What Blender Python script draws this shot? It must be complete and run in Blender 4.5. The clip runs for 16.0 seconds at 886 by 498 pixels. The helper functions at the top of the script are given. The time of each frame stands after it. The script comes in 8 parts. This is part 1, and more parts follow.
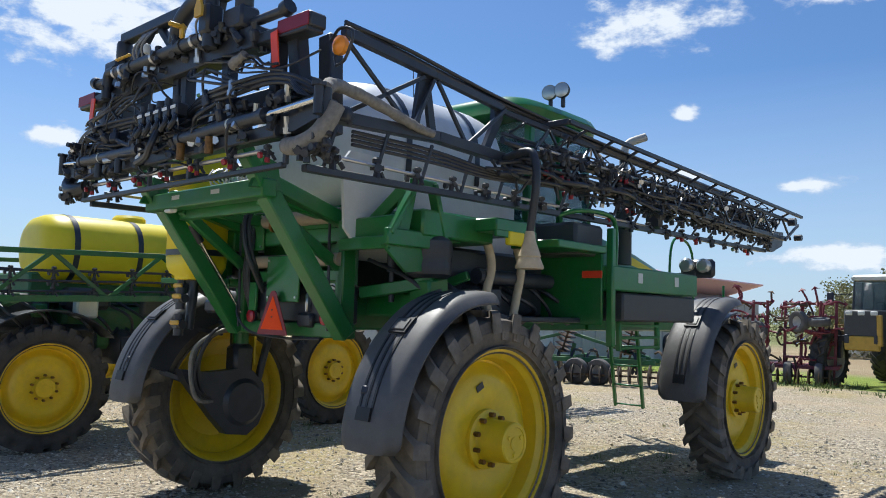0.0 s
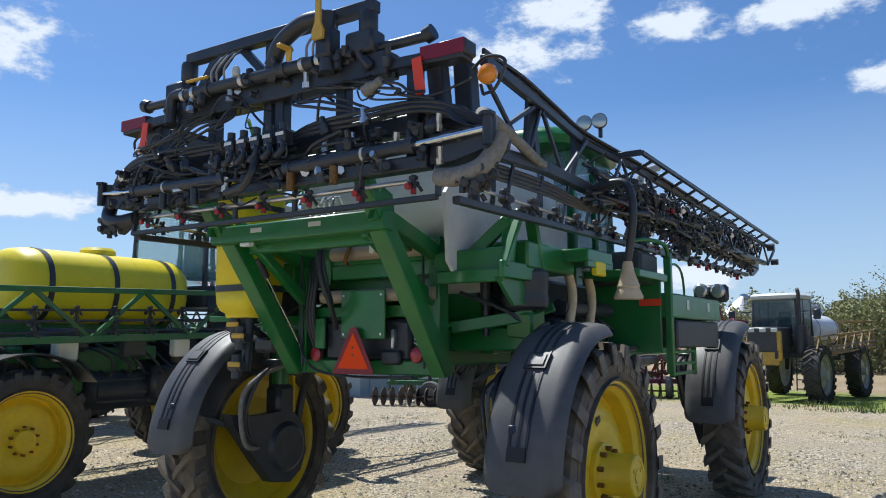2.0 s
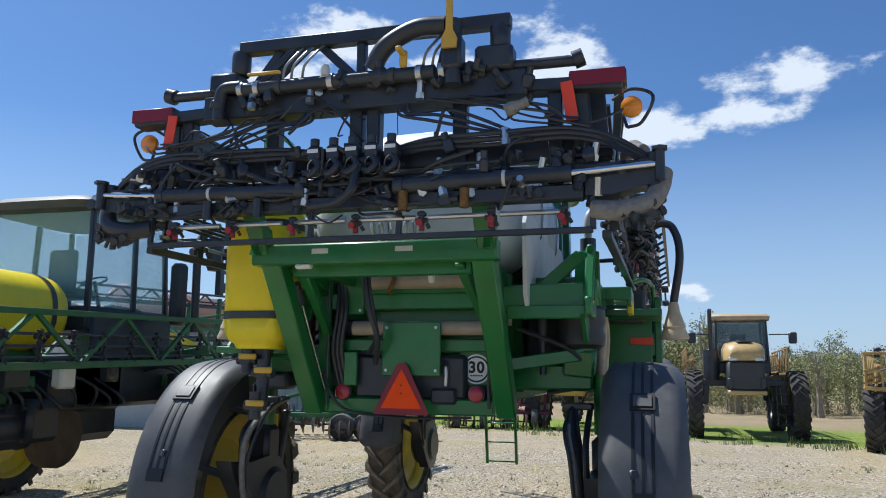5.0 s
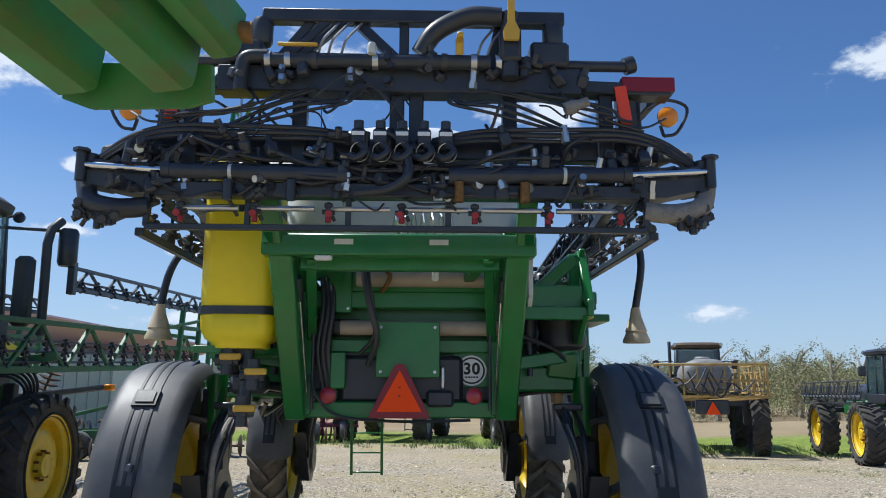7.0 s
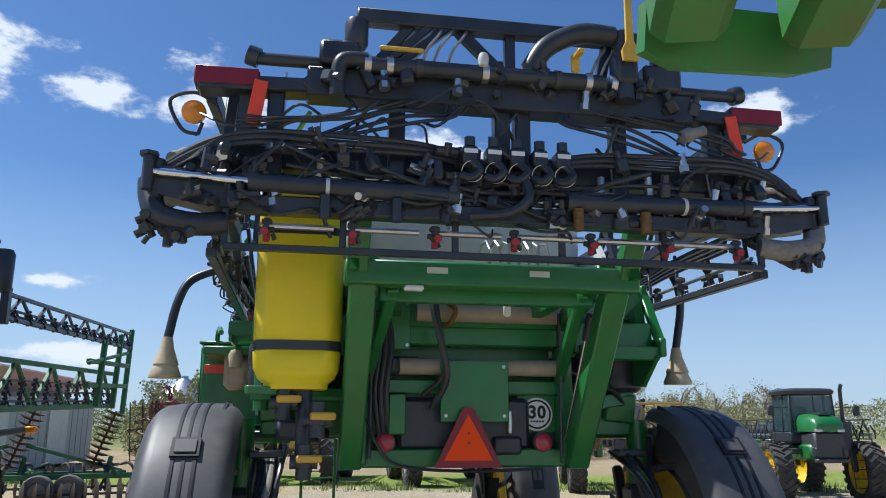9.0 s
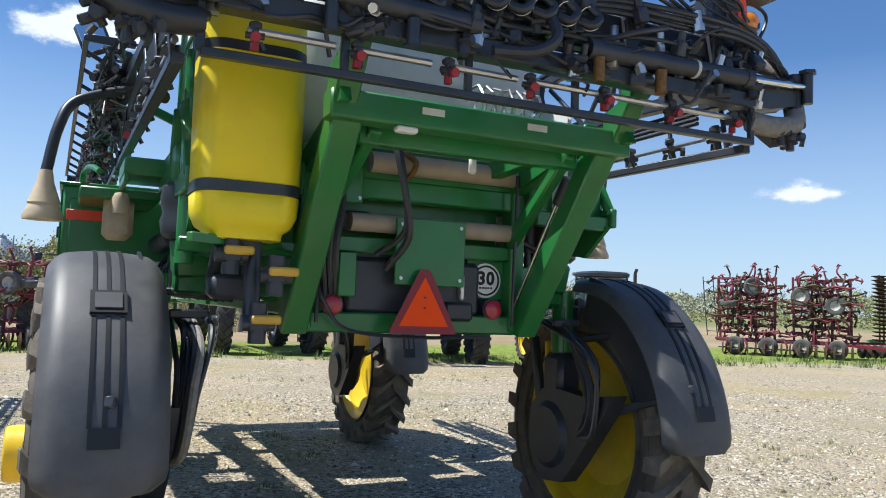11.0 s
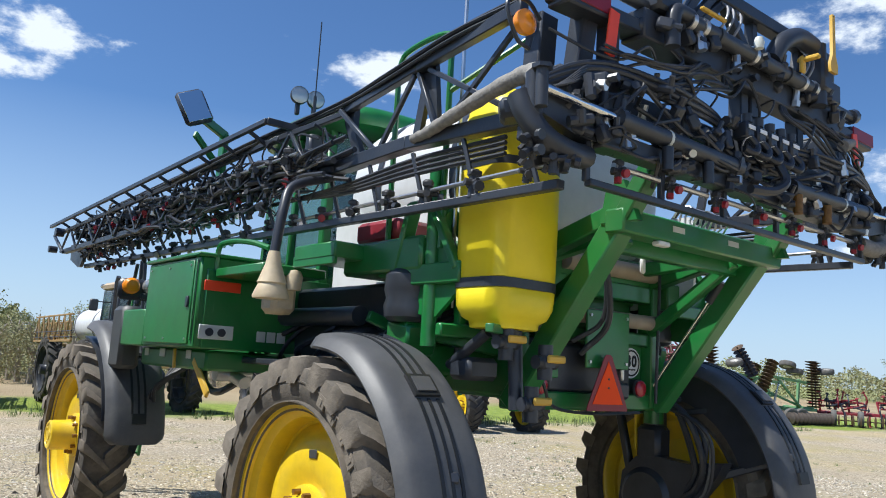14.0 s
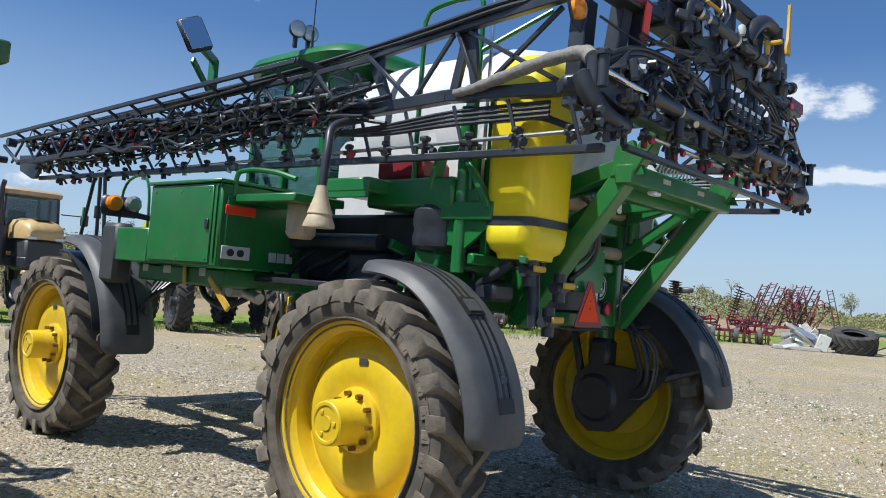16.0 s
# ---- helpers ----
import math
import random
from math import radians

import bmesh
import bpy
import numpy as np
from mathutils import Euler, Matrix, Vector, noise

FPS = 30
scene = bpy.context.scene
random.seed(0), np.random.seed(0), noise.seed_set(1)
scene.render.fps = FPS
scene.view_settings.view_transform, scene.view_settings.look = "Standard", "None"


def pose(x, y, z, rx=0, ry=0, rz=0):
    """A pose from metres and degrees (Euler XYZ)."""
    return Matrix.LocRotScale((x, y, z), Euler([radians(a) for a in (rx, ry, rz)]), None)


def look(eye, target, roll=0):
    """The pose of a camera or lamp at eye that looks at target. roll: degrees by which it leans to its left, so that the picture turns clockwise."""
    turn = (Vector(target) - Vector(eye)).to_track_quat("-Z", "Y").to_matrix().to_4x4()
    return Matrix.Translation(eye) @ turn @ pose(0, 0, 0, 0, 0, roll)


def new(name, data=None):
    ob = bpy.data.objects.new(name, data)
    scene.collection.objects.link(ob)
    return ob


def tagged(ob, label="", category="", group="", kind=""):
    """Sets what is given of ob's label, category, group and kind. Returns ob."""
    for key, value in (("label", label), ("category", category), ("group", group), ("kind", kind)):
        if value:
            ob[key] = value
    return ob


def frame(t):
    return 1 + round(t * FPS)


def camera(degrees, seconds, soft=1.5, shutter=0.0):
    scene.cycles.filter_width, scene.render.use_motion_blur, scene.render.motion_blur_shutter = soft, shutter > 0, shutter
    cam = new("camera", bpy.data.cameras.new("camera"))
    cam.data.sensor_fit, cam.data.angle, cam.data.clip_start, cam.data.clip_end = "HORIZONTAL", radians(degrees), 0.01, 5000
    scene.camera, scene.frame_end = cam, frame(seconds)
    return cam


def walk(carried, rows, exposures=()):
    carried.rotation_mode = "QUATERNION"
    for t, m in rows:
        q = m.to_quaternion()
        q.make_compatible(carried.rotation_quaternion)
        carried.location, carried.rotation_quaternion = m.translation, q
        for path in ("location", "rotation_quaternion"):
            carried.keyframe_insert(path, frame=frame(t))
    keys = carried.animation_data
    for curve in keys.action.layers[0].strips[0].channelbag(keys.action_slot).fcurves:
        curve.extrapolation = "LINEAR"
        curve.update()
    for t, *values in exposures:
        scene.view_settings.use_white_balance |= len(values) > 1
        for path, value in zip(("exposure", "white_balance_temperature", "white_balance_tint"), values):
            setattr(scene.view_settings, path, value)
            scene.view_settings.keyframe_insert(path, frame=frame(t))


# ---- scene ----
cam = camera(59.5, 16.0, 1.0)
PATH = [
    (0, (5.579, -4.658, 1.892), (4.241, -3.181, 2.057), 1.6),
    (0.5, (5.289, -4.911, 1.927), (4.015, -3.382, 2.125), 0.9),
    (1, (4.911, -5.124, 1.905), (3.684, -3.561, 2.135), -0.0),
    (1.5, (4.468, -5.362, 1.915), (3.3, -3.757, 2.156), -0.1),
    (2, (4.077, -5.62, 1.939), (2.998, -3.952, 2.173), -0.1),
    (2.5, (3.672, -5.781, 1.909), (2.695, -4.052, 2.142), 0.2),
    (3, (3.243, -5.844, 1.967), (2.379, -4.058, 2.218), 0.7),
    (3.5, (2.842, -6.006, 1.995), (2.089, -4.174, 2.271), 1.0),
    (4, (2.547, -6.098, 2.026), (1.874, -4.239, 2.332), 1.2),
    (6.5, (0.573, -6.3, 1.922), (0.431, -4.327, 2.216), 0.0),
    (7, (0.163, -6.245, 1.895), (0.209, -4.276, 2.242), 0.3),
    (7.5, (-0.161, -6.201, 1.878), (-0.049, -4.239, 2.251), 0.4),
    (8, (-0.531, -6.032, 1.885), (-0.359, -4.09, 2.332), -0.2),
    (10.5, (-1.675, -5.095, 2.01), (-0.957, -3.257, 2.339), 1.6),
    (11, (-1.91, -4.837, 1.866), (-1.045, -3.038, 1.999), 2.1),
    (11.5, (-2.151, -4.541, 1.868), (-1.17, -2.799, 1.832), 2.8),
    (12, (-2.548, -4.32, 1.823), (-1.499, -2.617, 1.799), 2.9),
    (12.5, (-3.0, -4.279, 1.879), (-1.951, -2.58, 1.992), 1.2),
    (13, (-3.423, -4.141, 1.862), (-2.327, -2.483, 2.086), 0.4),
    (13.5, (-3.827, -4.03, 1.915), (-2.651, -2.434, 2.178), 1.6),
    (14, (-4.283, -4.091, 1.916), (-3.043, -2.55, 2.21), 3.3),
    (14.5, (-4.631, -4.064, 1.918), (-3.322, -2.59, 2.26), 3.2),
    (15, (-4.965, -3.974, 1.907), (-3.573, -2.561, 2.162), 2.3),
    (15.5, (-5.327, -3.989, 1.894), (-3.889, -2.609, 2.065), 3.4),
    (16, (-5.588, -3.935, 1.922), (-4.089, -2.614, 2.015), 4.3),
]
LOOKS = [(0.0, 0.36, 6150, 8), (4.0, 0.28, 5900, 8), (8.0, 0.26, 5900, 8), (11.0, 0.56, 6100, 8), (13.0, 0.58, 6100, 8), (16.0, 0.24, 6050, 8)]
walk(cam, [(t, look(eye, target, roll)) for t, eye, target, roll in PATH], LOOKS)

# ---- sky, sun ----
SUN = Vector((-0.55, 0.22, 1.0)).normalized()
sun_el = math.asin(SUN.z)
sun_yaw = math.atan2(-SUN.x, SUN.y)

# clouds: yaw from +y towards -x, elevation, half width, half height, in degrees
CLOUDS = [
    (68, 19.5, 8, 4), (27.5, 21, 4.8, 2.7), (25, 14.5, 1.2, 0.7), (16.6, 9.3, 2.6, 0.7), (16.5, 4.4, 5, 1.2),
    (69, 11, 2, 1), (16, 22, 3.6, 1.8), (60, 9, 4, 1.2), (7, 23, 3.8, 3.6), (1, 17, 5, 1.7),
    (-6.5, 17.5, 3.6, 1.6), (-1.2, 5.8, 2.6, 0.9), (25, 10.2, 2.2, 0.6), (-20.6, 5, 2.4, 0.8),
    (23.5, 23, 5, 2.8), (-51, 8, 3, 0.9), (-10, 20, 5, 1.5), (-33.2, 20.7, 4.6, 1.7), (-70, 25, 6, 3.5), (-72, 14, 6, 1.6), (-74, 9, 8, 0.7),
]


def build_world():
    w = bpy.data.worlds.new("sky")
    scene.world = w
    w.use_nodes = True
    nt = w.node_tree
    N, L = nt.nodes, nt.links
    N.clear()

    def math_node(op, a, b=None, c=None):
        n = N.new("ShaderNodeMath")
        n.operation = op
        for i, v in enumerate((a, b, c)):
            if v is None:
                continue
            if isinstance(v, (int, float)):
                n.inputs[i].default_value = v
            else:
                L.new(v, n.inputs[i])
        return n.outputs[0]

    out = N.new("ShaderNodeOutputWorld")
    bg = N.new("ShaderNodeBackground")
    bg.inputs["Strength"].default_value = 0.092
    L.new(bg.outputs[0], out.inputs[0])
    sky = N.new("ShaderNodeTexSky")
    sky.sky_type = "NISHITA"
    sky.sun_disc = False
    sky.sun_elevation = sun_el
    sky.sun_rotation = -sun_yaw
    sky.air_density, sky.dust_density, sky.ozone_density = 1.0, 0.6, 1.6
    tc = N.new("ShaderNodeTexCoord")
    sep = N.new("ShaderNodeSeparateXYZ")
    L.new(tc.outputs["Generated"], sep.inputs[0])
    yaw = math_node("ARCTAN2", math_node("MULTIPLY", sep.outputs[0], -1.0), sep.outputs[1])
    el = math_node("ARCSINE", sep.outputs[2])
    noi = N.new("ShaderNodeTexNoise")
    noi.inputs["Scale"].default_value = 14
    noi.inputs["Detail"].default_value = 7
    noi.inputs["Roughness"].default_value = 0.62
    stretch = N.new("ShaderNodeMapping")
    stretch.inputs["Scale"].default_value = (1, 1, 2.0)
    L.new(tc.outputs["Generated"], stretch.inputs[0])
    L.new(stretch.outputs[0], noi.inputs["Vector"])
    best = None
    for a, e, hw, hh in CLOUDS:
        da = math_node("MULTIPLY", math_node("SUBTRACT", yaw, radians(a)), math.cos(radians(e)) / radians(hw))
        de = math_node("DIVIDE", math_node("SUBTRACT", el, radians(e)), radians(hh))
        q = math_node("SQRT", math_node("ADD", math_node("MULTIPLY", da, da), math_node("MULTIPLY", de, de)))
        blob = math_node("SUBTRACT", 1.0, q)
        best = blob if best is None else math_node("MAXIMUM", best, blob)
    dens = math_node("ADD", math_node("MAXIMUM", best, -0.6), math_node("MULTIPLY", math_node("SUBTRACT", noi.outputs[0], 0.5), 3.0))
    mask = N.new("ShaderNodeMapRange")
    mask.interpolation_type = "SMOOTHSTEP"
    mask.inputs["From Min"].default_value = 0.02
    mask.inputs["From Max"].default_value = 0.62
    L.new(dens, mask.inputs["Value"])
    # thin veil low over the horizon
    veil = N.new("ShaderNodeMapRange")
    veil.inputs["From Min"].default_value = 0.30
    veil.inputs["From Max"].default_value = -0.01
    veil.inputs["To Max"].default_value = 0.74
    L.new(el, veil.inputs["Value"])
    core = N.new("ShaderNodeMixRGB")
    core.inputs[1].default_value = (4.8, 5.5, 6.8, 1)
    core.inputs[2].default_value = (7.6, 7.9, 8.3, 1)
    L.new(mask.outputs[0], core.inputs[0])
    tint = N.new("ShaderNodeMixRGB")
    tint.blend_type = "MULTIPLY"
    tint.inputs[0].default_value = 1
    tint.inputs[2].default_value = (0.57, 0.75, 0.97, 1)
    L.new(sky.outputs[0], tint.inputs[1])
    m1 = N.new("ShaderNodeMixRGB")
    m1.inputs[2].default_value = (5.2, 6.3, 7.6, 1)
    L.new(veil.outputs[0], m1.inputs[0])
    L.new(tint.outputs[0], m1.inputs[1])
    m2 = N.new("ShaderNodeMixRGB")
    L.new(math_node("MULTIPLY", mask.outputs[0], 0.95), m2.inputs[0])
    L.new(m1.outputs[0], m2.inputs[1])
    L.new(core.outputs[0], m2.inputs[2])
    L.new(m2.outputs[0], bg.inputs["Color"])


build_world()
sun = new("sun", bpy.data.lights.new("sun", "SUN"))
sun.data.energy, sun.data.angle, sun.data.color = 4.5, radians(0.55), (1.0, 0.95, 0.86)
sun.matrix_world = look(SUN * 60, (0, 0, 0))

# ---- materials ----
def material(name, color, rough=0.5, metal=0.0, vary=0.15, scale=6.0, bump=0.0, bump_scale=60.0, dirt=None, dirt_amount=0.0, dirt_scale=2.5, coat=0.0, random_tone=0.0, spec=0.5):
    """A painted, moulded or bare surface: tone that varies at two scales, dust in patches, fine relief."""
    m = bpy.data.materials.new(name)
    m.use_nodes = True
    N, L = m.node_tree.nodes, m.node_tree.links
    b = N["Principled BSDF"]
    b.inputs["Roughness"].default_value = rough
    b.inputs["Metallic"].default_value = metal
    b.inputs["Coat Weight"].default_value = coat
    b.inputs["Coat Roughness"].default_value = 0.15
    b.inputs["Specular IOR Level"].default_value = spec
    tc = N.new("ShaderNodeTexCoord")
    n1 = N.new("ShaderNodeTexNoise")
    n1.inputs["Scale"].default_value = scale
    n1.inputs["Detail"].default_value = 6
    L.new(tc.outputs["Object"], n1.inputs["Vector"])
    hsv = N.new("ShaderNodeHueSaturation")
    hsv.inputs["Color"].default_value = (*color, 1)
    mr = N.new("ShaderNodeMapRange")
    mr.inputs["From Min"].default_value, mr.inputs["From Max"].default_value = 0.25, 0.75
    mr.inputs["To Min"].default_value, mr.inputs["To Max"].default_value = 1 - vary, 1 + vary
    L.new(n1.outputs[0], mr.inputs["Value"])
    value = mr.outputs[0]
    if random_tone:
        oi = N.new("ShaderNodeObjectInfo")
        rr = N.new("ShaderNodeMapRange")
        rr.inputs["To Min"].default_value, rr.inputs["To Max"].default_value = 1 - random_tone, 1 + random_tone
        L.new(oi.outputs["Random"], rr.inputs["Value"])
        mu = N.new("ShaderNodeMath")
        mu.operation = "MULTIPLY"
        L.new(value, mu.inputs[0])
        L.new(rr.outputs[0], mu.inputs[1])
        value = mu.outputs[0]
    L.new(value, hsv.inputs["Value"])
    col = hsv.outputs[0]
    if dirt:
        n2 = N.new("ShaderNodeTexNoise")
        n2.inputs["Scale"].default_value = dirt_scale
        n2.inputs["Detail"].default_value = 9
        n2.inputs["Roughness"].default_value = 0.68
        L.new(tc.outputs["Object"], n2.inputs["Vector"])
        dr = N.new("ShaderNodeMapRange")
        dr.inputs["From Min"].default_value, dr.inputs["From Max"].default_value = 0.42, 0.72
        dr.inputs["To Max"].default_value = dirt_amount
        L.new(n2.outputs[0], dr.inputs["Value"])
        mx = N.new("ShaderNodeMixRGB")
        mx.inputs[2].default_value = (*dirt, 1)
        L.new(dr.outputs[0], mx.inputs[0])
        L.new(col, mx.inputs[1])
        col = mx.outputs[0]
        ro = N.new("ShaderNodeMapRange")
        ro.inputs["To Min"].default_value, ro.inputs["To Max"].default_value = rough, min(1.0, rough + 0.35)
        L.new(dr.outputs[0], ro.inputs["Value"])
        L.new(ro.outputs[0], b.inputs["Roughness"])
    L.new(col, b.inputs["Base Color"])
    if bump:
        n3 = N.new("ShaderNodeTexNoise")
        n3.inputs["Scale"].default_value = bump_scale
        n3.inputs["Detail"].default_value = 4
        L.new(tc.outputs["Object"], n3.inputs["Vector"])
        bp = N.new("ShaderNodeBump")
        bp.inputs["Strength"].default_value = bump
        bp.inputs["Distance"].default_value = 0.01
        L.new(n3.outputs[0], bp.inputs["Height"])
        L.new(bp.outputs[0], b.inputs["Normal"])
    return m


GREEN = material("green paint", (0.015, 0.170, 0.036), 0.32, vary=0.12, dirt=(0.10, 0.15, 0.08), dirt_amount=0.35, coat=0.3)
GREEN_DULL = material("weathered green paint", (0.03, 0.15, 0.05), 0.5, vary=0.2, dirt=(0.16, 0.17, 0.11), dirt_amount=0.55)
GREEN_WORN = material("rust-flecked green paint", (0.05, 0.23, 0.055), 0.4, vary=0.15, dirt=(0.20, 0.10, 0.04), dirt_amount=0.5, dirt_scale=7)
YELLOW = material("yellow rim paint", (0.80, 0.56, 0.014), 0.36, vary=0.08, dirt=(0.42, 0.28, 0.06), dirt_amount=0.35, dirt_scale=5, coat=0.2)
POLY_YELLOW = material("yellow moulded plastic", (0.84, 0.67, 0.014), 0.42, vary=0.05, bump=0.08, bump_scale=35)
POLY_WHITE = material("white moulded tank plastic", (0.74, 0.75, 0.76), 0.4, vary=0.05, bump=0.05, bump_scale=20, dirt=(0.45, 0.45, 0.43), dirt_amount=0.3)
RUBBER = material("dusty tyre rubber", (0.085, 0.075, 0.063), 0.82, vary=0.25, scale=9, bump=0.35, bump_scale=90, dirt=(0.27, 0.225, 0.175), dirt_amount=0.85, dirt_scale=2.6)
RUBBER_DRY = material("dried mud on tyre rubber", (0.21, 0.178, 0.14), 0.9, vary=0.3, scale=9, bump=0.4, bump_scale=70, dirt=(0.05, 0.047, 0.044), dirt_amount=0.6, dirt_scale=4)
FENDER = material("charcoal moulded fender plastic", (0.066, 0.067, 0.072), 0.5, vary=0.12, bump=0.10, bump_scale=180, spec=0.6, dirt=(0.20, 0.19, 0.18), dirt_amount=0.4)
# near-black of the buckles; on the ribs it paints in groove shade
FENDER_DARK = material("dark buckle trim and groove shade", (0.012, 0.013, 0.015), 0.5, vary=0.1)
BLACK = material("black chassis paint", (0.034, 0.039, 0.051), 0.33, vary=0.3, dirt=(0.05, 0.048, 0.046), dirt_amount=0.35, dirt_scale=6, bump=0.1)
HOSE = material("black rubber hose", (0.033, 0.036, 0.044), 0.38, vary=0.2)
HOSE_GREY = material("grey fabric hose sleeve", (0.24, 0.225, 0.205), 0.85, vary=0.25, scale=30, bump=0.5, bump_scale=60)
STEEL = material("stainless steel tube", (0.62, 0.62, 0.63), 0.28, 0.9, vary=0.12, dirt=(0.3, 0.27, 0.23), dirt_amount=0.3)
CHROME = material("chromed cylinder rod", (0.75, 0.75, 0.76), 0.12, 1.0, vary=0.05)
PALE = material("pale galvanised roller", (0.38, 0.32, 0.26), 0.5, 0.1, vary=0.15, dirt=(0.35, 0.25, 0.16), dirt_amount=0.4)
CREAM = material("cream moulded plastic", (0.62, 0.50, 0.33), 0.5, vary=0.12, scale=12, dirt=(0.3, 0.22, 0.13), dirt_amount=0.4, dirt_scale=8)
RED_TAPE = material("red reflective tape", (0.90, 0.075, 0.025), 0.35, vary=0.05)
RED_DARK = material("dark red paint", (0.23, 0.01, 0.025), 0.4, vary=0.12)
ORANGE_FL = material("fluorescent orange sheeting", (1.0, 0.085, 0.006), 0.55, vary=0.03, spec=0.2)
AMBER = material("amber lamp lens", (0.95, 0.30, 0.01), 0.2, vary=0.08, coat=0.5)
RED_LENS = material("red lamp lens", (0.38, 0.014, 0.03), 0.18, vary=0.08, coat=0.5)
CLEAR_LENS = material("headlamp lens", (0.55, 0.56, 0.54), 0.12, 0.5, vary=0.1, coat=0.6)
WHITE = material("white enamel", (0.80, 0.80, 0.80), 0.4, vary=0.04)
BLACK_INK = material("black print", (0.01, 0.01, 0.01), 0.5, vary=0.02)
HANDLE_Y = material("yellow valve handle", (0.66, 0.40, 0.05), 0.45, vary=0.12)
RUST_BOLT = material("oily rusted bolts", (0.20, 0.10, 0.025), 0.55, 0.3, vary=0.4, scale=40)
RED_KNOB = material("red nozzle cap", (0.30, 0.015, 0.025), 0.45, vary=0.3)
GREY_KNOB = material("grey nozzle body", (0.042, 0.043, 0.048), 0.5, vary=0.4, scale=20)
LABEL = material("pale decal", (0.62, 0.64, 0.60), 0.5, vary=0.1)
DARK_PANEL = material("dark grey plastic panel", (0.055, 0.058, 0.06), 0.5, vary=0.12)
YELLOW_STRIPE = material("yellow stripe", (0.82, 0.68, 0.03), 0.4, vary=0.04)
MAROON = material("maroon implement paint", (0.21, 0.030, 0.052), 0.5, vary=0.3, dirt=(0.16, 0.085, 0.075), dirt_amount=0.5)
RED_IMPL = material("bright red implement paint", (0.25, 0.02, 0.032), 0.45, vary=0.2)
GOLD = material("golden yellow machine paint", (0.55, 0.34, 0.05), 0.45, vary=0.15, dirt=(0.25, 0.17, 0.07), dirt_amount=0.4)
BRONZE = material("sun-faded boom paint", (0.38, 0.24, 0.09), 0.6, vary=0.25, dirt=(0.16, 0.1, 0.06), dirt_amount=0.6)
CREAM_HOOD = material("cream hood paint", (0.60, 0.41, 0.17), 0.4, vary=0.12, dirt=(0.4, 0.3, 0.2), dirt_amount=0.3)
TYRE_FAR = material("worn tyre", (0.05, 0.048, 0.045), 0.85, vary=0.3, dirt=(0.16, 0.14, 0.12), dirt_amount=0.5)
RIM_PALE = material("faded grey rim", (0.46, 0.44, 0.40), 0.5, vary=0.15)
TANK_GREY = material("weathered grey tank plastic", (0.25, 0.25, 0.245), 0.5, vary=0.15, dirt=(0.16, 0.13, 0.10), dirt_amount=0.5)
RIM_BROWN = material("brown discs", (0.10, 0.065, 0.04), 0.6, 0.2, vary=0.3)


def glass_material(name, color, rough, alpha):
    m = bpy.data.materials.new(name)
    m.use_nodes = True
    b = m.node_tree.nodes["Principled BSDF"]
    b.inputs["Base Color"].default_value = (*color, 1)
    b.inputs["Roughness"].default_value = rough
    b.inputs["Alpha"].default_value = alpha
    b.inputs["Specular IOR Level"].default_value = 0.8
    return m


GLASS = glass_material("tinted cab glass", (0.10, 0.25, 0.25), 0.03, 0.45)
MIRROR = material("mirror glass", (0.8, 0.82, 0.82), 0.03, 1.0, vary=0.01)
GLASS_PALE = glass_material("pale green cab glass", (0.45, 0.75, 0.72), 0.03, 0.22)
BRONZE_Y = material("yellow-brown boom paint", (0.50, 0.33, 0.11), 0.6, vary=0.25, dirt=(0.2, 0.13, 0.07), dirt_amount=0.5)
GREEN_LIGHT = material("faded light green paint", (0.16, 0.34, 0.16), 0.55, vary=0.2, dirt=(0.2, 0.2, 0.14), dirt_amount=0.4)
TYRE_GREY = material("grey dusty tyre", (0.12, 0.115, 0.11), 0.9, vary=0.3, dirt=(0.1, 0.09, 0.08), dirt_amount=0.6)
DISC = material("worn steel discs", (0.11, 0.09, 0.08), 0.5, 0.5, vary=0.3)
GLASS_DARK = glass_material("dark cab glass", (0.05, 0.10, 0.11), 0.03, 0.55)
ROOF_TAN = material("faded tan roof", (0.50, 0.38, 0.25), 0.6, vary=0.15)
GLINT_GREY = material("grey metal strut glint", (0.30, 0.30, 0.31), 0.45, 0.6, vary=0.2)

# ---- mesh tools ----
Z = Vector((0, 0, 1))


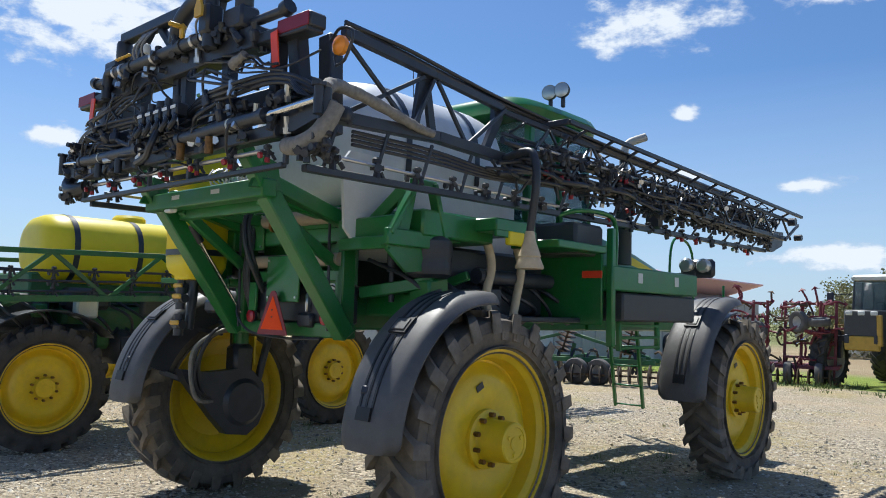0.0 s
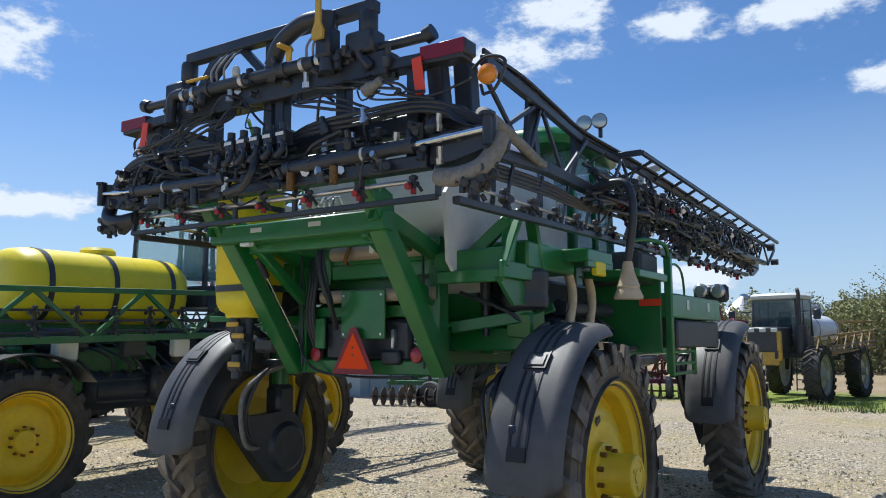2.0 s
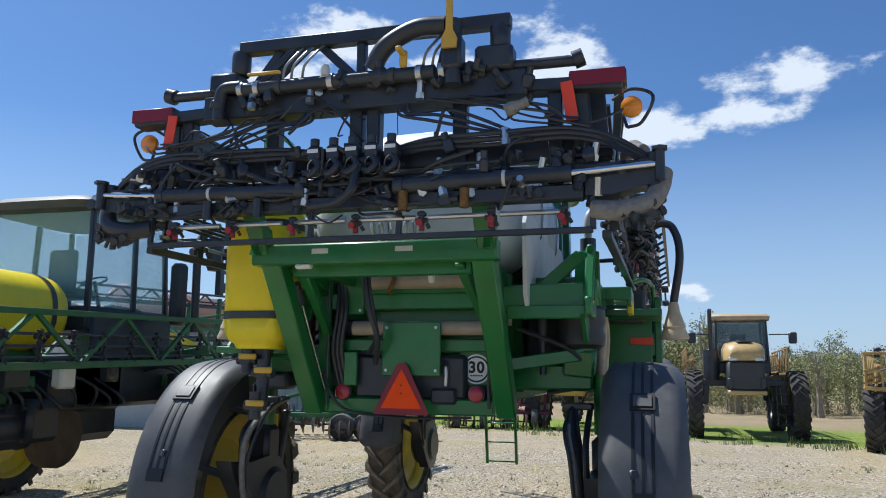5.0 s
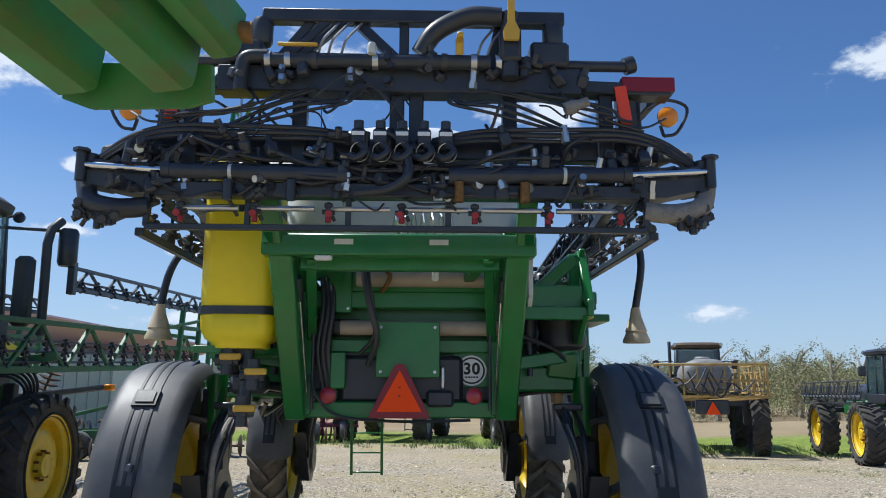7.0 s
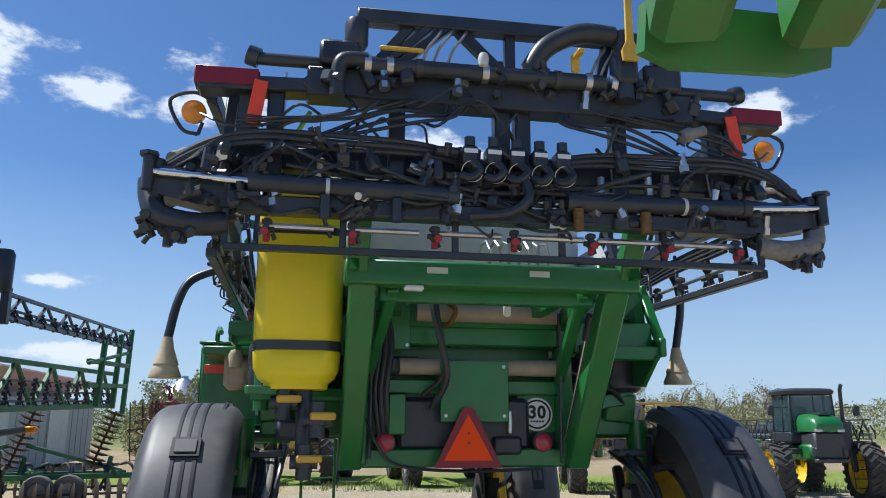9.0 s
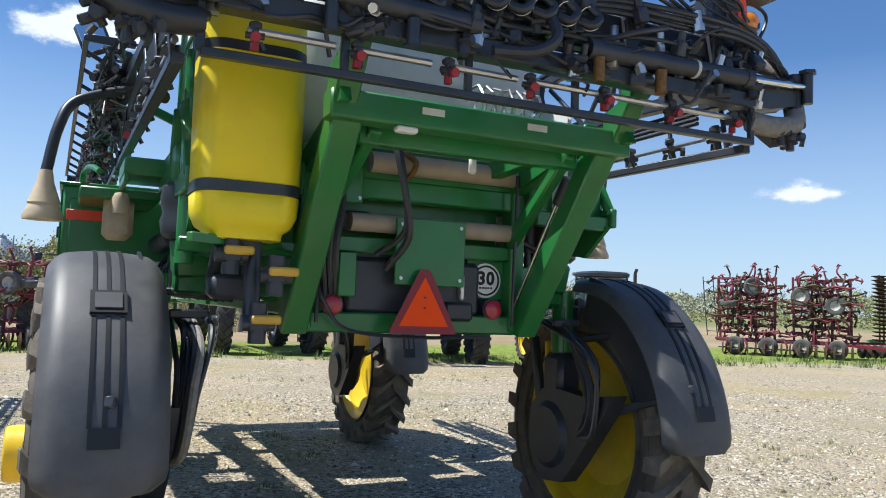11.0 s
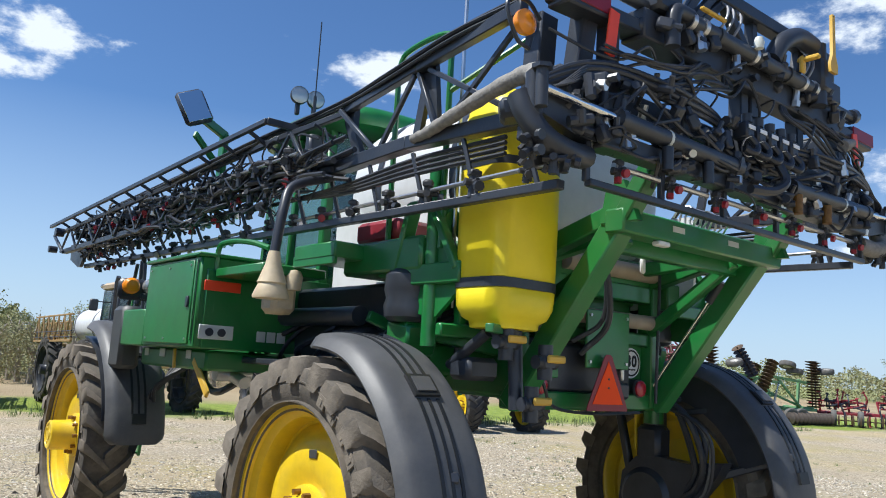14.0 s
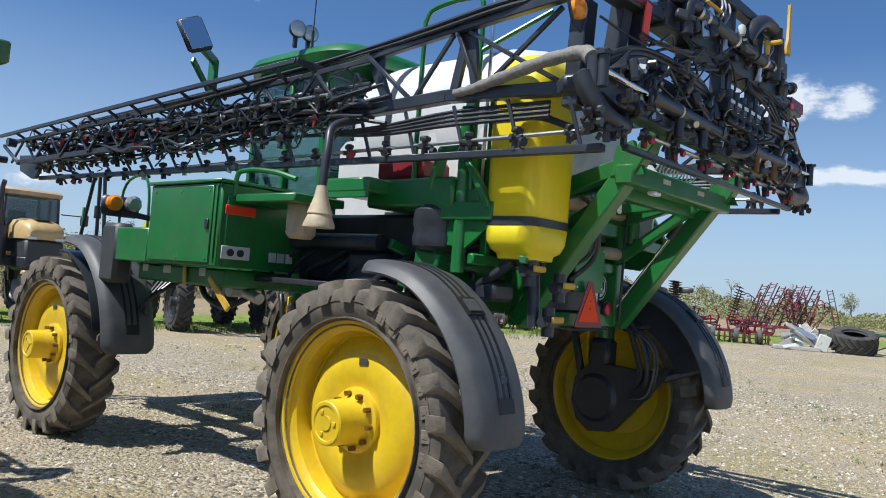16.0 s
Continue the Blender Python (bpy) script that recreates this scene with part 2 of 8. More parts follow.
class Shape:
    """Collects vertices and faces of one mesh."""

    def __init__(self):
        self.v, self.f, self.cuts = [], [], []

    def add(self, vs, fs):
        k = len(self.v)
        self.cuts.append((k, len(self.f)))
        self.v += [tuple(p) for p in vs]
        self.f += [tuple(i + k for i in q) for q in fs]
        return self

    def box(self, c, s, b=0.0, m=None):
        """A box with centre c, size s, chamfer b and an optional turn m."""
        hx, hy, hz = s[0] / 2, s[1] / 2, s[2] / 2
        b = min(b, hx * 0.9, hy * 0.9, hz * 0.9)
        c = Vector(c)
        if b <= 0:
            vs = [Vector((x, y, z)) for x in (-hx, hx) for y in (-hy, hy) for z in (-hz, hz)]
            fs = [(0, 1, 3, 2), (4, 6, 7, 5), (0, 4, 5, 1), (2, 3, 7, 6), (0, 2, 6, 4), (1, 5, 7, 3)]
        else:
            vs, idx = [], {}
            for sx in (-1, 1):
                for sy in (-1, 1):
                    for sz in (-1, 1):
                        for ax in range(3):
                            p = [sx * (hx - b), sy * (hy - b), sz * (hz - b)]
                            p[ax] = (sx * hx, sy * hy, sz * hz)[ax]
                            idx[sx, sy, sz, ax] = len(vs)
                            vs.append(Vector(p))
            fs = []
            for ax in range(3):
                o1, o2 = [a for a in range(3) if a != ax]
                for sg in (-1, 1):
                    q = []
                    for a, d in ((-1, -1), (1, -1), (1, 1), (-1, 1)):
                        k = [0, 0, 0]
                        k[ax], k[o1], k[o2] = sg, a, d
                        q.append(idx[k[0], k[1], k[2], ax])
                    fs.append(q)
            for ax in range(3):
                o1, o2 = [a for a in range(3) if a != ax]
                for a in (-1, 1):
                    for d in (-1, 1):
                        q = []
                        for sg, fa in ((-1, o1), (1, o1), (1, o2), (-1, o2)):
                            k = [0, 0, 0]
                            k[ax], k[o1], k[o2] = sg, a, d
                            q.append(idx[k[0], k[1], k[2], fa])
                        fs.append(q)
            for sx in (-1, 1):
                for sy in (-1, 1):
                    for sz in (-1, 1):
                        fs.append([idx[sx, sy, sz, a] for a in range(3)])
        if m is not None:
            r = m.to_3x3() if len(m) == 4 else m
            vs = [r @ p for p in vs]
        return self.add([p + c for p in vs], fs)

    def bar(self, p0, p1, w, h, b=0.006, up=Z):
        """A rectangular bar from p0 to p1, w wide and h high."""
        p0, p1 = Vector(p0), Vector(p1)
        d = p1 - p0
        y = d.normalized()
        x = y.cross(Vector(up))
        if x.length < 1e-4:
            x = y.cross(Vector((0, 1, 0)))
        x.normalize()
        z = x.cross(y)
        r = Matrix((x, y, z)).transposed()
        return self.box((p0 + p1) / 2, (w, d.length, h), b, r)

    def tube(self, pts, r, n=8, cap=True, radii=None):
        """A round tube along the points."""
        pts = [Vector(p) for p in pts]
        k = len(pts)
        t0 = (pts[1] - pts[0]).normalized()
        u = t0.cross(Z if abs(t0.z) < 0.9 else Vector((1, 0, 0))).normalized()
        vs, fs = [], []
        for i, p in enumerate(pts):
            t = (pts[min(i + 1, k - 1)] - pts[max(i - 1, 0)]).normalized()
            u = (u - t * u.dot(t)).normalized()
            w = t.cross(u)
            rr = radii[i] if radii else r
            vs += [p + (u * math.cos(a) + w * math.sin(a)) * rr for a in (2 * math.pi * j / n for j in range(n))]
        for i in range(k - 1):
            for j in range(n):
                fs.append((i * n + j, i * n + (j + 1) % n, (i + 1) * n + (j + 1) % n, (i + 1) * n + j))
        if cap:
            fs.append(tuple(range(n))[::-1])
            fs.append(tuple((k - 1) * n + j for j in range(n)))
        return self.add(vs, fs)

    def lathe(self, profile, n, c=(0, 0, 0), axis=(0, 0, 1), close=False, a0=0.0, a1=360.0):
        """Turns the profile (radius, height) round an axis through c."""
        ax = Vector(axis).normalized()
        u = ax.cross(Vector((0, 1, 0)) if abs(ax.y) < 0.9 else Vector((1, 0, 0))).normalized()
        w = ax.cross(u)
        c = Vector(c)
        full = a1 - a0 >= 359.9
        steps = n if full else n + 1
        prof = list(profile) + ([profile[0]] if close else [])
        m = len(prof)
        vs, fs = [], []
        for j in range(steps):
            a = radians(a0 + (a1 - a0) * j / n)
            e = u * math.cos(a) + w * math.sin(a)
            vs += [c + e * r + ax * h for r, h in prof]
        for j in range(n):
            k = (j + 1) % steps
            for i in range(m - 1):
                fs.append((j * m + i, k * m + i, k * m + i + 1, j * m + i + 1))
        return self.add(vs, fs)

    def prism(self, poly, origin, ux, uy, depth):
        """A flat polygon (in ux, uy from origin) with a thickness along their normal."""
        o, ux, uy = Vector(origin), Vector(ux).normalized(), Vector(uy).normalized()
        nz = ux.cross(uy)
        k = len(poly)
        vs = [o + ux * a + uy * b - nz * depth / 2 for a, b in poly] + [o + ux * a + uy * b + nz * depth / 2 for a, b in poly]
        fs = [tuple(range(k))[::-1], tuple(range(k, 2 * k))] + [(i, (i + 1) % k, k + (i + 1) % k, k + i) for i in range(k)]
        return self.add(vs, fs)

    def loft(self, rings, cap=True):
        """Joins rings of equal length into a skin."""
        n = len(rings[0])
        vs = [p for r in rings for p in r]
        fs = [(i * n + j, i * n + (j + 1) % n, (i + 1) * n + (j + 1) % n, (i + 1) * n + j) for i in range(len(rings) - 1) for j in range(n)]
        if cap:
            fs += [tuple(range(n))[::-1], tuple((len(rings) - 1) * n + j for j in range(n))]
        return self.add(vs, fs)

    def ball(self, c, r, n=10, squash=(1, 1, 1)):
        prof = [(math.sin(math.pi * i / (n // 2)), -math.cos(math.pi * i / (n // 2))) for i in range(n // 2 + 1)]
        k = len(self.v)
        self.lathe(prof, n)
        c = Vector(c)
        for i in range(k, len(self.v)):
            p = self.v[i]
            self.v[i] = (c.x + p[0] * r * squash[0], c.y + p[1] * r * squash[1], c.z + p[2] * r * squash[2])
        return self

    def shift(self, m):
        self.v = [tuple(m @ Vector(p)) for p in self.v]
        return self

    def mesh(self, name, mat, angle=38):
        me = bpy.data.meshes.new(name)
        me.from_pydata(self.v, [], self.f)
        bm = bmesh.new()
        bm.from_mesh(me)
        bmesh.ops.remove_doubles(bm, verts=bm.verts, dist=1e-5)
        bmesh.ops.recalc_face_normals(bm, faces=bm.faces)
        bm.to_mesh(me)
        bm.free()
        me.shade_smooth()
        me.set_sharp_from_angle(angle=radians(angle))
        if mat:
            me.materials.append(mat)
        return me


def part(name, shape, mat, parent=None, label="", angle=38):
    ob = new(name, shape.mesh(name, mat, angle))
    if parent is not None:
        ob.parent = parent
    if label:
        ob["label"] = label
    return ob


def assembly(name, piece, shape, mat, parent, label="", angle=38):
    """One part whose welded members are pieces of their own: the first member carries the rest."""
    ends = shape.cuts[1:] + [(len(shape.v), len(shape.f))]
    first = None
    for (v0, f0), (v1, f1) in zip(shape.cuts, ends):
        s = Shape()
        s.add(shape.v[v0:v1], [tuple(i - v0 for i in q) for q in shape.f[f0:f1]])
        if first is None:
            first = part(name, s, mat, parent, label, angle)
        else:
            part(piece, s, mat, first, "", angle)
    return first


def share(name, me, parent, m, label=""):
    """An object of its own on a mesh that alike pieces share."""
    ob = new(name, me)
    ob.parent = parent
    ob.matrix_basis = m
    if label:
        ob["label"] = label
    return ob


def base(name, label, category, m=None, group=""):
    ob = new(name)
    ob.empty_display_size = 0.3
    if m is not None:
        ob.matrix_basis = m
    return tagged(ob, label, category, group)


def curve_points(pts, steps=6):
    """A smooth curve through the points."""
    P = [Vector(p) for p in pts]
    P = [P[0] * 2 - P[1]] + P + [P[-1] * 2 - P[-2]]
    out = []
    for i in range(1, len(P) - 2):
        a, b, c, d = P[i - 1:i + 3]
        for s in range(steps):
            t = s / steps
            out.append(0.5 * ((2 * b) + (c - a) * t + (2 * a - 5 * b + 4 * c - d) * t * t + (3 * b - a - 3 * c + d) * t ** 3))
    out.append(P[-2])
    return out


def word(name, text, size, m, mat, parent, label=""):
    """Raised letters in the built-in font, as a mesh."""
    cu = bpy.data.curves.new(name, "FONT")
    cu.body, cu.size, cu.extrude, cu.align_x, cu.align_y, cu.resolution_u = text, size, 0.002, "CENTER", "CENTER", 3
    cu.offset = 0.004
    tmp = bpy.data.objects.new(name, cu)
    me = bpy.data.meshes.new_from_object(tmp)
    bpy.data.objects.remove(tmp)
    me.materials.clear()
    me.materials.append(mat)
    return share(name, me, parent, m, label)

# ---- ground ----
def ground_material():
    m = bpy.data.materials.new("gravel yard, verge grass and fields")
    m.use_nodes = True
    N, L = m.node_tree.nodes, m.node_tree.links
    b = N["Principled BSDF"]
    b.inputs["Roughness"].default_value = 0.92
    b.inputs["Specular IOR Level"].default_value = 0.2
    tc = N.new("ShaderNodeTexCoord")

    def noise_tex(scale, detail=6, rough=0.6):
        n = N.new("ShaderNodeTexNoise")
        n.inputs["Scale"].default_value, n.inputs["Detail"].default_value, n.inputs["Roughness"].default_value = scale, detail, rough
        L.new(tc.outputs["Object"], n.inputs["Vector"])
        return n.outputs[0]

    def ramp(v, a, c, ca, cc):
        r = N.new("ShaderNodeValToRGB")
        r.color_ramp.elements[0].position, r.color_ramp.elements[1].position = a, c
        r.color_ramp.elements[0].color, r.color_ramp.elements[1].color = (*ca, 1), (*cc, 1)
        L.new(v, r.inputs[0])
        return r.outputs[0]

    def rng(v, a, c, lo=0.0, hi=1.0):
        r = N.new("ShaderNodeMapRange")
        r.inputs["From Min"].default_value, r.inputs["From Max"].default_value = a, c
        r.inputs["To Min"].default_value, r.inputs["To Max"].default_value = lo, hi
        L.new(v, r.inputs["Value"])
        return r.outputs[0]

    def op(kind, a, c):
        n = N.new("ShaderNodeMath")
        n.operation = kind
        for i, v in enumerate((a, c)):
            if isinstance(v, (int, float)):
                n.inputs[i].default_value = v
            else:
                L.new(v, n.inputs[i])
        return n.outputs[0]

    def mix(f, a, c):
        n = N.new("ShaderNodeMixRGB")
        L.new(f, n.inputs[0])
        for i, v in ((1, a), (2, c)):
            if isinstance(v, tuple):
                n.inputs[i].default_value = (*v, 1)
            else:
                L.new(v, n.inputs[i])
        return n.outputs[0]

    vor = N.new("ShaderNodeTexVoronoi")
    vor.inputs["Scale"].default_value = 26
    L.new(tc.outputs["Object"], vor.inputs["Vector"])
    vsep = N.new("ShaderNodeSeparateColor")
    L.new(vor.outputs["Color"], vsep.inputs[0])
    stones = ramp(vsep.outputs[0], 0.05, 0.95, (0.15, 0.12, 0.085), (0.80, 0.69, 0.52))
    fines = ramp(noise_tex(70, 8, 0.7), 0.3, 0.7, (0.25, 0.20, 0.14), (0.68, 0.57, 0.41))
    gravel = mix(rng(noise_tex(0.8, 7, 0.65), 0.4, 0.62), stones, fines)
    # worn tracks of pale dust and sparse weeds
    gravel = mix(rng(noise_tex(0.22, 5), 0.48, 0.66, 0, 0.55), gravel, (0.62, 0.48, 0.30))
    weeds = op("MULTIPLY", rng(noise_tex(0.33, 6, 0.62), 0.51, 0.64), rng(noise_tex(9, 6, 0.7), 0.44, 0.6, 0, 0.75))
    gravel = mix(weeds, gravel, (0.30, 0.29, 0.085))
    straw = op("MULTIPLY", rng(noise_tex(0.17, 5, 0.6), 0.46, 0.60), rng(noise_tex(5, 7, 0.7), 0.40, 0.60, 0, 0.7))
    gravel = mix(straw, gravel, (0.52, 0.41, 0.19))
    grass = ramp(noise_tex(3.0, 8, 0.7), 0.3, 0.7, (0.16, 0.24, 0.04), (0.36, 0.42, 0.09))
    field = ramp(noise_tex(0.12, 8, 0.65), 0.3, 0.7, (0.34, 0.25, 0.15), (0.46, 0.37, 0.23))
    sep = N.new("ShaderNodeSeparateXYZ")
    L.new(tc.outputs["Object"], sep.inputs[0])
    # the yard's far edge runs slantwise: ahead of the machine and off to its far side
    edge = op("ADD", op("MULTIPLY", sep.outputs[0], 0.30), sep.outputs[1])
    wob = op("MULTIPLY", op("SUBTRACT", noise_tex(0.25, 5), 0.5), 7.0)
    edge = op("ADD", edge, wob)
    color = mix(rng(edge, 21.5, 23.5), gravel, grass)
    color = mix(rng(edge, 31.0, 35.0), color, field)
    color = mix(rng(edge, 70.0, 90.0, 0, 0.8), color, (0.20, 0.24, 0.09))
    L.new(color, b.inputs["Base Color"])
    bp = N.new("ShaderNodeBump")
    bp.inputs["Strength"].default_value = 1.0
    bp.inputs["Distance"].default_value = 0.035
    hgt = op("ADD", op("MULTIPLY", vor.outputs["Distance"], -1.2), op("MULTIPLY", noise_tex(45, 8, 0.7), 0.8))
    L.new(hgt, bp.inputs["Height"])
    L.new(bp.outputs[0], b.inputs["Normal"])
    return m


def fall(x, y):
    """The land drops gently ahead of the machines."""
    return -0.016 * min(max(y - 7.0, 0.0), 55.0) * min(max((24.0 - x) / 12.0, 0.0), 1.0)


def build_ground():
    s = Shape()
    radii = [0.0, 3, 5, 7, 9, 11, 13, 16, 20, 23, 26, 30, 34, 40, 46, 54, 64, 76, 90, 130, 200, 320, 600, 1200]
    n = 96
    vs, fs = [(0, 0, 0)], []
    for r in radii[1:]:
        for j in range(n):
            a = 2 * math.pi * j / n
            x, y = r * math.cos(a), r * math.sin(a)
            z = (noise.noise(Vector((x * 0.25, y * 0.25, 0))) * 0.03 if r > 9.5 else 0.0)
            vs.append((x, y, z + fall(x, y)))
    for j in range(n):
        fs.append((0, 1 + j, 1 + (j + 1) % n))
    for i in range(len(radii) - 2):
        for j in range(n):
            a, b = 1 + i * n, 1 + (i + 1) * n
            fs.append((a + j, b + j, b + (j + 1) % n, a + (j + 1) % n))
    s.add(vs, fs)
    ob = part("ground", s, ground_material())
    return tagged(ob, "pale gravel yard running into grass and a tilled field", "ground", kind="structure")


ground = build_ground()

# ---- the sprayer ----
LIFT = 0.02
REAR_Y, FRONT_Y, GUARD, HUB_Z = 0.0, 4.92, 1.73, 0.955 - LIFT
WHEELS = ((-1.82, REAR_Y), (1.78, REAR_Y), (-1.84, FRONT_Y), (1.75, FRONT_Y))


def tyre_shape(R=0.97, rim=0.665, hw=0.215, lugs=22):
    s = Shape()
    prof = [(rim - 0.02, -hw * 0.75), (rim + 0.02, -hw * 0.86), (rim + 0.09, -hw), (R - 0.13, -hw * 1.04), (R - 0.075, -hw * 0.95),
            (R - 0.058, -hw * 0.7), (R - 0.05, 0), (R - 0.058, hw * 0.7), (R - 0.075, hw * 0.95), (R - 0.13, hw * 1.04),
            (rim + 0.09, hw), (rim + 0.02, hw * 0.86), (rim - 0.02, hw * 0.75)]
    s.lathe(prof, 72, axis=(1, 0, 0))
    # two raised rings on each side wall
    for sg in (-1, 1):
        for r in (rim + 0.035, R - 0.15):
            s.lathe([(r - 0.006, sg * (hw * 0.9)), (r - 0.004, sg * (hw * 1.0 + 0.012)), (r + 0.004, sg * (hw * 1.0 + 0.012)), (r + 0.006, sg * (hw * 0.9))], 72, axis=(1, 0, 0))
    for i in range(lugs):
        for sg in (-1, 1):
            th0 = 2 * math.pi * (i + (0.5 if sg > 0 else 0)) / lugs
            rings = []
            for x, hh, top, bot in ((-0.03, 0.026, R, R - 0.07), (0.09, 0.032, R, R - 0.08), (0.18, 0.042, R - 0.002, R - 0.09), (hw + 0.018, 0.052, R - 0.014, R - 0.12), (hw + 0.030, 0.048, R - 0.072, R - 0.165)):
                th = th0 + x * 0.95
                ring = []
                for rr, dh in ((bot, -1.3), (top, -0.95), (top, 0.95), (bot, 1.3)):
                    a = th + dh * hh
                    ring.append((sg * x, rr * math.cos(a), rr * math.sin(a)))
                rings.append(ring)
            s.loft(rings)
    return s


def rim_shape():
    s = Shape()
    prof = [(0.655, -0.18), (0.69, -0.175), (0.69, -0.155), (0.655, -0.145), (0.60, -0.10), (0.59, 0.0), (0.61, 0.10), (0.655, 0.145),
            (0.69, 0.155), (0.693, 0.175), (0.68, 0.182), (0.662, 0.178), (0.648, 0.14), (0.635, 0.08), (0.622, 0.02), (0.605, -0.005), (0.575, -0.01), (0.545, 0.008), (0.505, 0.048),
            (0.455, 0.075), (0.38, 0.088), (0.30, 0.082), (0.24, 0.062), (0.20, 0.058), (0.0, 0.058)]
    s.lathe(prof, 64, axis=(1, 0, 0))
    back = [(0.655, -0.18), (0.64, -0.17), (0.605, -0.11), (0.595, -0.06), (0.57, -0.04), (0.53, -0.02), (0.43, 0.05), (0.0, 0.03)]
    s.lathe(back, 64, axis=(1, 0, 0))
    return s


def hub_shape():
    s = Shape()
    s.lathe([(0.225, 0.05), (0.222, 0.095), (0.20, 0.105), (0.17, 0.108), (0.155, 0.13), (0.152, 0.31), (0.148, 0.338), (0.138, 0.346), (0.118, 0.346), (0.114, 0.338),
             (0.05, 0.338), (0.048, 0.346), (0.025, 0.346), (0.0, 0.342)], 40, axis=(1, 0, 0))
    for k in range(3):
        a = 2 * math.pi * k / 3
        s.box((0.342, 0.082 * math.cos(a), 0.082 * math.sin(a)), (0.012, 0.03, 0.03), 0.004)
    return s


MESH_TYRE = tyre_shape().mesh("tyre", RUBBER)
MESH_TYRE.materials.append(RUBBER_DRY)
for face in list(MESH_TYRE.polygons)[-22 * 2 * 18:]:
    face.material_index = 1
MESH_RIM = rim_shape().mesh("rim", YELLOW, 30)
MESH_HUB = hub_shape().mesh("hub", YELLOW)
MESH_BOLT = Shape().tube([(0.085, 0, 0), (0.15, 0, 0)], 0.019, 6).mesh("bolt", RUST_BOLT)


def letter_blocks():
    """Raised maker's lettering on the side wall, as plain blocks."""
    out = []
    for k in range(8):
        s = Shape()
        a = radians(62 - k * 10.5)
        e = Vector((0, math.cos(a), math.sin(a)))
        t = Vector((0, -math.sin(a), math.cos(a)))
        r = Matrix((Vector((1, 0, 0)), t, e)).transposed()
        s.box(Vector((0.222, 0, 0)) + e * 0.785, (0.012, 0.082, 0.075), 0.004, r)
        s.box(Vector((0.226, 0, 0)) + e * 0.785, (0.012, 0.028, 0.040), 0.002, r)
        out.append(s.mesh("raised_marking", RUBBER_DRY))
    return out


MESH_LETTERS = letter_blocks()


def wheel(parent, x, y, turn=0.0, letters=True):
    side = 1 if x > 0 else -1
    m = pose(x, y, HUB_Z, 0, 0, 0 if side > 0 else 180) @ pose(0, 0, 0, turn, 0, 0)
    w = share("wheel", MESH_RIM, parent, m, "yellow painted steel wheel with lugged farm tyre")
    share("tyre", MESH_TYRE, w, Matrix(), "dusty black tyre with chevron lugs")
    share("hub", MESH_HUB, w, Matrix())
    if letters:
        for me in MESH_LETTERS:
            share("raised_marking", me, w, Matrix())
    for k in range(10):
        share("bolt", MESH_BOLT, w, pose(0, 0, 0, 36 * k + 9, 0, 0) @ pose(0, 0, 0.185), "dark oily wheel bolt" if k == 0 else "")
    plate = Shape().box((0.092, 0.08, 0.40), (0.006, 0.085, 0.05), 0.002)
    part("data_plate", plate, DARK_PANEL, w)
    return w


def fender_arc(a, grow=0.0):
    """Radius of the fender over the wheel's axle at an angle."""
    t = max(0.0, min(1.0, (a - 90) / 32))
    return 1.085 + grow + 0.047 * t * t * (3 - 2 * t)


def fender(parent, x, y, a0=91, a1=174.5, grow=0.0):
    s = Shape()
    hw = 0.285
    us = [-1 + 2 * k / 16 for k in range(17)]
    drop = [0.034 * (1 - u * u) - 0.058 * max(0.0, (abs(u) - 0.74) / 0.26) ** 2 for u in us]
    cross = [(hw * u, z) for u, z in zip(us, drop)] + [(hw * u * 0.97, z - 0.016) for u, z in zip(us[::-1], drop[::-1])]
    rings = []
    n = 40
    for i in range(n + 1):
        a = a0 + (a1 - a0) * i / n
        R = fender_arc(a, grow)
        taper = 1.0 - 0.16 * max(0, (12 - (a - a0)) / 12) ** 2 - 0.22 * max(0, (5 - (a1 - a)) / 5) ** 3
        e = Vector((0, math.cos(radians(a)), math.sin(radians(a))))
        rings.append([Vector((cx * taper, 0, 0)) + e * (R + cz) for cx, cz in cross])
    s.loft(rings)
    f = part("fender", s, FENDER, parent, "charcoal moulded fender with a ribbed strap down its back", 55)
    f.matrix_basis = pose(x, y, HUB_Z)

    def strip(x0, w, b0, b1, up, name, mat, lab=""):
        q = Shape()
        rg = []
        k = 20
        for i in range(k + 1):
            a = b0 + (b1 - b0) * i / k
            e = Vector((0, math.cos(radians(a)), math.sin(radians(a))))
            R = fender_arc(a, grow) + 0.029
            rg.append([Vector((x0 - w, 0, 0)) + e * R, Vector((x0 - w, 0, 0)) + e * (R + up), Vector((x0 + w, 0, 0)) + e * (R + up), Vector((x0 + w, 0, 0)) + e * R])
        q.loft(rg)
        part(name, q, mat, f, lab)

    # dark strips for grooves of the fender's own colour, their shade painted in
    for sx in (-0.062, 0.0, 0.062):
        strip(sx, 0.010, a0 + 5, 130, 0.009, "rib", FENDER_DARK)
        strip(sx, 0.010, 138, 165, 0.009, "rib", FENDER_DARK)
    strip(0.0, 0.082, 130.2, 137.4, 0.022, "buckle", FENDER_DARK, "dark rectangular fender buckle")
    strip(0.0, 0.060, 131.4, 136.2, 0.030, "buckle_plate", FENDER)
    strip(0.0, 0.066, 165, 169.4, 0.024, "buckle", FENDER_DARK)
    return f


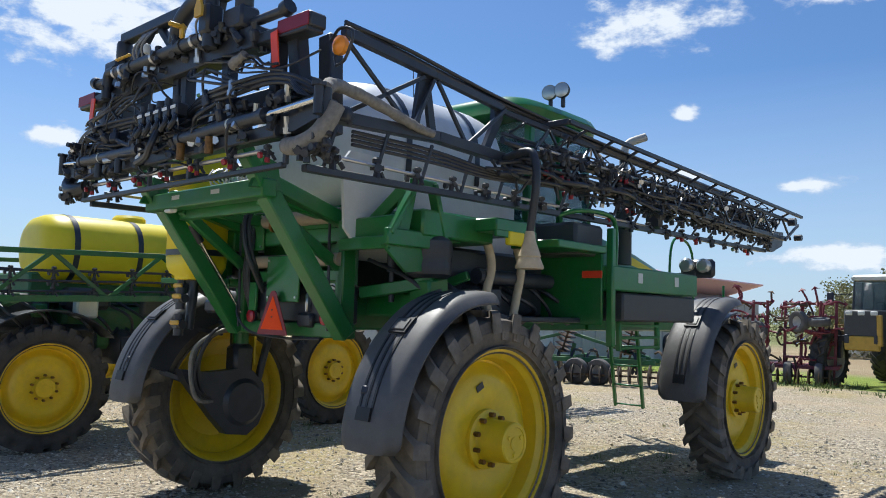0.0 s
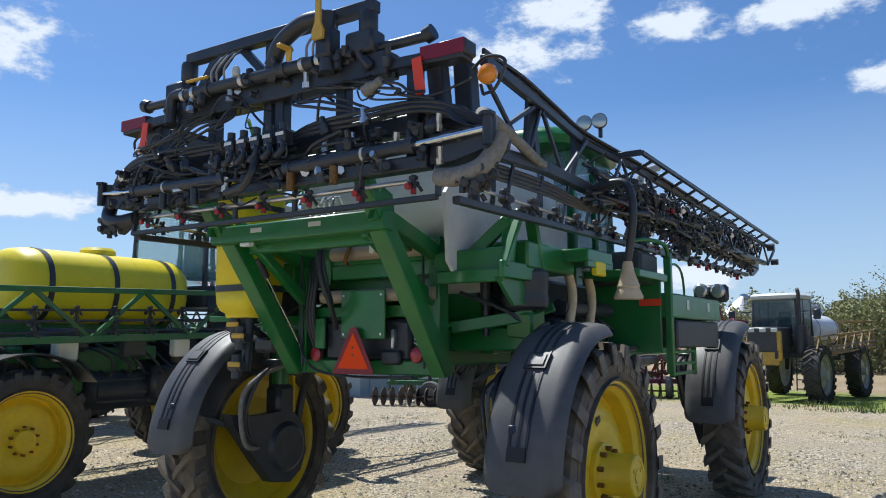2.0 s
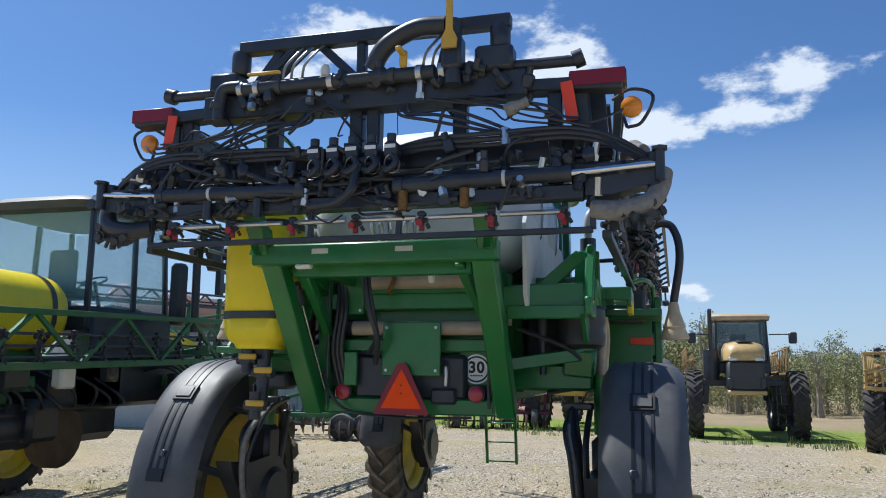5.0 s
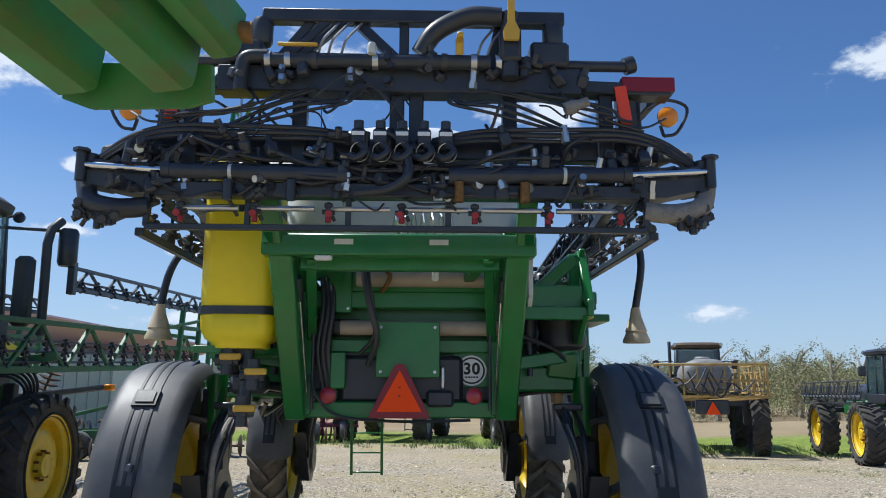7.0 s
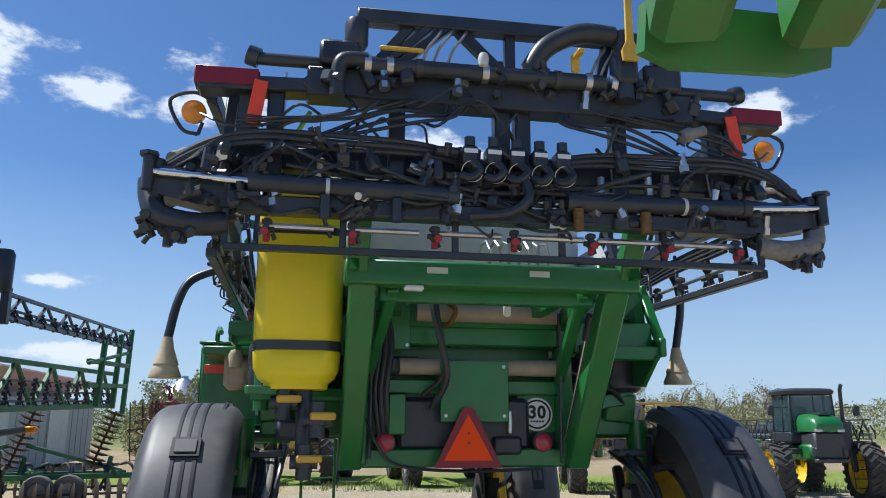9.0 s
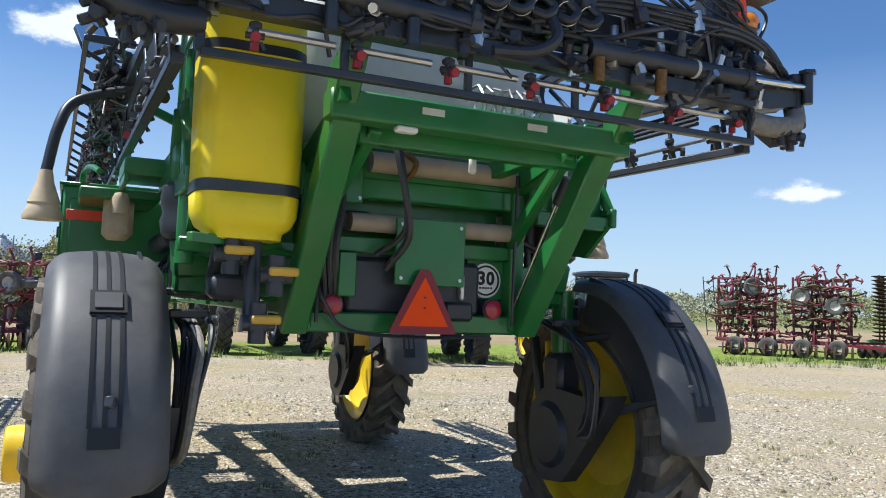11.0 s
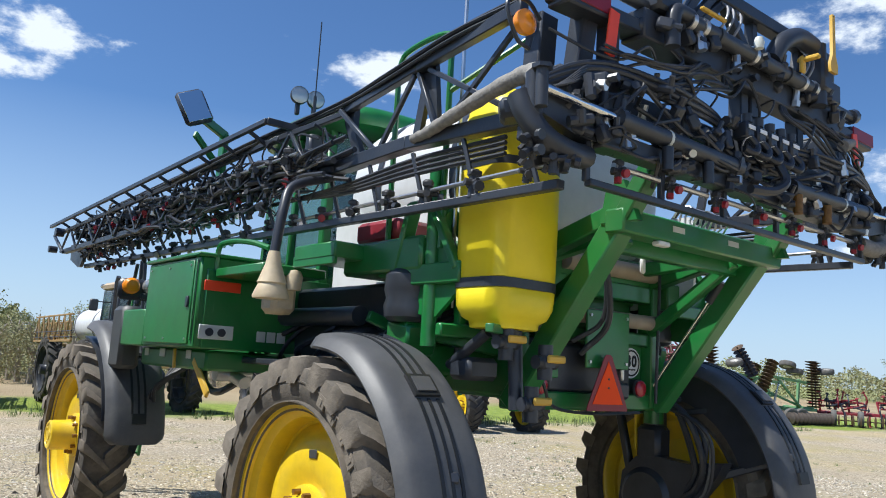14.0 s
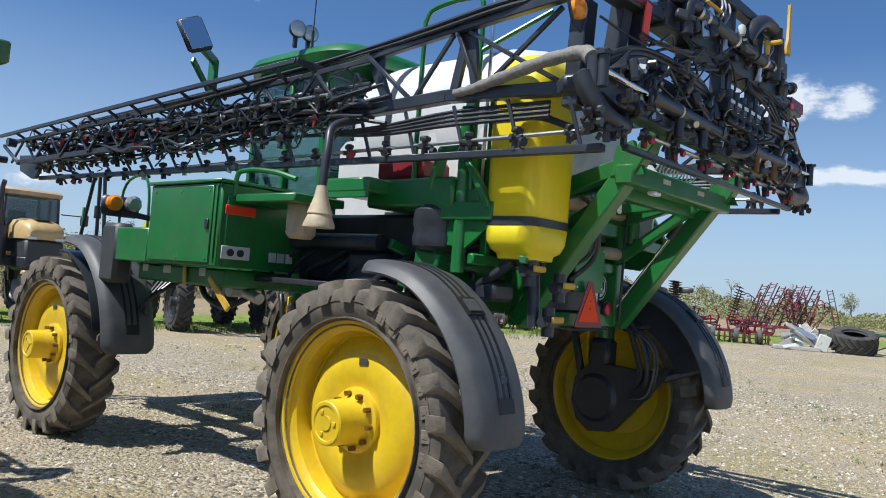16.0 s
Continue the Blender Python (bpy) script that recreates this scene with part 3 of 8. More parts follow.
def leg(parent, x, y):
    """Kingpin leg, drive casing and the hose loop of one wheel."""
    sg = 1 if x > 0 else -1
    s = Shape()
    xi = x - sg * 0.33
    s.bar((xi, y, 1.85), (xi, y, 0.85), 0.16, 0.15, 0.02, up=(0, 1, 0))
    s.lathe([(0.0, -0.09), (0.24, -0.09), (0.29, -0.05), (0.30, 0.08), (0.24, 0.13), (0.0, 0.14)], 28, (xi, y, 0.93), (sg, 0, 0))
    s.lathe([(0.0, -0.16), (0.20, -0.16), (0.25, -0.12), (0.26, -0.02), (0.0, 0.0)], 24, (xi, y, 0.90), (sg, 0, 0))
    s.prism([(-0.72, 0.34), (-0.66, 0.22), (-0.34, -0.16), (-0.18, -0.33), (0.06, -0.36), (0.20, -0.26), (0.27, -0.08), (0.24, 0.16), (0.10, 0.30), (-0.12, 0.32), (-0.40, 0.30)], (xi - sg * 0.06, y, 0.92), (0, 1, 0), (0, 0, 1), 0.13)
    s.box((xi - sg * 0.02, y, 1.32), (0.20, 0.24, 0.34), 0.04)
    s.bar((xi - sg * 0.05, y + 0.20, 1.05), (xi - sg * 0.05, y + 0.34, 1.60), 0.07, 0.07, 0.015, up=(1, 0, 0))
    s.bar((xi, y - 0.55, 1.12), (x - sg * 0.1, y - 1.1, 1.35), 0.06, 0.06, 0.01)
    s.bar((xi, y - 0.2, 1.6), (x - sg * 0.1, y - 0.85, 1.72), 0.05, 0.05, 0.01)
    arc = [(y + 1.03 * math.cos(a), HUB_Z + 1.03 * math.sin(a)) for a in (radians(v) for v in range(95, 170, 9))]
    s.loft([[(x - sg * 0.24, a, b), (x + sg * 0.12, a, b), (x + sg * 0.12, a, b + 0.02), (x - sg * 0.24, a, b + 0.02)] for a, b in arc])
    lg = assembly("wheel_leg", "leg_casting", s, BLACK, parent, "black cast drive leg with motor casing")
    t = Shape().tube([(xi - sg * 0.02, y, 1.95), (xi - sg * 0.02, y, 1.5)], 0.085, 20)
    part("kingpin_sleeve", t, GREEN, lg)
    rnd = random.Random(int(50 + 10 * x + y))
    for k in range(6):
        o = k * 0.028
        f = rnd.uniform(-0.07, 0.07)
        pts = curve_points([(xi - sg * (0.12 + o), y - 0.05, 1.72), (xi - sg * (0.15 + o + f * 0.5), y - 0.36 - o + f, 1.62 + f), (xi - sg * (0.12 + o * 0.7), y - 0.50 - o + f, 1.32 - f),
                            (xi - sg * (0.11 + o * 0.5), y - 0.44 - o + 0.5 * f, 1.04 + f), (xi - sg * 0.09, y - 0.3, 0.92)], 6)
        part("hydraulic_hose", Shape().tube(pts, rnd.uniform(0.014, 0.026), 8), HOSE_GREY if k == 4 else HOSE, lg)
    part("hose_bracket", Shape().box((xi - sg * 0.2, y - 0.30, 1.72), (0.22, 0.05, 0.05), 0.01), BLACK, lg)
    plate = [(0.80 * math.cos(radians(v)), 0.80 * math.sin(radians(v))) for v in range(100, 166, 6)] + [(1.14 * math.cos(radians(v)), 1.14 * math.sin(radians(v))) for v in range(160, 98, -6)]
    part("fender_support", Shape().prism(plate, (x - sg * 0.255, y, HUB_Z), (0, 1, 0), (0, 0, 1), 0.02), BLACK, lg)
    y2 = Shape().box((xi, y + 0.16, 1.42), (0.12, 0.03, 0.30), 0.006)
    part("shim_plate", y2, YELLOW, lg)
    return lg


def nozzle_mesh(cap):
    me = Shape()
    me.tube([(0, 0, 0.055), (0, 0, -0.05)], 0.021, 8).tube([(-0.045, 0, -0.012), (0.045, 0, -0.012)], 0.018, 8)
    me.tube([(0, -0.055, -0.012), (0, 0.05, -0.012)], 0.017, 8).box((0, 0, 0.035), (0.06, 0.05, 0.03), 0.006)
    me.tube([(0.028, 0.03, -0.03), (0.045, 0.045, -0.065)], 0.014, 6)
    body = me.mesh("nozzle", GREY_KNOB)
    k = len(body.polygons)
    c = Shape().tube([(0, -0.05, -0.035), (0, -0.075, -0.04)], 0.026, 8).tube([(0, 0, -0.05), (0, 0, -0.085)], 0.022, 8)
    full = Shape()
    full.v, full.f = [tuple(v.co) for v in body.vertices], [tuple(p.vertices) for p in body.polygons]
    nf = len(full.f)
    full.add(c.v, c.f)
    out = bpy.data.meshes.new("nozzle")
    out.from_pydata(full.v, [], full.f)
    out.materials.append(GREY_KNOB)
    out.materials.append(cap)
    for i, p in enumerate(out.polygons):
        p.material_index = 1 if i >= nf else 0
        p.use_smooth = True
    out.set_sharp_from_angle(angle=radians(40))
    bpy.data.meshes.remove(body)
    return out


NOZZLE_RED, NOZZLE_GREY, NOZZLE_PALE, NOZZLE_DARK = nozzle_mesh(RED_KNOB), nozzle_mesh(HOSE), nozzle_mesh(STEEL), nozzle_mesh(BLACK)


def boom_arm(parent, sg):
    """One folded boom along a side of the machine; sg is +1 or -1."""
    rnd = random.Random(5 if sg > 0 else 6)

    def B(y, z, dx=0.0):
        """A place on the boom, which splays slightly outwards towards the front."""
        return (sg * (1.57 + 0.008 * (y + 1.7) + dx), y, z)

    s = Shape()
    # deep inner section at the rear
    s.bar(B(-1.38, 3.74, 0.08), B(-0.40, 3.70), 0.06, 0.075)
    s.bar(B(-0.40, 3.70), B(0.55, 3.65, -0.08), 0.055, 0.065)
    s.bar(B(-1.60, 2.785), B(6.45, 2.875), 0.055, 0.05)
    s.bar(B(-1.58, 3.16), B(-0.35, 3.22), 0.085, 0.085)
    s.bar(B(-0.35, 3.22), B(0.60, 3.17, 0.04), 0.085, 0.085)
    for a, b in (((-1.25, 3.70), (-0.62, 3.22)), ((-1.30, 3.20), (-0.50, 3.66)), ((-0.36, 3.66), (0.0, 3.22)), ((0.0, 3.22), (0.50, 3.62)), ((-0.62, 3.22), (-0.40, 3.66))):
        s.bar(B(*a), B(*b), 0.028, 0.032, 0.004)
    s.prism([(-0.09, 0.06), (0.05, 0.06), (0.03, -0.10), (0.10, -0.42), (0.03, -0.42), (-0.03, -0.14), (-0.10, -0.42), (-0.16, -0.42)], B(-0.42, 3.68, -0.05), (0, 1, 0), (0, 0, 1), 0.035)
    s.prism([(-0.10, 0.05), (0.06, 0.07), (0.02, -0.08), (-0.14, -0.36), (-0.22, -0.36), (-0.10, -0.12)], B(0.55, 3.64, -0.11), (0, 1, 0), (0, 0, 1), 0.045)
    # main folded section
    s.bar(B(0.52, 3.62, -0.06), B(1.10, 3.50, 0.14), 0.042, 0.045)
    s.bar(B(1.10, 3.50, 0.14), B(6.75, 3.30, 0.26), 0.042, 0.045)
    s.bar(B(0.50, 3.17, 0.04), B(6.55, 3.04, 0.24), 0.06, 0.06)
    s.bar(B(0.5, 3.42, -0.04), B(6.3, 3.30, 0.08), 0.03, 0.03)
    s.bar(B(0.5, 3.20, -0.04), B(6.3, 3.10, 0.06), 0.035, 0.035)
    k, y = 0, 0.6
    while y < 6.4:
        y1 = y + 0.34
        f = 0.13 + 0.02 * y
        hi, lo = 3.53 - 0.034 * y, 3.17 - 0.02 * y
        a, b = (hi, lo) if k % 2 else (lo, hi)
        s.bar(B(y, a, f), B(y1, b, f), 0.022, 0.026, 0.002)
        if k % 2 == 0:
            s.bar(B(y, hi - 0.04, f - 0.18), B(y1, lo + 0.03, f - 0.19), 0.014, 0.016, 0.002)
            s.bar(B(y, hi, f), B(y, hi - 0.07, f - 0.18), 0.016, 0.016, 0.002)
        y, k = y1, k + 1
    # outer guard rail with stubs
    def G(y, dx=0.0, dz=0.0):
        t = (y - 1.0) / 5.82
        return (sg * (1.90 + 0.12 * t + dx), y, 3.575 - 0.21 * t + dz)

    s.bar(G(1.0), G(6.82), 0.035, 0.04, 0.004)
    s.bar(G(1.0), G(1.0, -0.32), 0.04, 0.05, 0.004)
    for q in range(12):
        y = 1.30 + 0.46 * q
        s.bar(G(y), G(y, -0.20, -0.10), 0.022, 0.03, 0.003)
    y = -1.45
    while y < 6.3:
        s.bar(B(y, 2.80 + 0.011 * y), B(y + 0.10, 3.14, 0.03 + 0.03 * max(0.0, y)), 0.022, 0.025, 0.003)
        y += 0.46
    arm = assembly("boom_arm", "strut", s, BLACK, parent, "black steel truss boom folded forward along the machine")
    part("boom_tip", Shape().prism([(-0.30, 0.22), (0.55, 0.26), (0.50, 0.06), (0.10, -0.06), (0.0, -0.06)], B(6.43, 2.92, 0.06), (0, 1, 0), (0, 0, 1), 0.04), BLACK, arm)
    x = sg * 1.96
    part("breakaway_joint", Shape().tube([(x - 0.05, 6.6, 3.28), (x + 0.05, 6.6, 3.28)], 0.055, 12).tube([(x - 0.05, 6.85, 3.08), (x + 0.05, 6.85, 3.08)], 0.045, 10).bar((x, 6.3, 3.0), (x, 6.85, 3.26), 0.03, 0.04), BLACK, arm)
    # spray pipes and nozzles
    runs = [(2.90, -1.48, 6.2, 0.0, 0.40), (3.30, 0.7, 6.45, 0.20, 0.27), (3.05, 1.3, 6.45, 0.06, 0.29), (3.36, 1.0, 6.1, 0.05, 0.29), (3.16, 0.8, 6.3, 0.14, 0.31)]
    for j, (z, y0, y1, dx, step) in enumerate(runs):
        part("spray_pipe", Shape().tube([B(y0, z, dx), B(y1, z - 0.05, dx)], 0.014, 8), STEEL if j < 2 else HOSE, arm)
        y = y0 + 0.12
        while y < y1:
            me = rnd.choice((NOZZLE_RED, NOZZLE_GREY, NOZZLE_GREY, NOZZLE_GREY, NOZZLE_GREY, NOZZLE_PALE) if y > 0.8 else (NOZZLE_RED, NOZZLE_GREY, NOZZLE_DARK, NOZZLE_DARK, NOZZLE_DARK))
            q = B(y, z - 0.05 * (y - y0) / (y1 - y0), dx)
            share("nozzle", me, arm, pose(*q, rnd.uniform(-12, 12), rnd.uniform(-12, 12), rnd.uniform(-60, 60)) @ Matrix.Scale(1.05 if me is NOZZLE_RED else rnd.uniform(0.85, 1.25), 4))
            y += step
    # supply hoses bound along the section
    for q in range(13):
        pts = []
        y = 0.1 + rnd.uniform(0, 0.5)
        z = rnd.uniform(3.04, 3.34)
        while y < 6.3:
            pts.append(B(y, z + rnd.uniform(-0.06, 0.06), 0.18 - rnd.uniform(-0.04, 0.18)))
            y += rnd.uniform(0.35, 0.6)
        part("supply_hose", Shape().tube(curve_points(pts, 4), rnd.uniform(0.010, 0.024), 6), HOSE, arm)
    pts = [B(-1.62, 3.26, 0.22), B(-1.50, 3.33, 0.15), B(-1.20, 3.33, 0.10), B(-0.80, 3.26, 0.08), B(-0.60, 3.23, 0.06), B(-0.45, 3.22, 0.05)]
    part("sleeved_hose", Shape().tube(curve_points(pts, 6), 0.045, 12, radii=[0.050 - 0.0007 * i + 0.003 * math.sin(i * 1.9) for i in range(31)]), HOSE_GREY, arm, "grey fabric-sleeved hose bundle")
    for q in range(6):
        w = rnd.uniform(-0.02, 0.05)
        pts = [B(-1.35, 3.77 + 0.01 * q, 0.06), B(-0.8, 3.74 + 0.012 * q, 0.03 + w), B(-0.1, 3.70 + 0.012 * q, w - 0.03), B(0.6, 3.67 + 0.01 * q, w - 0.08), B(1.6, 3.50 + 0.01 * q, 0.14 + w), B(3.0 + 0.4 * q, 3.42, 0.2)]
        part("supply_hose", Shape().tube(curve_points(pts, 5), 0.013, 6), HOSE, arm)
    for q in range(4):
        pts = [B(-1.2, 3.10 - 0.03 * q), B(-0.4, 3.10 - 0.03 * q, 0.02), B(0.3, 3.05 - 0.02 * q, 0.03), B(1.2, 3.05), B(2.6, 3.07, -0.05)]
        part("supply_hose", Shape().tube(curve_points(pts, 5), 0.014, 6), HOSE, arm)
    for q in range(150):
        y = rnd.uniform(0.3, 6.2)
        z = rnd.uniform(2.98, 3.42)
        dy = rnd.uniform(0.15, 0.5)
        pts = [B(y, z, rnd.uniform(0.0, 0.2)), B(y + dy * 0.35, z + rnd.uniform(-0.1, 0.12), rnd.uniform(0.02, 0.24)), B(y + dy * 0.75, z + rnd.uniform(-0.12, 0.08), rnd.uniform(0.02, 0.24)), B(y + dy, z + rnd.uniform(-0.12, 0.05), rnd.uniform(0.04, 0.18))]
        part("jumper_hose", Shape().tube(curve_points(pts, 4), rnd.uniform(0.006, 0.012), 5), HOSE if q % 9 else HOSE_GREY, arm)
    # drop hose with its cream drain funnel
    fx, fy = 1.97 if sg > 0 else -2.07, 0.35
    run = [B(0.40, 3.16), (1.90, 0.38, 3.20), (2.00, 0.36, 3.12), (2.03, 0.34, 2.9), (fx, fy, 2.53)] if sg > 0 else None
    d = Shape().tube(curve_points(run or [B(0.40, 3.16), B(0.46, 3.12, 0.06), (sg * 1.93, 0.44, 3.00), (sg * 2.02, 0.38, 2.82), (fx, fy, 2.53)], 6), 0.033, 10)
    part("drop_hose", d, HOSE, arm)
    f = Shape().lathe([(0.0, 0.30), (0.035, 0.30), (0.042, 0.27), (0.05, 0.22), (0.085, 0.12), (0.092, 0.10), (0.085, 0.09), (0.115, 0.02), (0.112, 0.0), (0.0, 0.0)], 24, (fx, fy, 2.24))
    part("drain_funnel", f, CREAM, arm, "cream plastic drain funnel on a black hose")
    return arm


def boom_rack(parent):
    """The rear centre frame that carries both booms, with its plumbing."""
    s = Shape()
    Y = -1.85
    # upper beam, top rack bar, mid beams, lower tube
    s.bar((-1.12, Y + 0.03, 3.73), (1.12, Y + 0.03, 3.73), 0.16, 0.17, 0.01)
    s.bar((-0.86, Y - 0.02, 4.14), (1.02, Y - 0.02, 4.14), 0.09, 0.085, 0.008)
    for x0, x1 in ((-0.55, -0.80), (-0.28, 0.05)):
        s.bar((x0, Y, 4.12), (x1, Y, 3.80), 0.06, 0.06)
    for x0, x1 in ((-0.66, -0.44), (-0.60, -0.34)):
        s.bar((x0 - 0.12, Y - 0.03, 3.78), (x1, Y - 0.03, 4.12), 0.05, 0.05)
    s.bar((0.02, Y, 4.12), (0.02, Y, 3.80), 0.06, 0.06)
    s.bar((0.62, Y, 4.12), (0.55, Y, 3.80), 0.06, 0.06)
    s.bar((-1.62, Y + 0.12, 3.32), (1.62, Y + 0.12, 3.32), 0.10, 0.13, 0.01)
    s.bar((-1.60, Y + 0.05, 3.18), (1.60, Y + 0.05, 3.18), 0.08, 0.06, 0.01)
    s.bar((-1.45, Y - 0.02, 3.02), (1.45, Y - 0.02, 3.02), 0.11, 0.09, 0.01)
    for x in (-1.28, -0.62, -0.02, 0.10, 0.68, 1.28):
        s.bar((x, Y + 0.06, 3.68), (x, Y + 0.06, 3.0), 0.09, 0.09, 0.008, up=(0, 1, 0))
    for sg in (-1, 1):
        s.bar((sg * 1.42, Y + 0.10, 3.70), (sg * 1.46, Y + 0.16, 3.02), 0.12, 0.10, 0.01, up=(0, 1, 0))
        s.bar((sg * 1.05, Y + 0.04, 3.71), (sg * 1.69, Y + 0.04, 3.69), 0.14, 0.08, 0.01)
        s.bar((sg * 1.50, Y + 0.32, 3.74), (sg * 1.54, Y + 0.32, 3.05), 0.13, 0.12, 0.01, up=(0, 1, 0))
        # pivot castings at both ends
        s.prism([(0, 0.08), (0.36, 0.10), (0.43, 0.04), (0.38, -0.05), (0.16, -0.10), (0, -0.10)], (sg * 1.46, Y + 0.04, 3.10), (sg, 0, 0), (0, 0, 1), 0.16)
        s.bar((sg * 1.62, Y + 0.0, 3.16), (sg * 1.87, Y + 0.22, 3.10), 0.16, 0.10, 0.02)
        s.tube([(sg * 1.86, Y + 0.0, 3.24), (sg * 1.86, Y + 0.0, 3.02)], 0.045, 12)
        s.bar((sg * 1.46, Y + 0.05, 2.98), (sg * 1.80, Y + 0.08, 2.84), 0.07, 0.05)
    s.bar((-1.50, Y - 0.02, 2.795), (1.50, Y - 0.02, 2.795), 0.045, 0.035, 0.005)
    for x in (-1.5, -0.9, -0.3, 0.3, 0.9, 1.5):
        s.bar((x, Y - 0.01, 2.80), (x, Y - 0.01, 3.0), 0.035, 0.03, 0.004, up=(0, 1, 0))
    rack = assembly("boom_rack", "beam", s, BLACK, parent, "black boom centre frame crowded with hoses and valves")
    rack.location.y = 0.17
    # lift cylinders with chromed rods
    for sg in (-1, 1):
        part("cylinder_barrel", Shape().tube([(sg * 0.34, Y - 0.10, 3.10), (sg * 1.38, Y - 0.10, 3.12)], 0.047, 14).tube([(sg * 0.30, Y - 0.1, 3.10), (sg * 0.36, Y - 0.1, 3.10)], 0.055, 12).tube([(sg * 1.34, Y - 0.1, 3.12), (sg * 1.39, Y - 0.1, 3.12)], 0.053, 12), BLACK, rack)
        part("cylinder_rod", Shape().tube([(sg * 1.38, Y - 0.10, 3.12), (sg * 1.88, Y - 0.06, 3.16)], 0.022, 12), CHROME, rack, "chromed cylinder rod")
        part("cylinder_band", Shape().tube([(sg * 0.98, Y - 0.1, 3.112), (sg * 1.0, Y - 0.1, 3.112)], 0.0495, 14), LABEL, rack)
        # red end markers
        me = part("marker_end", Shape().box((sg * 1.54, Y + 0.045, 3.725), (0.34, 0.14, 0.10), 0.012), BLACK, rack, "black beam end with a dark red face")
        part("marker_face", Shape().box((sg * 1.54, Y - 0.030, 3.725), (0.33, 0.012, 0.094), 0.004), RED_DARK, me, "dark red face")
        part("reflective_strip", Shape().box((sg * 1.375, Y - 0.045, 3.58), (0.075, 0.012, 0.25), 0.003, pose(0, 0, 0, 0, sg * -8, 0)), RED_TAPE, rack, "bright red reflective strip")
        # amber flasher on a loop bracket
        c = Vector((sg * 1.73, -1.64, 3.60))
        part("flasher_bracket", Shape().tube(curve_points([c + Vector((-sg * 0.12, 0.02, 0.06)), c + Vector((0.0, 0, 0.115)), c + Vector((sg * 0.13, 0, 0.06)), c + Vector((sg * 0.06, 0, -0.10)), c + Vector((-sg * 0.03, 0, -0.13))], 5), 0.011, 8).tube([c + Vector((-sg * 0.03, 0, -0.13)), c + Vector((-sg * 0.05, 0.0, -0.06))], 0.011, 6), BLACK, rack)
        part("amber_flasher", Shape().lathe([(0.0, 0.035), (0.04, 0.03), (0.066, 0.012), (0.068, -0.01), (0.06, -0.03), (0.0, -0.035)], 20, c, (0, -1, 0)), AMBER, rack, "round amber warning flasher")
        # hanging end canister of the top rack
        part("stop_buffer", Shape().lathe([(0, 0), (0.055, 0), (0.066, 0.02), (0.066, 0.14), (0.058, 0.165), (0, 0.17)], 16, (-0.86 if sg < 0 else 0.95, Y - 0.02, 3.95)), BLACK, rack)
    for sg in (-1, 1):
        lp = curve_points([(sg * 1.50, Y + 0.0, 2.92), (sg * 1.66, Y - 0.04, 2.90), (sg * 1.82, Y - 0.03, 2.94), (sg * 1.88, Y + 0.02, 3.04), (sg * 1.90, Y + 0.06, 3.14)], 5)
        part("sleeved_hose", Shape().tube(lp, 0.06, 10), HOSE_GREY if sg > 0 else HOSE, rack)
        part("pivot_pin", Shape().tube([(sg * 1.885, Y - 0.07, 3.25), (sg * 1.885, Y - 0.07, 3.06)], 0.03, 10).tube([(sg * 1.885, Y - 0.07, 3.255), (sg * 1.885, Y - 0.07, 3.235)], 0.05, 6), BLACK, rack)
        for dz in (0.0, 0.07):
            share("nozzle", NOZZLE_DARK, rack, pose(sg * (1.70 + dz), Y - 0.05, 2.88 - dz * 0.3, 0, 0, 40))
            share("nozzle", NOZZLE_GREY, rack, pose(sg * (1.86), Y + 0.0, 2.88 + dz, 0, 60, 10))
    # spray pipe with nozzles
    for sg in (-1, 1):
        for k in range(3):
            part("spray_pipe", Shape().tube([(sg * (0.05 + 0.45 * k), Y - 0.03, 2.91), (sg * (0.42 + 0.45 * k), Y - 0.03, 2.91)], 0.017, 8), STEEL, rack)
    for k in range(7):
        share("nozzle", NOZZLE_RED, rack, pose(-1.29 + 0.437 * k, Y - 0.035, 2.90, 0, 0, 8 * (k % 3) - 8) @ Matrix.Scale(0.85, 4))
    for x in (0.75, -0.63, -1.0, 0.36):
        part("pin", Shape().tube([(x, Y - 0.12, 3.06), (x, Y - 0.12, 2.94)], 0.03, 10), RUST_BOLT if x > 0 else BLACK, rack)
    # row of section valves with clamps and looping hoses
    for k in range(5):
        x = -0.24 + 0.13 * k
        part("section_valve", Shape().box((x, Y - 0.10, 3.33), (0.085, 0.10, 0.10), 0.012).tube([(x, Y - 0.12, 3.38), (x, Y - 0.12, 3.43)], 0.030, 12), BLACK, rack)
        part("valve_label", Shape().box((x, Y - 0.155, 3.345), (0.075, 0.006, 0.025), 0.002), WHITE, rack)
        loop = curve_points([(x, Y - 0.13, 3.30), (x + 0.045, Y - 0.16, 3.24), (x, Y - 0.17, 3.19), (x - 0.05, Y - 0.14, 3.21)], 5)
        part("valve_hose", Shape().tube(loop, 0.022, 8), HOSE, rack)
        part("hose_clamp", Shape().lathe([(0.055, -0.006), (0.059, -0.006), (0.059, 0.006), (0.055, 0.006)], 20, (x + 0.01, Y - 0.135, 3.235), (0.3, 1, 0.3), close=True), STEEL, rack)
    # manifold along the upper beam, with steel fittings
    part("manifold_pipe", Shape().tube([(-0.82, Y - 0.10, 3.82), (0.55, Y - 0.10, 3.82)], 0.046, 14), BLACK, rack)
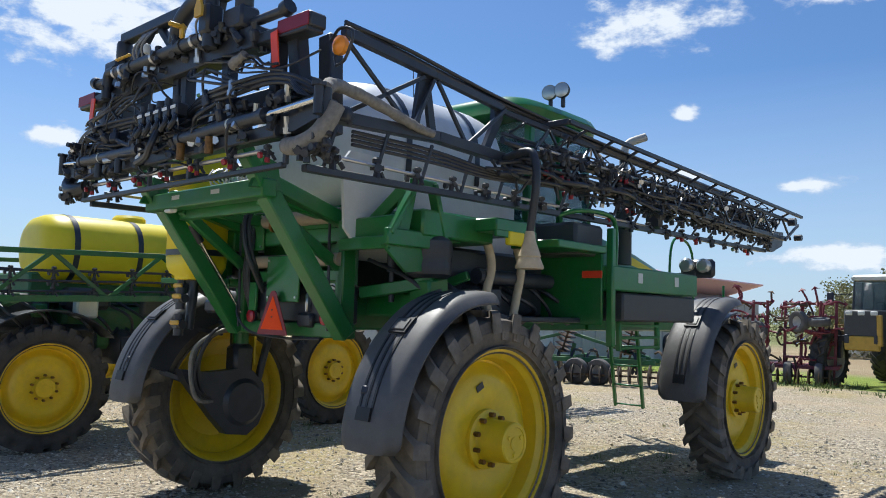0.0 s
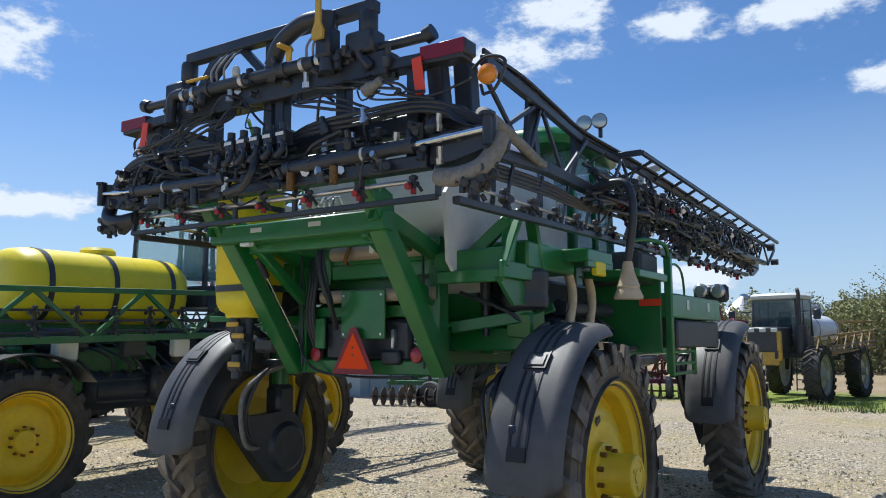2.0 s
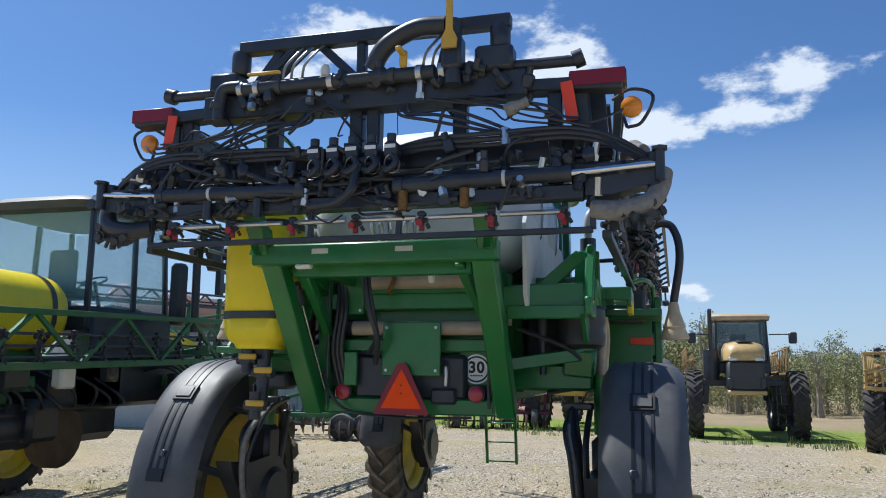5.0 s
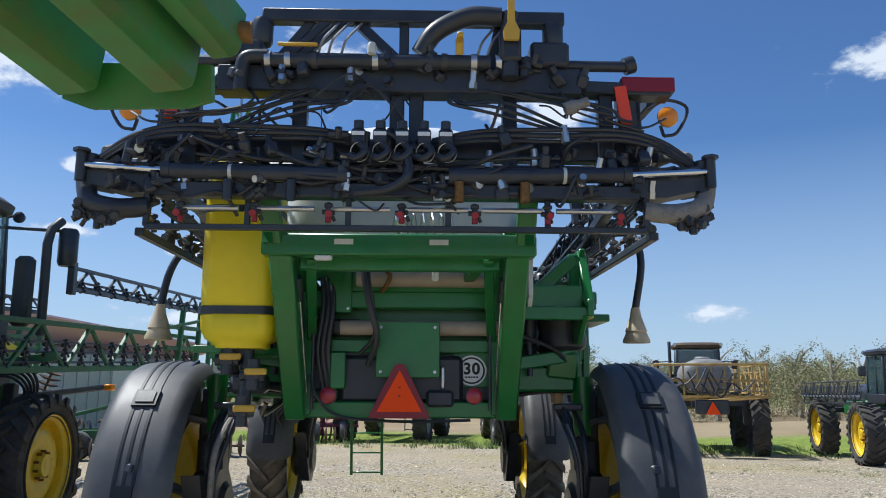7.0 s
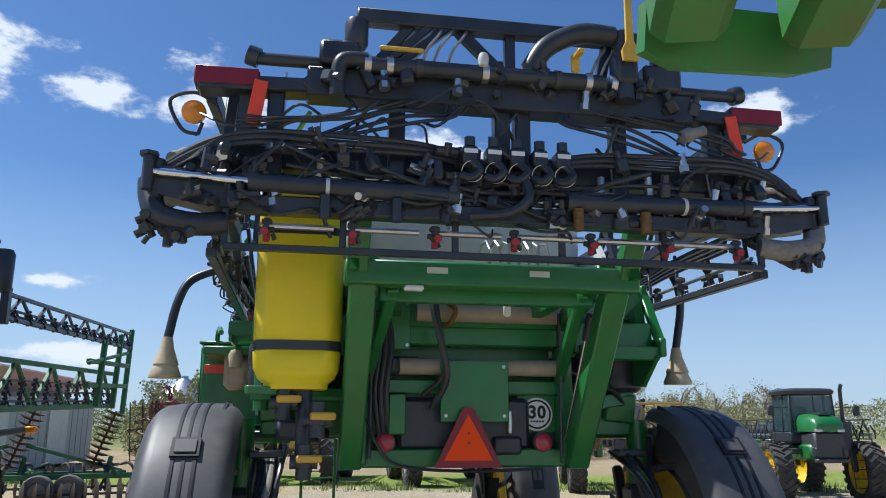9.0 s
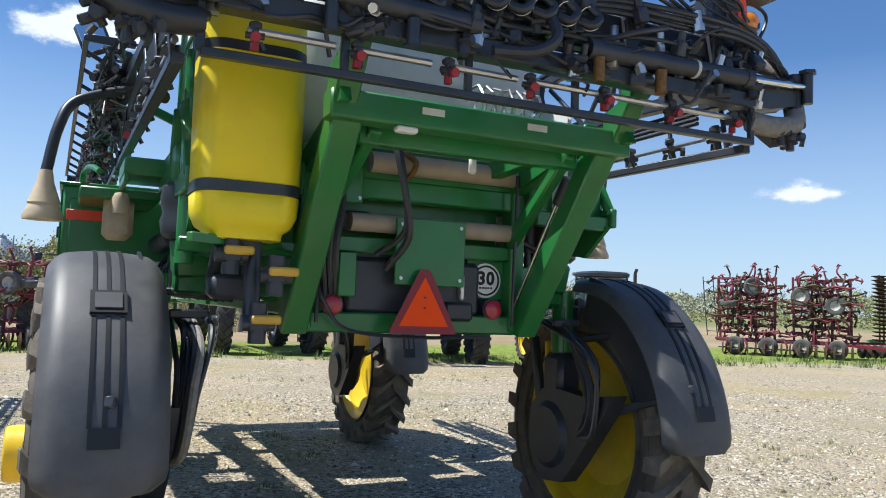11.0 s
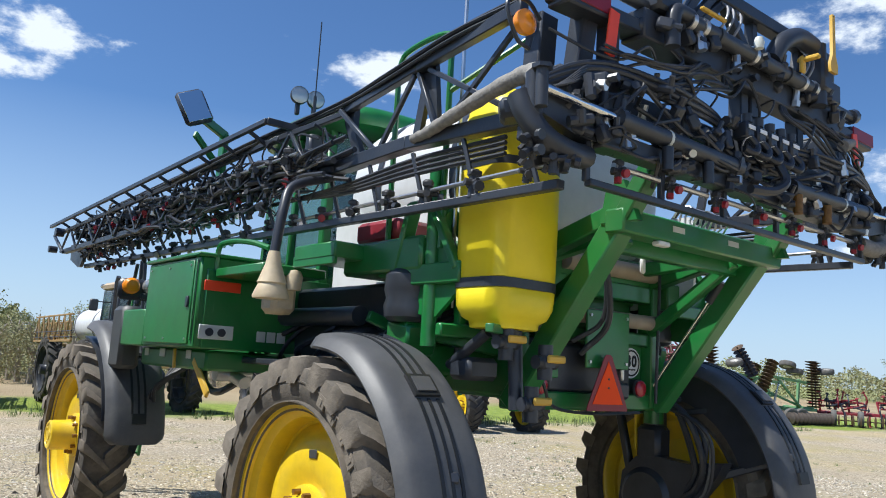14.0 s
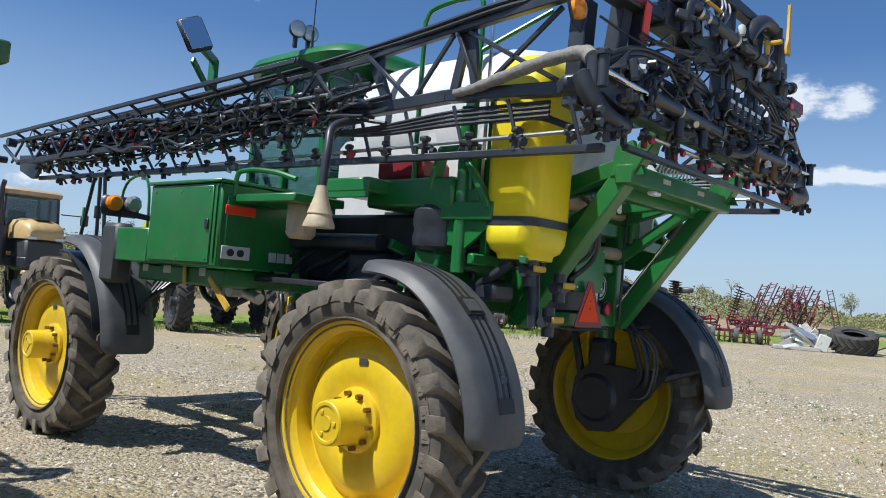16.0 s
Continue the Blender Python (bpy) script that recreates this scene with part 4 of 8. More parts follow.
    for x in (-0.80, -0.68, -0.52, -0.15, 0.27, 0.45, 0.60):
        part("clamp", Shape().tube([(x - 0.018, Y - 0.10, 3.82), (x + 0.018, Y - 0.10, 3.82)], 0.054, 14), DARK_PANEL if x in (-0.52, 0.27) else STEEL, rack)
    part("pipe_elbow", Shape().tube(curve_points([(-0.80, Y - 0.11, 3.84), (-0.93, Y - 0.11, 3.83), (-0.96, Y - 0.11, 3.74), (-0.96, Y - 0.11, 3.62)], 5), 0.042, 10), HOSE, rack)
    part("filler_hose", Shape().tube(curve_points([(0.12, Y - 0.08, 3.88), (0.22, Y - 0.1, 4.02), (0.42, Y - 0.1, 4.12), (0.62, Y - 0.1, 4.12)], 6), 0.06, 12), HOSE, rack, "thick black filler hose")
    part("valve_block", Shape().box((0.67, Y - 0.11, 3.92), (0.13, 0.14, 0.22), 0.02).tube([(0.67, Y - 0.11, 3.72), (0.67, Y - 0.11, 4.14)], 0.055, 12), BLACK, rack)
    part("valve_handle", Shape().prism([(-0.045, -0.06), (0.045, -0.06), (0.05, 0.0), (0.022, 0.06), (0.018, 0.34), (-0.018, 0.34), (-0.022, 0.06), (-0.05, 0.0)], (0.67, Y - 0.21, 3.98), (1, 0, 0), (0, 0, 1), 0.02), HANDLE_Y, rack, "yellow valve handle standing upright")
    part("valve_handle", Shape().box((0.36, Y - 0.16, 3.90), (0.05, 0.03, 0.11), 0.01).box((0.36, Y - 0.2, 3.93), (0.04, 0.14, 0.03), 0.008), HANDLE_Y, rack, "yellow valve handle")
    part("valve_handle", Shape().box((-0.62, Y - 0.14, 3.905), (0.24, 0.03, 0.02), 0.006), HANDLE_Y, rack)
    part("control_box", Shape().box((0.92, Y - 0.02, 3.89), (0.24, 0.16, 0.16), 0.02), BLACK, rack)
    part("fold_cylinder", Shape().tube([(1.04, Y, 3.85), (1.42, Y, 3.85)], 0.035, 12).tube([(1.40, Y, 3.85), (1.46, Y, 3.87)], 0.055, 10), BLACK, rack)
    part("fold_cylinder", Shape().tube([(-1.04, Y, 3.85), (-1.40, Y, 3.85)], 0.035, 12).tube([(-1.38, Y, 3.85), (-1.44, Y, 3.87)], 0.055, 10), BLACK, rack)
    part("control_box", Shape().box((-0.95, Y - 0.02, 3.89), (0.22, 0.16, 0.14), 0.02), BLACK, rack)
    # thin grey tubes stand in for highlights along the slanted struts
    for x in (-0.50, -0.44, -0.36, 0.47, 0.53):
        part("thin_line", Shape().tube(curve_points([(x, Y - 0.10, 3.86), (x + 0.03, Y - 0.13, 3.94), (x + 0.09, Y - 0.10, 4.03), (x + 0.12, Y - 0.04, 4.10)], 4), 0.009, 6), GLINT_GREY, rack)
    # loose hoses: bundles across the frame and swags out to the pivots
    rnd = random.Random(11)
    for q in range(9):
        z0 = rnd.uniform(3.12, 3.40)
        x0 = rnd.uniform(-1.3, 0.0)
        x1 = x0 + rnd.uniform(0.7, 1.6)
        pts = [(x0 + (x1 - x0) * t, Y - rnd.uniform(0.02, 0.14), z0 + rnd.uniform(-0.06, 0.05) - 0.10 * math.sin(math.pi * t)) for t in (0, 0.25, 0.5, 0.75, 1)]
        part("cross_hose", Shape().tube(curve_points(pts, 5), rnd.uniform(0.008, 0.017), 7), HOSE, rack)
    for sg in (-1, 1):
        for q in range(3):
            pts = [(sg * 0.20, Y + 0.02, 3.32 + 0.02 * q), (sg * 0.50, Y - 0.05, 3.34 + 0.03 * q), (sg * 0.95, Y - 0.08 - 0.02 * q, 3.33 + 0.03 * q), (sg * 1.35, Y - 0.06, 3.35 + 0.03 * q),
                   (sg * 1.62, Y - 0.03, 3.29 + 0.028 * q), (sg * 1.87, Y + 0.04, 3.17 + 0.014 * q)]
            part("swag_hose", Shape().tube(curve_points(pts, 6), 0.016 + 0.003 * (q % 2), 8), HOSE, rack)
        for q in range(5):
            pts = [(sg * (1.36 + 0.02 * q), Y + 0.02, 3.40 - 0.03 * q), (sg * (1.55 + 0.01 * q), Y - 0.05, 3.36 - 0.02 * q), (sg * 1.70, Y - 0.04 - 0.01 * q, 3.24 - 0.005 * q), (sg * 1.84, Y + 0.02, 3.13 + 0.01 * q)]
            part("thin_line", Shape().tube(curve_points(pts, 5), 0.006, 5), HOSE, rack)
        for q in range(4):
            pts = [(sg * rnd.uniform(0.5, 1.2), Y - 0.05, 3.66), (sg * rnd.uniform(0.7, 1.3), Y - 0.12, 3.56 - 0.02 * q), (sg * rnd.uniform(1.0, 1.35), Y - 0.1, 3.47), (sg * rnd.uniform(1.3, 1.5), Y - 0.05, 3.50 - 0.03 * q)]
            part("cross_hose", Shape().tube(curve_points(pts, 6), 0.007 + 0.003 * (q % 2), 6), HOSE, rack)
        for q in range(3):
            pts = [(sg * 0.35, Y - 0.02, 3.70), (sg * (0.30 + 0.05 * q), Y - 0.06, 3.58), (sg * (0.55 + 0.06 * q), Y - 0.1, 3.50 + 0.03 * q), (sg * (0.95 + 0.05 * q), Y - 0.08, 3.40)]
            part("swag_hose", Shape().tube(curve_points(pts, 6), 0.011, 8), HOSE, rack)
        pts = [(sg * 1.0, Y - 0.05, 3.50), (sg * 1.15, Y - 0.1, 3.56), (sg * 1.3, Y - 0.06, 3.46), (sg * 1.5, Y - 0.04, 3.44), (sg * 1.68, Y + 0.1, 3.55)]
        part("lamp_cable", Shape().tube(curve_points(pts, 5), 0.008, 6), HOSE, rack)
    part("grey_coupling", Shape().lathe([(0, 0), (0.04, 0), (0.045, 0.05), (0.03, 0.09), (0.03, 0.15), (0, 0.15)], 14, (1.0, Y - 0.12, 3.52), (0.8, 0, 0.3)), HOSE_GREY, rack)
    part("grey_coupling", Shape().lathe([(0, 0), (0.025, 0), (0.032, 0.04), (0.022, 0.07), (0, 0.08)], 14, (-0.17, Y - 0.16, 3.84), (0, 0, 1)), LABEL, rack)
    fits = [Shape().box((0, 0, 0), (0.07, 0.06, 0.09), 0.012).tube([(0, 0, 0.04), (0, 0, 0.09)], 0.022, 8).mesh("fitting", BLACK),
            Shape().tube([(-0.06, 0, 0), (0.06, 0, 0)], 0.028, 8).tube([(0, 0, -0.02), (0, -0.05, 0.02)], 0.022, 8).mesh("fitting", HOSE),
            Shape().tube([(-0.05, 0, 0), (0.02, 0, 0)], 0.022, 8).tube([(0.02, 0, 0), (0.06, 0, 0)], 0.030, 6).mesh("fitting", STEEL),
            Shape().box((0, 0, 0), (0.12, 0.05, 0.04), 0.01).tube([(-0.04, 0, 0.0), (-0.04, 0, 0.07)], 0.016, 8).tube([(0.04, 0, 0.0), (0.04, 0, 0.07)], 0.016, 8).mesh("fitting", BLACK)]
    for q in range(150):
        z = rnd.choice((3.02, 3.06, 3.10, 3.18, 3.25, 3.33, 3.72, 3.80)) + rnd.uniform(-0.03, 0.04)
        x = rnd.uniform(-1.72, 1.72) if z < 3.4 else rnd.uniform(-1.15, 1.15)
        k = rnd.choice((0, 0, 1, 1, 2, 2, 3))
        share("fitting", fits[k], rack, pose(x, Y - rnd.uniform(-0.04, 0.12), z, rnd.uniform(-40, 40), rnd.choice((0, 90)) + rnd.uniform(-20, 20), rnd.uniform(-90, 90)))
    for q in range(30):
        x, z = rnd.uniform(-1.5, 1.4), rnd.uniform(2.98, 3.72)
        if z > 3.45:
            x *= 0.7
        dx = rnd.uniform(0.12, 0.42) * rnd.choice((-1, 1))
        pts = [(x, Y - 0.02, z), (x + dx * 0.3, Y - rnd.uniform(0.08, 0.17), z + rnd.uniform(-0.08, 0.06)), (x + dx * 0.8, Y - rnd.uniform(0.06, 0.15), z - rnd.uniform(0.02, 0.14)), (x + dx, Y, z - rnd.uniform(0.0, 0.2))]
        part("jumper_hose", Shape().tube(curve_points(pts, 5), rnd.uniform(0.005, 0.011), 6), HOSE, rack)
    # thick drain hose hanging in front of the lower tube
    pts = [(0.05, Y - 0.14, 3.22), (0.06, Y - 0.2, 3.08), (-0.05, Y - 0.18, 3.0), (-0.25, Y - 0.15, 2.98)]
    part("drain_hose", Shape().tube(curve_points(pts, 6), 0.028, 8), HOSE, rack)
    return rack


def lift_frame(parent):
    """Green parallel-link frame between the chassis and the boom rack."""
    s = Shape()
    s.bar((-0.87, -1.48, 2.785), (0.87, -1.48, 2.785), 0.14, 0.14, 0.012)
    for sg in (-1, 1):
        s.bar((sg * 0.76, -1.45, 2.80), (sg * 0.76, -0.62, 1.70), 0.15, 0.14, 0.012)
        s.bar((sg * 0.72, -1.40, 2.86), (sg * 0.70, -0.55, 2.62), 0.10, 0.12, 0.01)
        s.bar((sg * 0.60, -1.42, 2.80), (sg * 0.45, -0.45, 2.68), 0.08, 0.10, 0.01)
        s.bar((sg * 0.58, -1.36, 2.74), (sg * 0.66, -0.62, 2.26), 0.07, 0.09, 0.01)
        s.bar((sg * 0.80, -1.50, 2.80), (sg * 0.80, -1.70, 3.10), 0.12, 0.10, 0.01, up=(0, 1, 0))
        s.prism([(-0.12, -0.14), (0.14, -0.14), (0.10, 0.06), (-0.02, 0.10)], (sg * 0.82, -1.5, 2.92), (0, 1, 0), (0, 0, 1), 0.05)
    s.bar((-0.66, -1.30, 2.70), (0.66, -1.30, 2.70), 0.08, 0.10, 0.01)
    fr = assembly("lift_frame", "brace", s, GREEN, parent, "green welded lift frame for the boom")
    fr.location.y, fr.location.z = 0.12, -0.035
    for sg in (-1, 1):
        c = Shape().tube([(sg * 0.70, -1.20, 2.62), (sg * 0.70, -1.10, 2.48)], 0.04, 12)
        part("lift_cylinder", c, BLACK, fr)
        for x in (0.685, 0.725):
            part("cylinder_rod", Shape().tube([(sg * x, -1.10, 2.48), (sg * x, -0.60, 1.80)], 0.011, 10), CHROME, fr, "chromed lift rod")
    part("hook", Shape().box((0.237, -0.86, 2.71), (0.05, 0.03, 0.13), 0.012), WHITE, fr, "white plastic hook")
    part("work_lamp", Shape().box((-0.48, -1.52, 2.70), (0.11, 0.06, 0.03), 0.008).box((-0.44, -1.50, 2.725), (0.03, 0.03, 0.05), 0.006), WHITE, fr)
    for sg in (-1, 1):
        part("decal", Shape().box((sg * 0.30 - 0.05, -1.552, 2.80), (0.12, 0.003, 0.035)), LABEL, fr)
    coil = [(-0.05 + 0.0095 * i, -1.38 + 0.075 * math.cos(i * 1.0), 2.95 + 0.075 * math.sin(i * 1.0)) for i in range(44)]
    part("coiled_line", Shape().tube(coil, 0.008, 5), STEEL, fr)
    return fr


def rear_body(parent):
    s = Shape()
    for sg in (-1, 1):
        s.bar((sg * 0.50, -0.26, 1.86), (sg * 0.50, 6.2, 1.86), 0.16, 0.30, 0.015)
        s.bar((sg * 0.70, -0.46, 1.66), (sg * 0.70, -0.46, 2.72), 0.10, 0.14, 0.01, up=(0, 1, 0))
        s.bar((sg * 0.70, 0.35, 1.8), (sg * 0.70, 0.35, 2.6), 0.10, 0.14, 0.01, up=(0, 1, 0))
        s.bar((sg * 0.74, -0.46, 2.62), (sg * 0.74, 1.6, 2.55), 0.10, 0.16, 0.01)
    s.bar((-0.72, -0.46, 2.50), (0.72, -0.46, 2.50), 0.10, 0.13, 0.012)
    s.bar((-0.72, -0.44, 2.70), (0.72, -0.44, 2.70), 0.08, 0.10, 0.012)
    s.bar((-0.72, -0.46, 2.16), (0.72, -0.46, 2.16), 0.08, 0.10, 0.012)
    s.bar((-0.80, -0.46, 1.70), (0.80, -0.46, 1.70), 0.10, 0.12, 0.012)
    s.box((0.0, -0.30, 2.1), (1.30, 0.06, 0.8), 0.01)
    s.bar((-1.35, 0.0, 1.93), (1.35, 0.0, 1.93), 0.20, 0.20, 0.02)
    s.bar((-1.35, FRONT_Y, 1.93), (1.35, FRONT_Y, 1.93), 0.20, 0.20, 0.02)
    ch = assembly("chassis", "rail", s, GREEN, parent, "green welded chassis with cross axles")
    for z in (2.655, 2.29):
        part("roller", Shape().tube([(-0.34 if z > 2.5 else -0.45, -0.53, z), (0.72, -0.53, z)], 0.064 if z > 2.5 else 0.055, 20), PALE, ch, "pale metal roller tube")
    part("roller_panel", Shape().box((0.1, -0.49, 2.60), (1.2, 0.02, 0.22), 0.006), GREEN, ch)
    part("cover_plate", Shape().box((0.045, -0.60, 2.13), (0.46, 0.02, 0.40), 0.006), GREEN, ch)
    for x in (-0.15, 0.24):
        for z in (1.97, 2.29):
            part("bolt", Shape().tube([(x, -0.608, z), (x, -0.62, z)], 0.012, 6), STEEL, ch)
    part("cover_plate", Shape().box((-0.46, -0.55, 1.98), (0.11, 0.03, 0.26), 0.008), GREEN, ch)
    # slow-vehicle triangle
    tri = Shape().prism([(-0.215, 0.0), (0.215, 0.0), (0.205, 0.035), (0.04, 0.365), (0.02, 0.38), (-0.02, 0.38), (-0.04, 0.365), (-0.205, 0.035)], (-0.01, -0.655, 1.645), (1, 0, 0), (0, 0, 1), 0.006)
    t = part("warning_triangle", tri, RED_DARK, parent, "orange slow-vehicle triangle with a red border")
    part("triangle_centre", Shape().prism([(-0.16, 0.045), (0.16, 0.045), (0.0, 0.335)], (-0.01, -0.660, 1.645), (1, 0, 0), (0, 0, 1), 0.004), ORANGE_FL, t, "fluorescent orange centre")
    for z in (1.80, 1.86):
        part("rivet", Shape().tube([(-0.01, -0.66, z), (-0.01, -0.668, z)], 0.007, 8), BLACK, t)
    # round limit sign
    disc = part("speed_disc", Shape().lathe([(0, 0), (0.11, 0), (0.112, 0.004), (0.11, 0.008), (0, 0.008)], 40, (0.515, -0.44, 1.985), (0, -1, 0)), WHITE, parent, "round white 30 speed disc with a black ring")
    part("ring", Shape().lathe([(0.086, 0.008), (0.098, 0.008), (0.098, 0.011), (0.086, 0.011)], 40, (0.515, -0.44, 1.985), (0, -1, 0), close=True), BLACK_INK, disc)
    for k, ch_text in enumerate("30"):
        word("digit", ch_text, 0.118, pose(0.483 + 0.064 * k, -0.449, 1.995, 90), BLACK_INK, disc)
    for k in range(5):
        part("caption_bar", Shape().box((0.475 + 0.02 * k, -0.449, 1.937), (0.014, 0.002, 0.012)), BLACK_INK, disc)
    part("disc_plate", Shape().box((0.515, -0.43, 1.99), (0.27, 0.012, 0.25), 0.004), GREEN, ch)
    for sg in (-1, 1):
        l = part("tail_lamp", Shape().lathe([(0, 0), (0.058, 0), (0.06, 0.01), (0.057, 0.035), (0.04, 0.045), (0, 0.047)], 20, (sg * 0.53, -0.50, 1.80), (0, -1, 0)), RED_LENS, parent, "round red tail lamp")
        part("lamp_rim", Shape().lathe([(0.058, 0), (0.066, 0), (0.066, 0.02), (0.058, 0.02)], 20, (sg * 0.53, -0.50, 1.80), (0, -1, 0), close=True), BLACK, l)
    # dark works inside the frame: a black filler case, hoses, valves
    g = Shape().box((0.0, -0.25, 1.92), (0.9, 0.5, 0.34), 0.03).tube([(-0.3, -0.48, 1.85), (-0.3, -0.1, 1.85)], 0.10, 16).box((0.28, -0.50, 1.78), (0.2, 0.1, 0.12), 0.02)
    part("filler_case", g, BLACK, ch)
    for q, x in enumerate((-0.60, -0.565, -0.53)):
        pts = [(x, -0.50, 2.66), (x + 0.02, -0.56, 2.42), (x - 0.01, -0.56, 2.12), (x + 0.03, -0.50, 1.84)]
        part("hydraulic_hose", Shape().tube(curve_points(pts, 6), 0.016 + 0.004 * q, 8), HOSE, ch)
    part("cover_plate", Shape().box((-0.46, -0.52, 2.57), (0.17, 0.03, 0.34), 0.008), GREEN, ch)
    for x in (-0.52, -0.40):
        for z in (2.43, 2.71):
            part("bolt", Shape().tube([(x, -0.536, z), (x, -0.548, z)], 0.012, 6), STEEL, ch)
    # black boxes stand in for the shade in the frame's hollows
    part("shade_block", Shape().box((-0.36, -0.40, 2.0), (0.62, 0.12, 0.34), 0.02), BLACK, ch)
    part("shade_block", Shape().box((-0.45, -0.45, 2.30), (0.30, 0.10, 0.12), 0.02), BLACK, ch)
    part("shade_block", Shape().box((0.47, -0.35, 1.92), (0.44, 0.12, 0.34), 0.02), BLACK, ch)
    part("latch", Shape().box((0.30, -0.52, 1.93), (0.035, 0.05, 0.16), 0.01), STEEL, ch)
    part("hydraulic_hose", Shape().tube(curve_points([(-0.24, -0.66, 2.86), (-0.24, -0.78, 2.64), (-0.20, -0.78, 2.4), (-0.19, -0.72, 2.22), (-0.30, -0.58, 2.10)], 6), 0.017, 8), HOSE, ch)
    part("hydraulic_hose", Shape().tube(curve_points([(-0.13, -0.56, 2.72), (-0.09, -0.64, 2.66), (-0.12, -0.64, 2.58), (-0.15, -0.58, 2.56)], 5), 0.018, 8), RUST_BOLT, ch)
    part("cable", Shape().tube(curve_points([(-0.66, -0.58, 1.95), (-0.6, -0.62, 1.8), (-0.45, -0.58, 1.66), (0.0, -0.56, 1.62), (0.5, -0.54, 1.63)], 6), 0.012, 6), HOSE, ch)
    pts = [(-0.26, -0.68, 2.88), (-0.27, -0.80, 2.66), (-0.22, -0.82, 2.42), (-0.17, -0.76, 2.2), (-0.24, -0.60, 2.02)]
    part("hydraulic_hose", Shape().tube(curve_points(pts, 6), 0.022, 8), HOSE, ch)
    for x in (-0.64, 0.64):
        part("guard_rail", Shape().tube([(x, -0.58, 1.70), (x, -0.60, 2.66)], 0.012, 8), BLACK, ch)
    return ch


def side_brackets(parent):
    """Air springs, upper brackets and plumbing beside the rear axle."""
    for sg in (-1, 1):
        s = Shape()
        s.lathe([(0, 0), (0.15, 0), (0.185, 0.03), (0.195, 0.10), (0.18, 0.15), (0.195, 0.20), (0.19, 0.30), (0.15, 0.34), (0, 0.34)], 24, (sg * 1.26, -0.06, 2.15))
        part("air_spring", s, HOSE, parent, "black rubber air spring above the axle")
        b = Shape()
        b.bar((sg * 0.70, 0.05, 2.50), (sg * 1.34, 0.05, 2.50), 0.40, 0.10, 0.012)
        b.bar((sg * 0.74, -0.55, 2.50), (sg * 1.34, -0.50, 2.52), 0.10, 0.20, 0.012)
        b.bar((sg * 1.26, -0.06, 2.16), (sg * 1.24, -0.02, 1.95), 0.24, 0.24, 0.02, up=(0, 1, 0))
        b.bar((sg * 1.30, -0.45, 2.42), (sg * 1.30, -0.35, 2.86), 0.08, 0.12, 0.01, up=(0, 1, 0))
        b.bar((sg * 0.95, -0.48, 2.52), (sg * 1.30, -0.40, 2.84), 0.06, 0.10, 0.01)
        b.bar((sg * 0.72, -0.30, 2.02), (sg * 1.36, -0.10, 2.12), 0.08, 0.10, 0.01)
        b.bar((sg * 0.78, 0.25, 2.0), (sg * 1.30, 0.4, 2.2), 0.06, 0.08, 0.01)
        assembly("axle_bracket", "bracket_arm", b, GREEN, parent, "green axle bracket")
        g = Shape().bar((sg * 1.37, -0.66, 2.44), (sg * 1.37, 0.02, 2.44), 0.05, 0.13, 0.01).bar((sg * 1.37, -0.62, 2.46), (sg * 1.37, -0.34, 2.90), 0.05, 0.07, 0.01, up=(1, 0, 0)).bar((sg * 1.37, -0.02, 2.46), (sg * 1.37, -0.16, 2.90), 0.05, 0.10, 0.01, up=(1, 0, 0)).bar((sg * 1.37, -0.40, 2.88), (sg * 1.37, -0.12, 2.88), 0.05, 0.08, 0.01)
        g.bar((sg * 0.78, -0.60, 2.40), (sg * 1.36, -0.60, 2.40), 0.05, 0.10, 0.01).prism([(-0.66, 0), (0.05, 0), (0.0, -0.16), (-0.4, -0.2)], (sg * 1.33, 0, 2.38), (0, 1, 0), (0, 0, 1), 0.03)
        assembly("boom_support", "gusset", g, GREEN, parent, "green gusseted boom support")
        part("shock_absorber", Shape().tube([(sg * 0.98, -0.2, 2.42), (sg * 0.98, -0.2, 2.2)], 0.045, 12).tube([(sg * 0.98, -0.2, 2.2), (sg * 0.98, -0.2, 1.95)], 0.025, 10), BLACK, parent)
    # valves under the yellow tank
    for x, y, z in ((-1.18, -0.86, 2.04), (-0.98, -0.98, 1.94), (-1.05, -0.95, 1.70)):
        v = part("drain_valve", Shape().tube([(x, y, z - 0.10), (x, y, z + 0.10)], 0.045, 12).tube([(x - 0.08, y, z), (x + 0.08, y, z)], 0.04, 12).box((x, y, z), (0.10, 0.09, 0.08), 0.012), BLACK, parent, "black ball valve with a yellow handle")
        part("valve_handle", Shape().box((x + 0.03, y - 0.06, z + 0.02), (0.15, 0.022, 0.045), 0.012), HANDLE_Y, v)
    pl = Shape().tube([(-1.06, -0.80, 2.16), (-1.06, -0.84, 1.66)], 0.045, 12).tube([(-1.22, -0.75, 2.1), (-1.2, -0.4, 1.9), (-0.9, -0.2, 1.85)], 0.035, 10).box((-1.1, -0.5, 1.88), (0.26, 0.2, 0.14), 0.03)
    part("plumbing", pl, BLACK, parent)


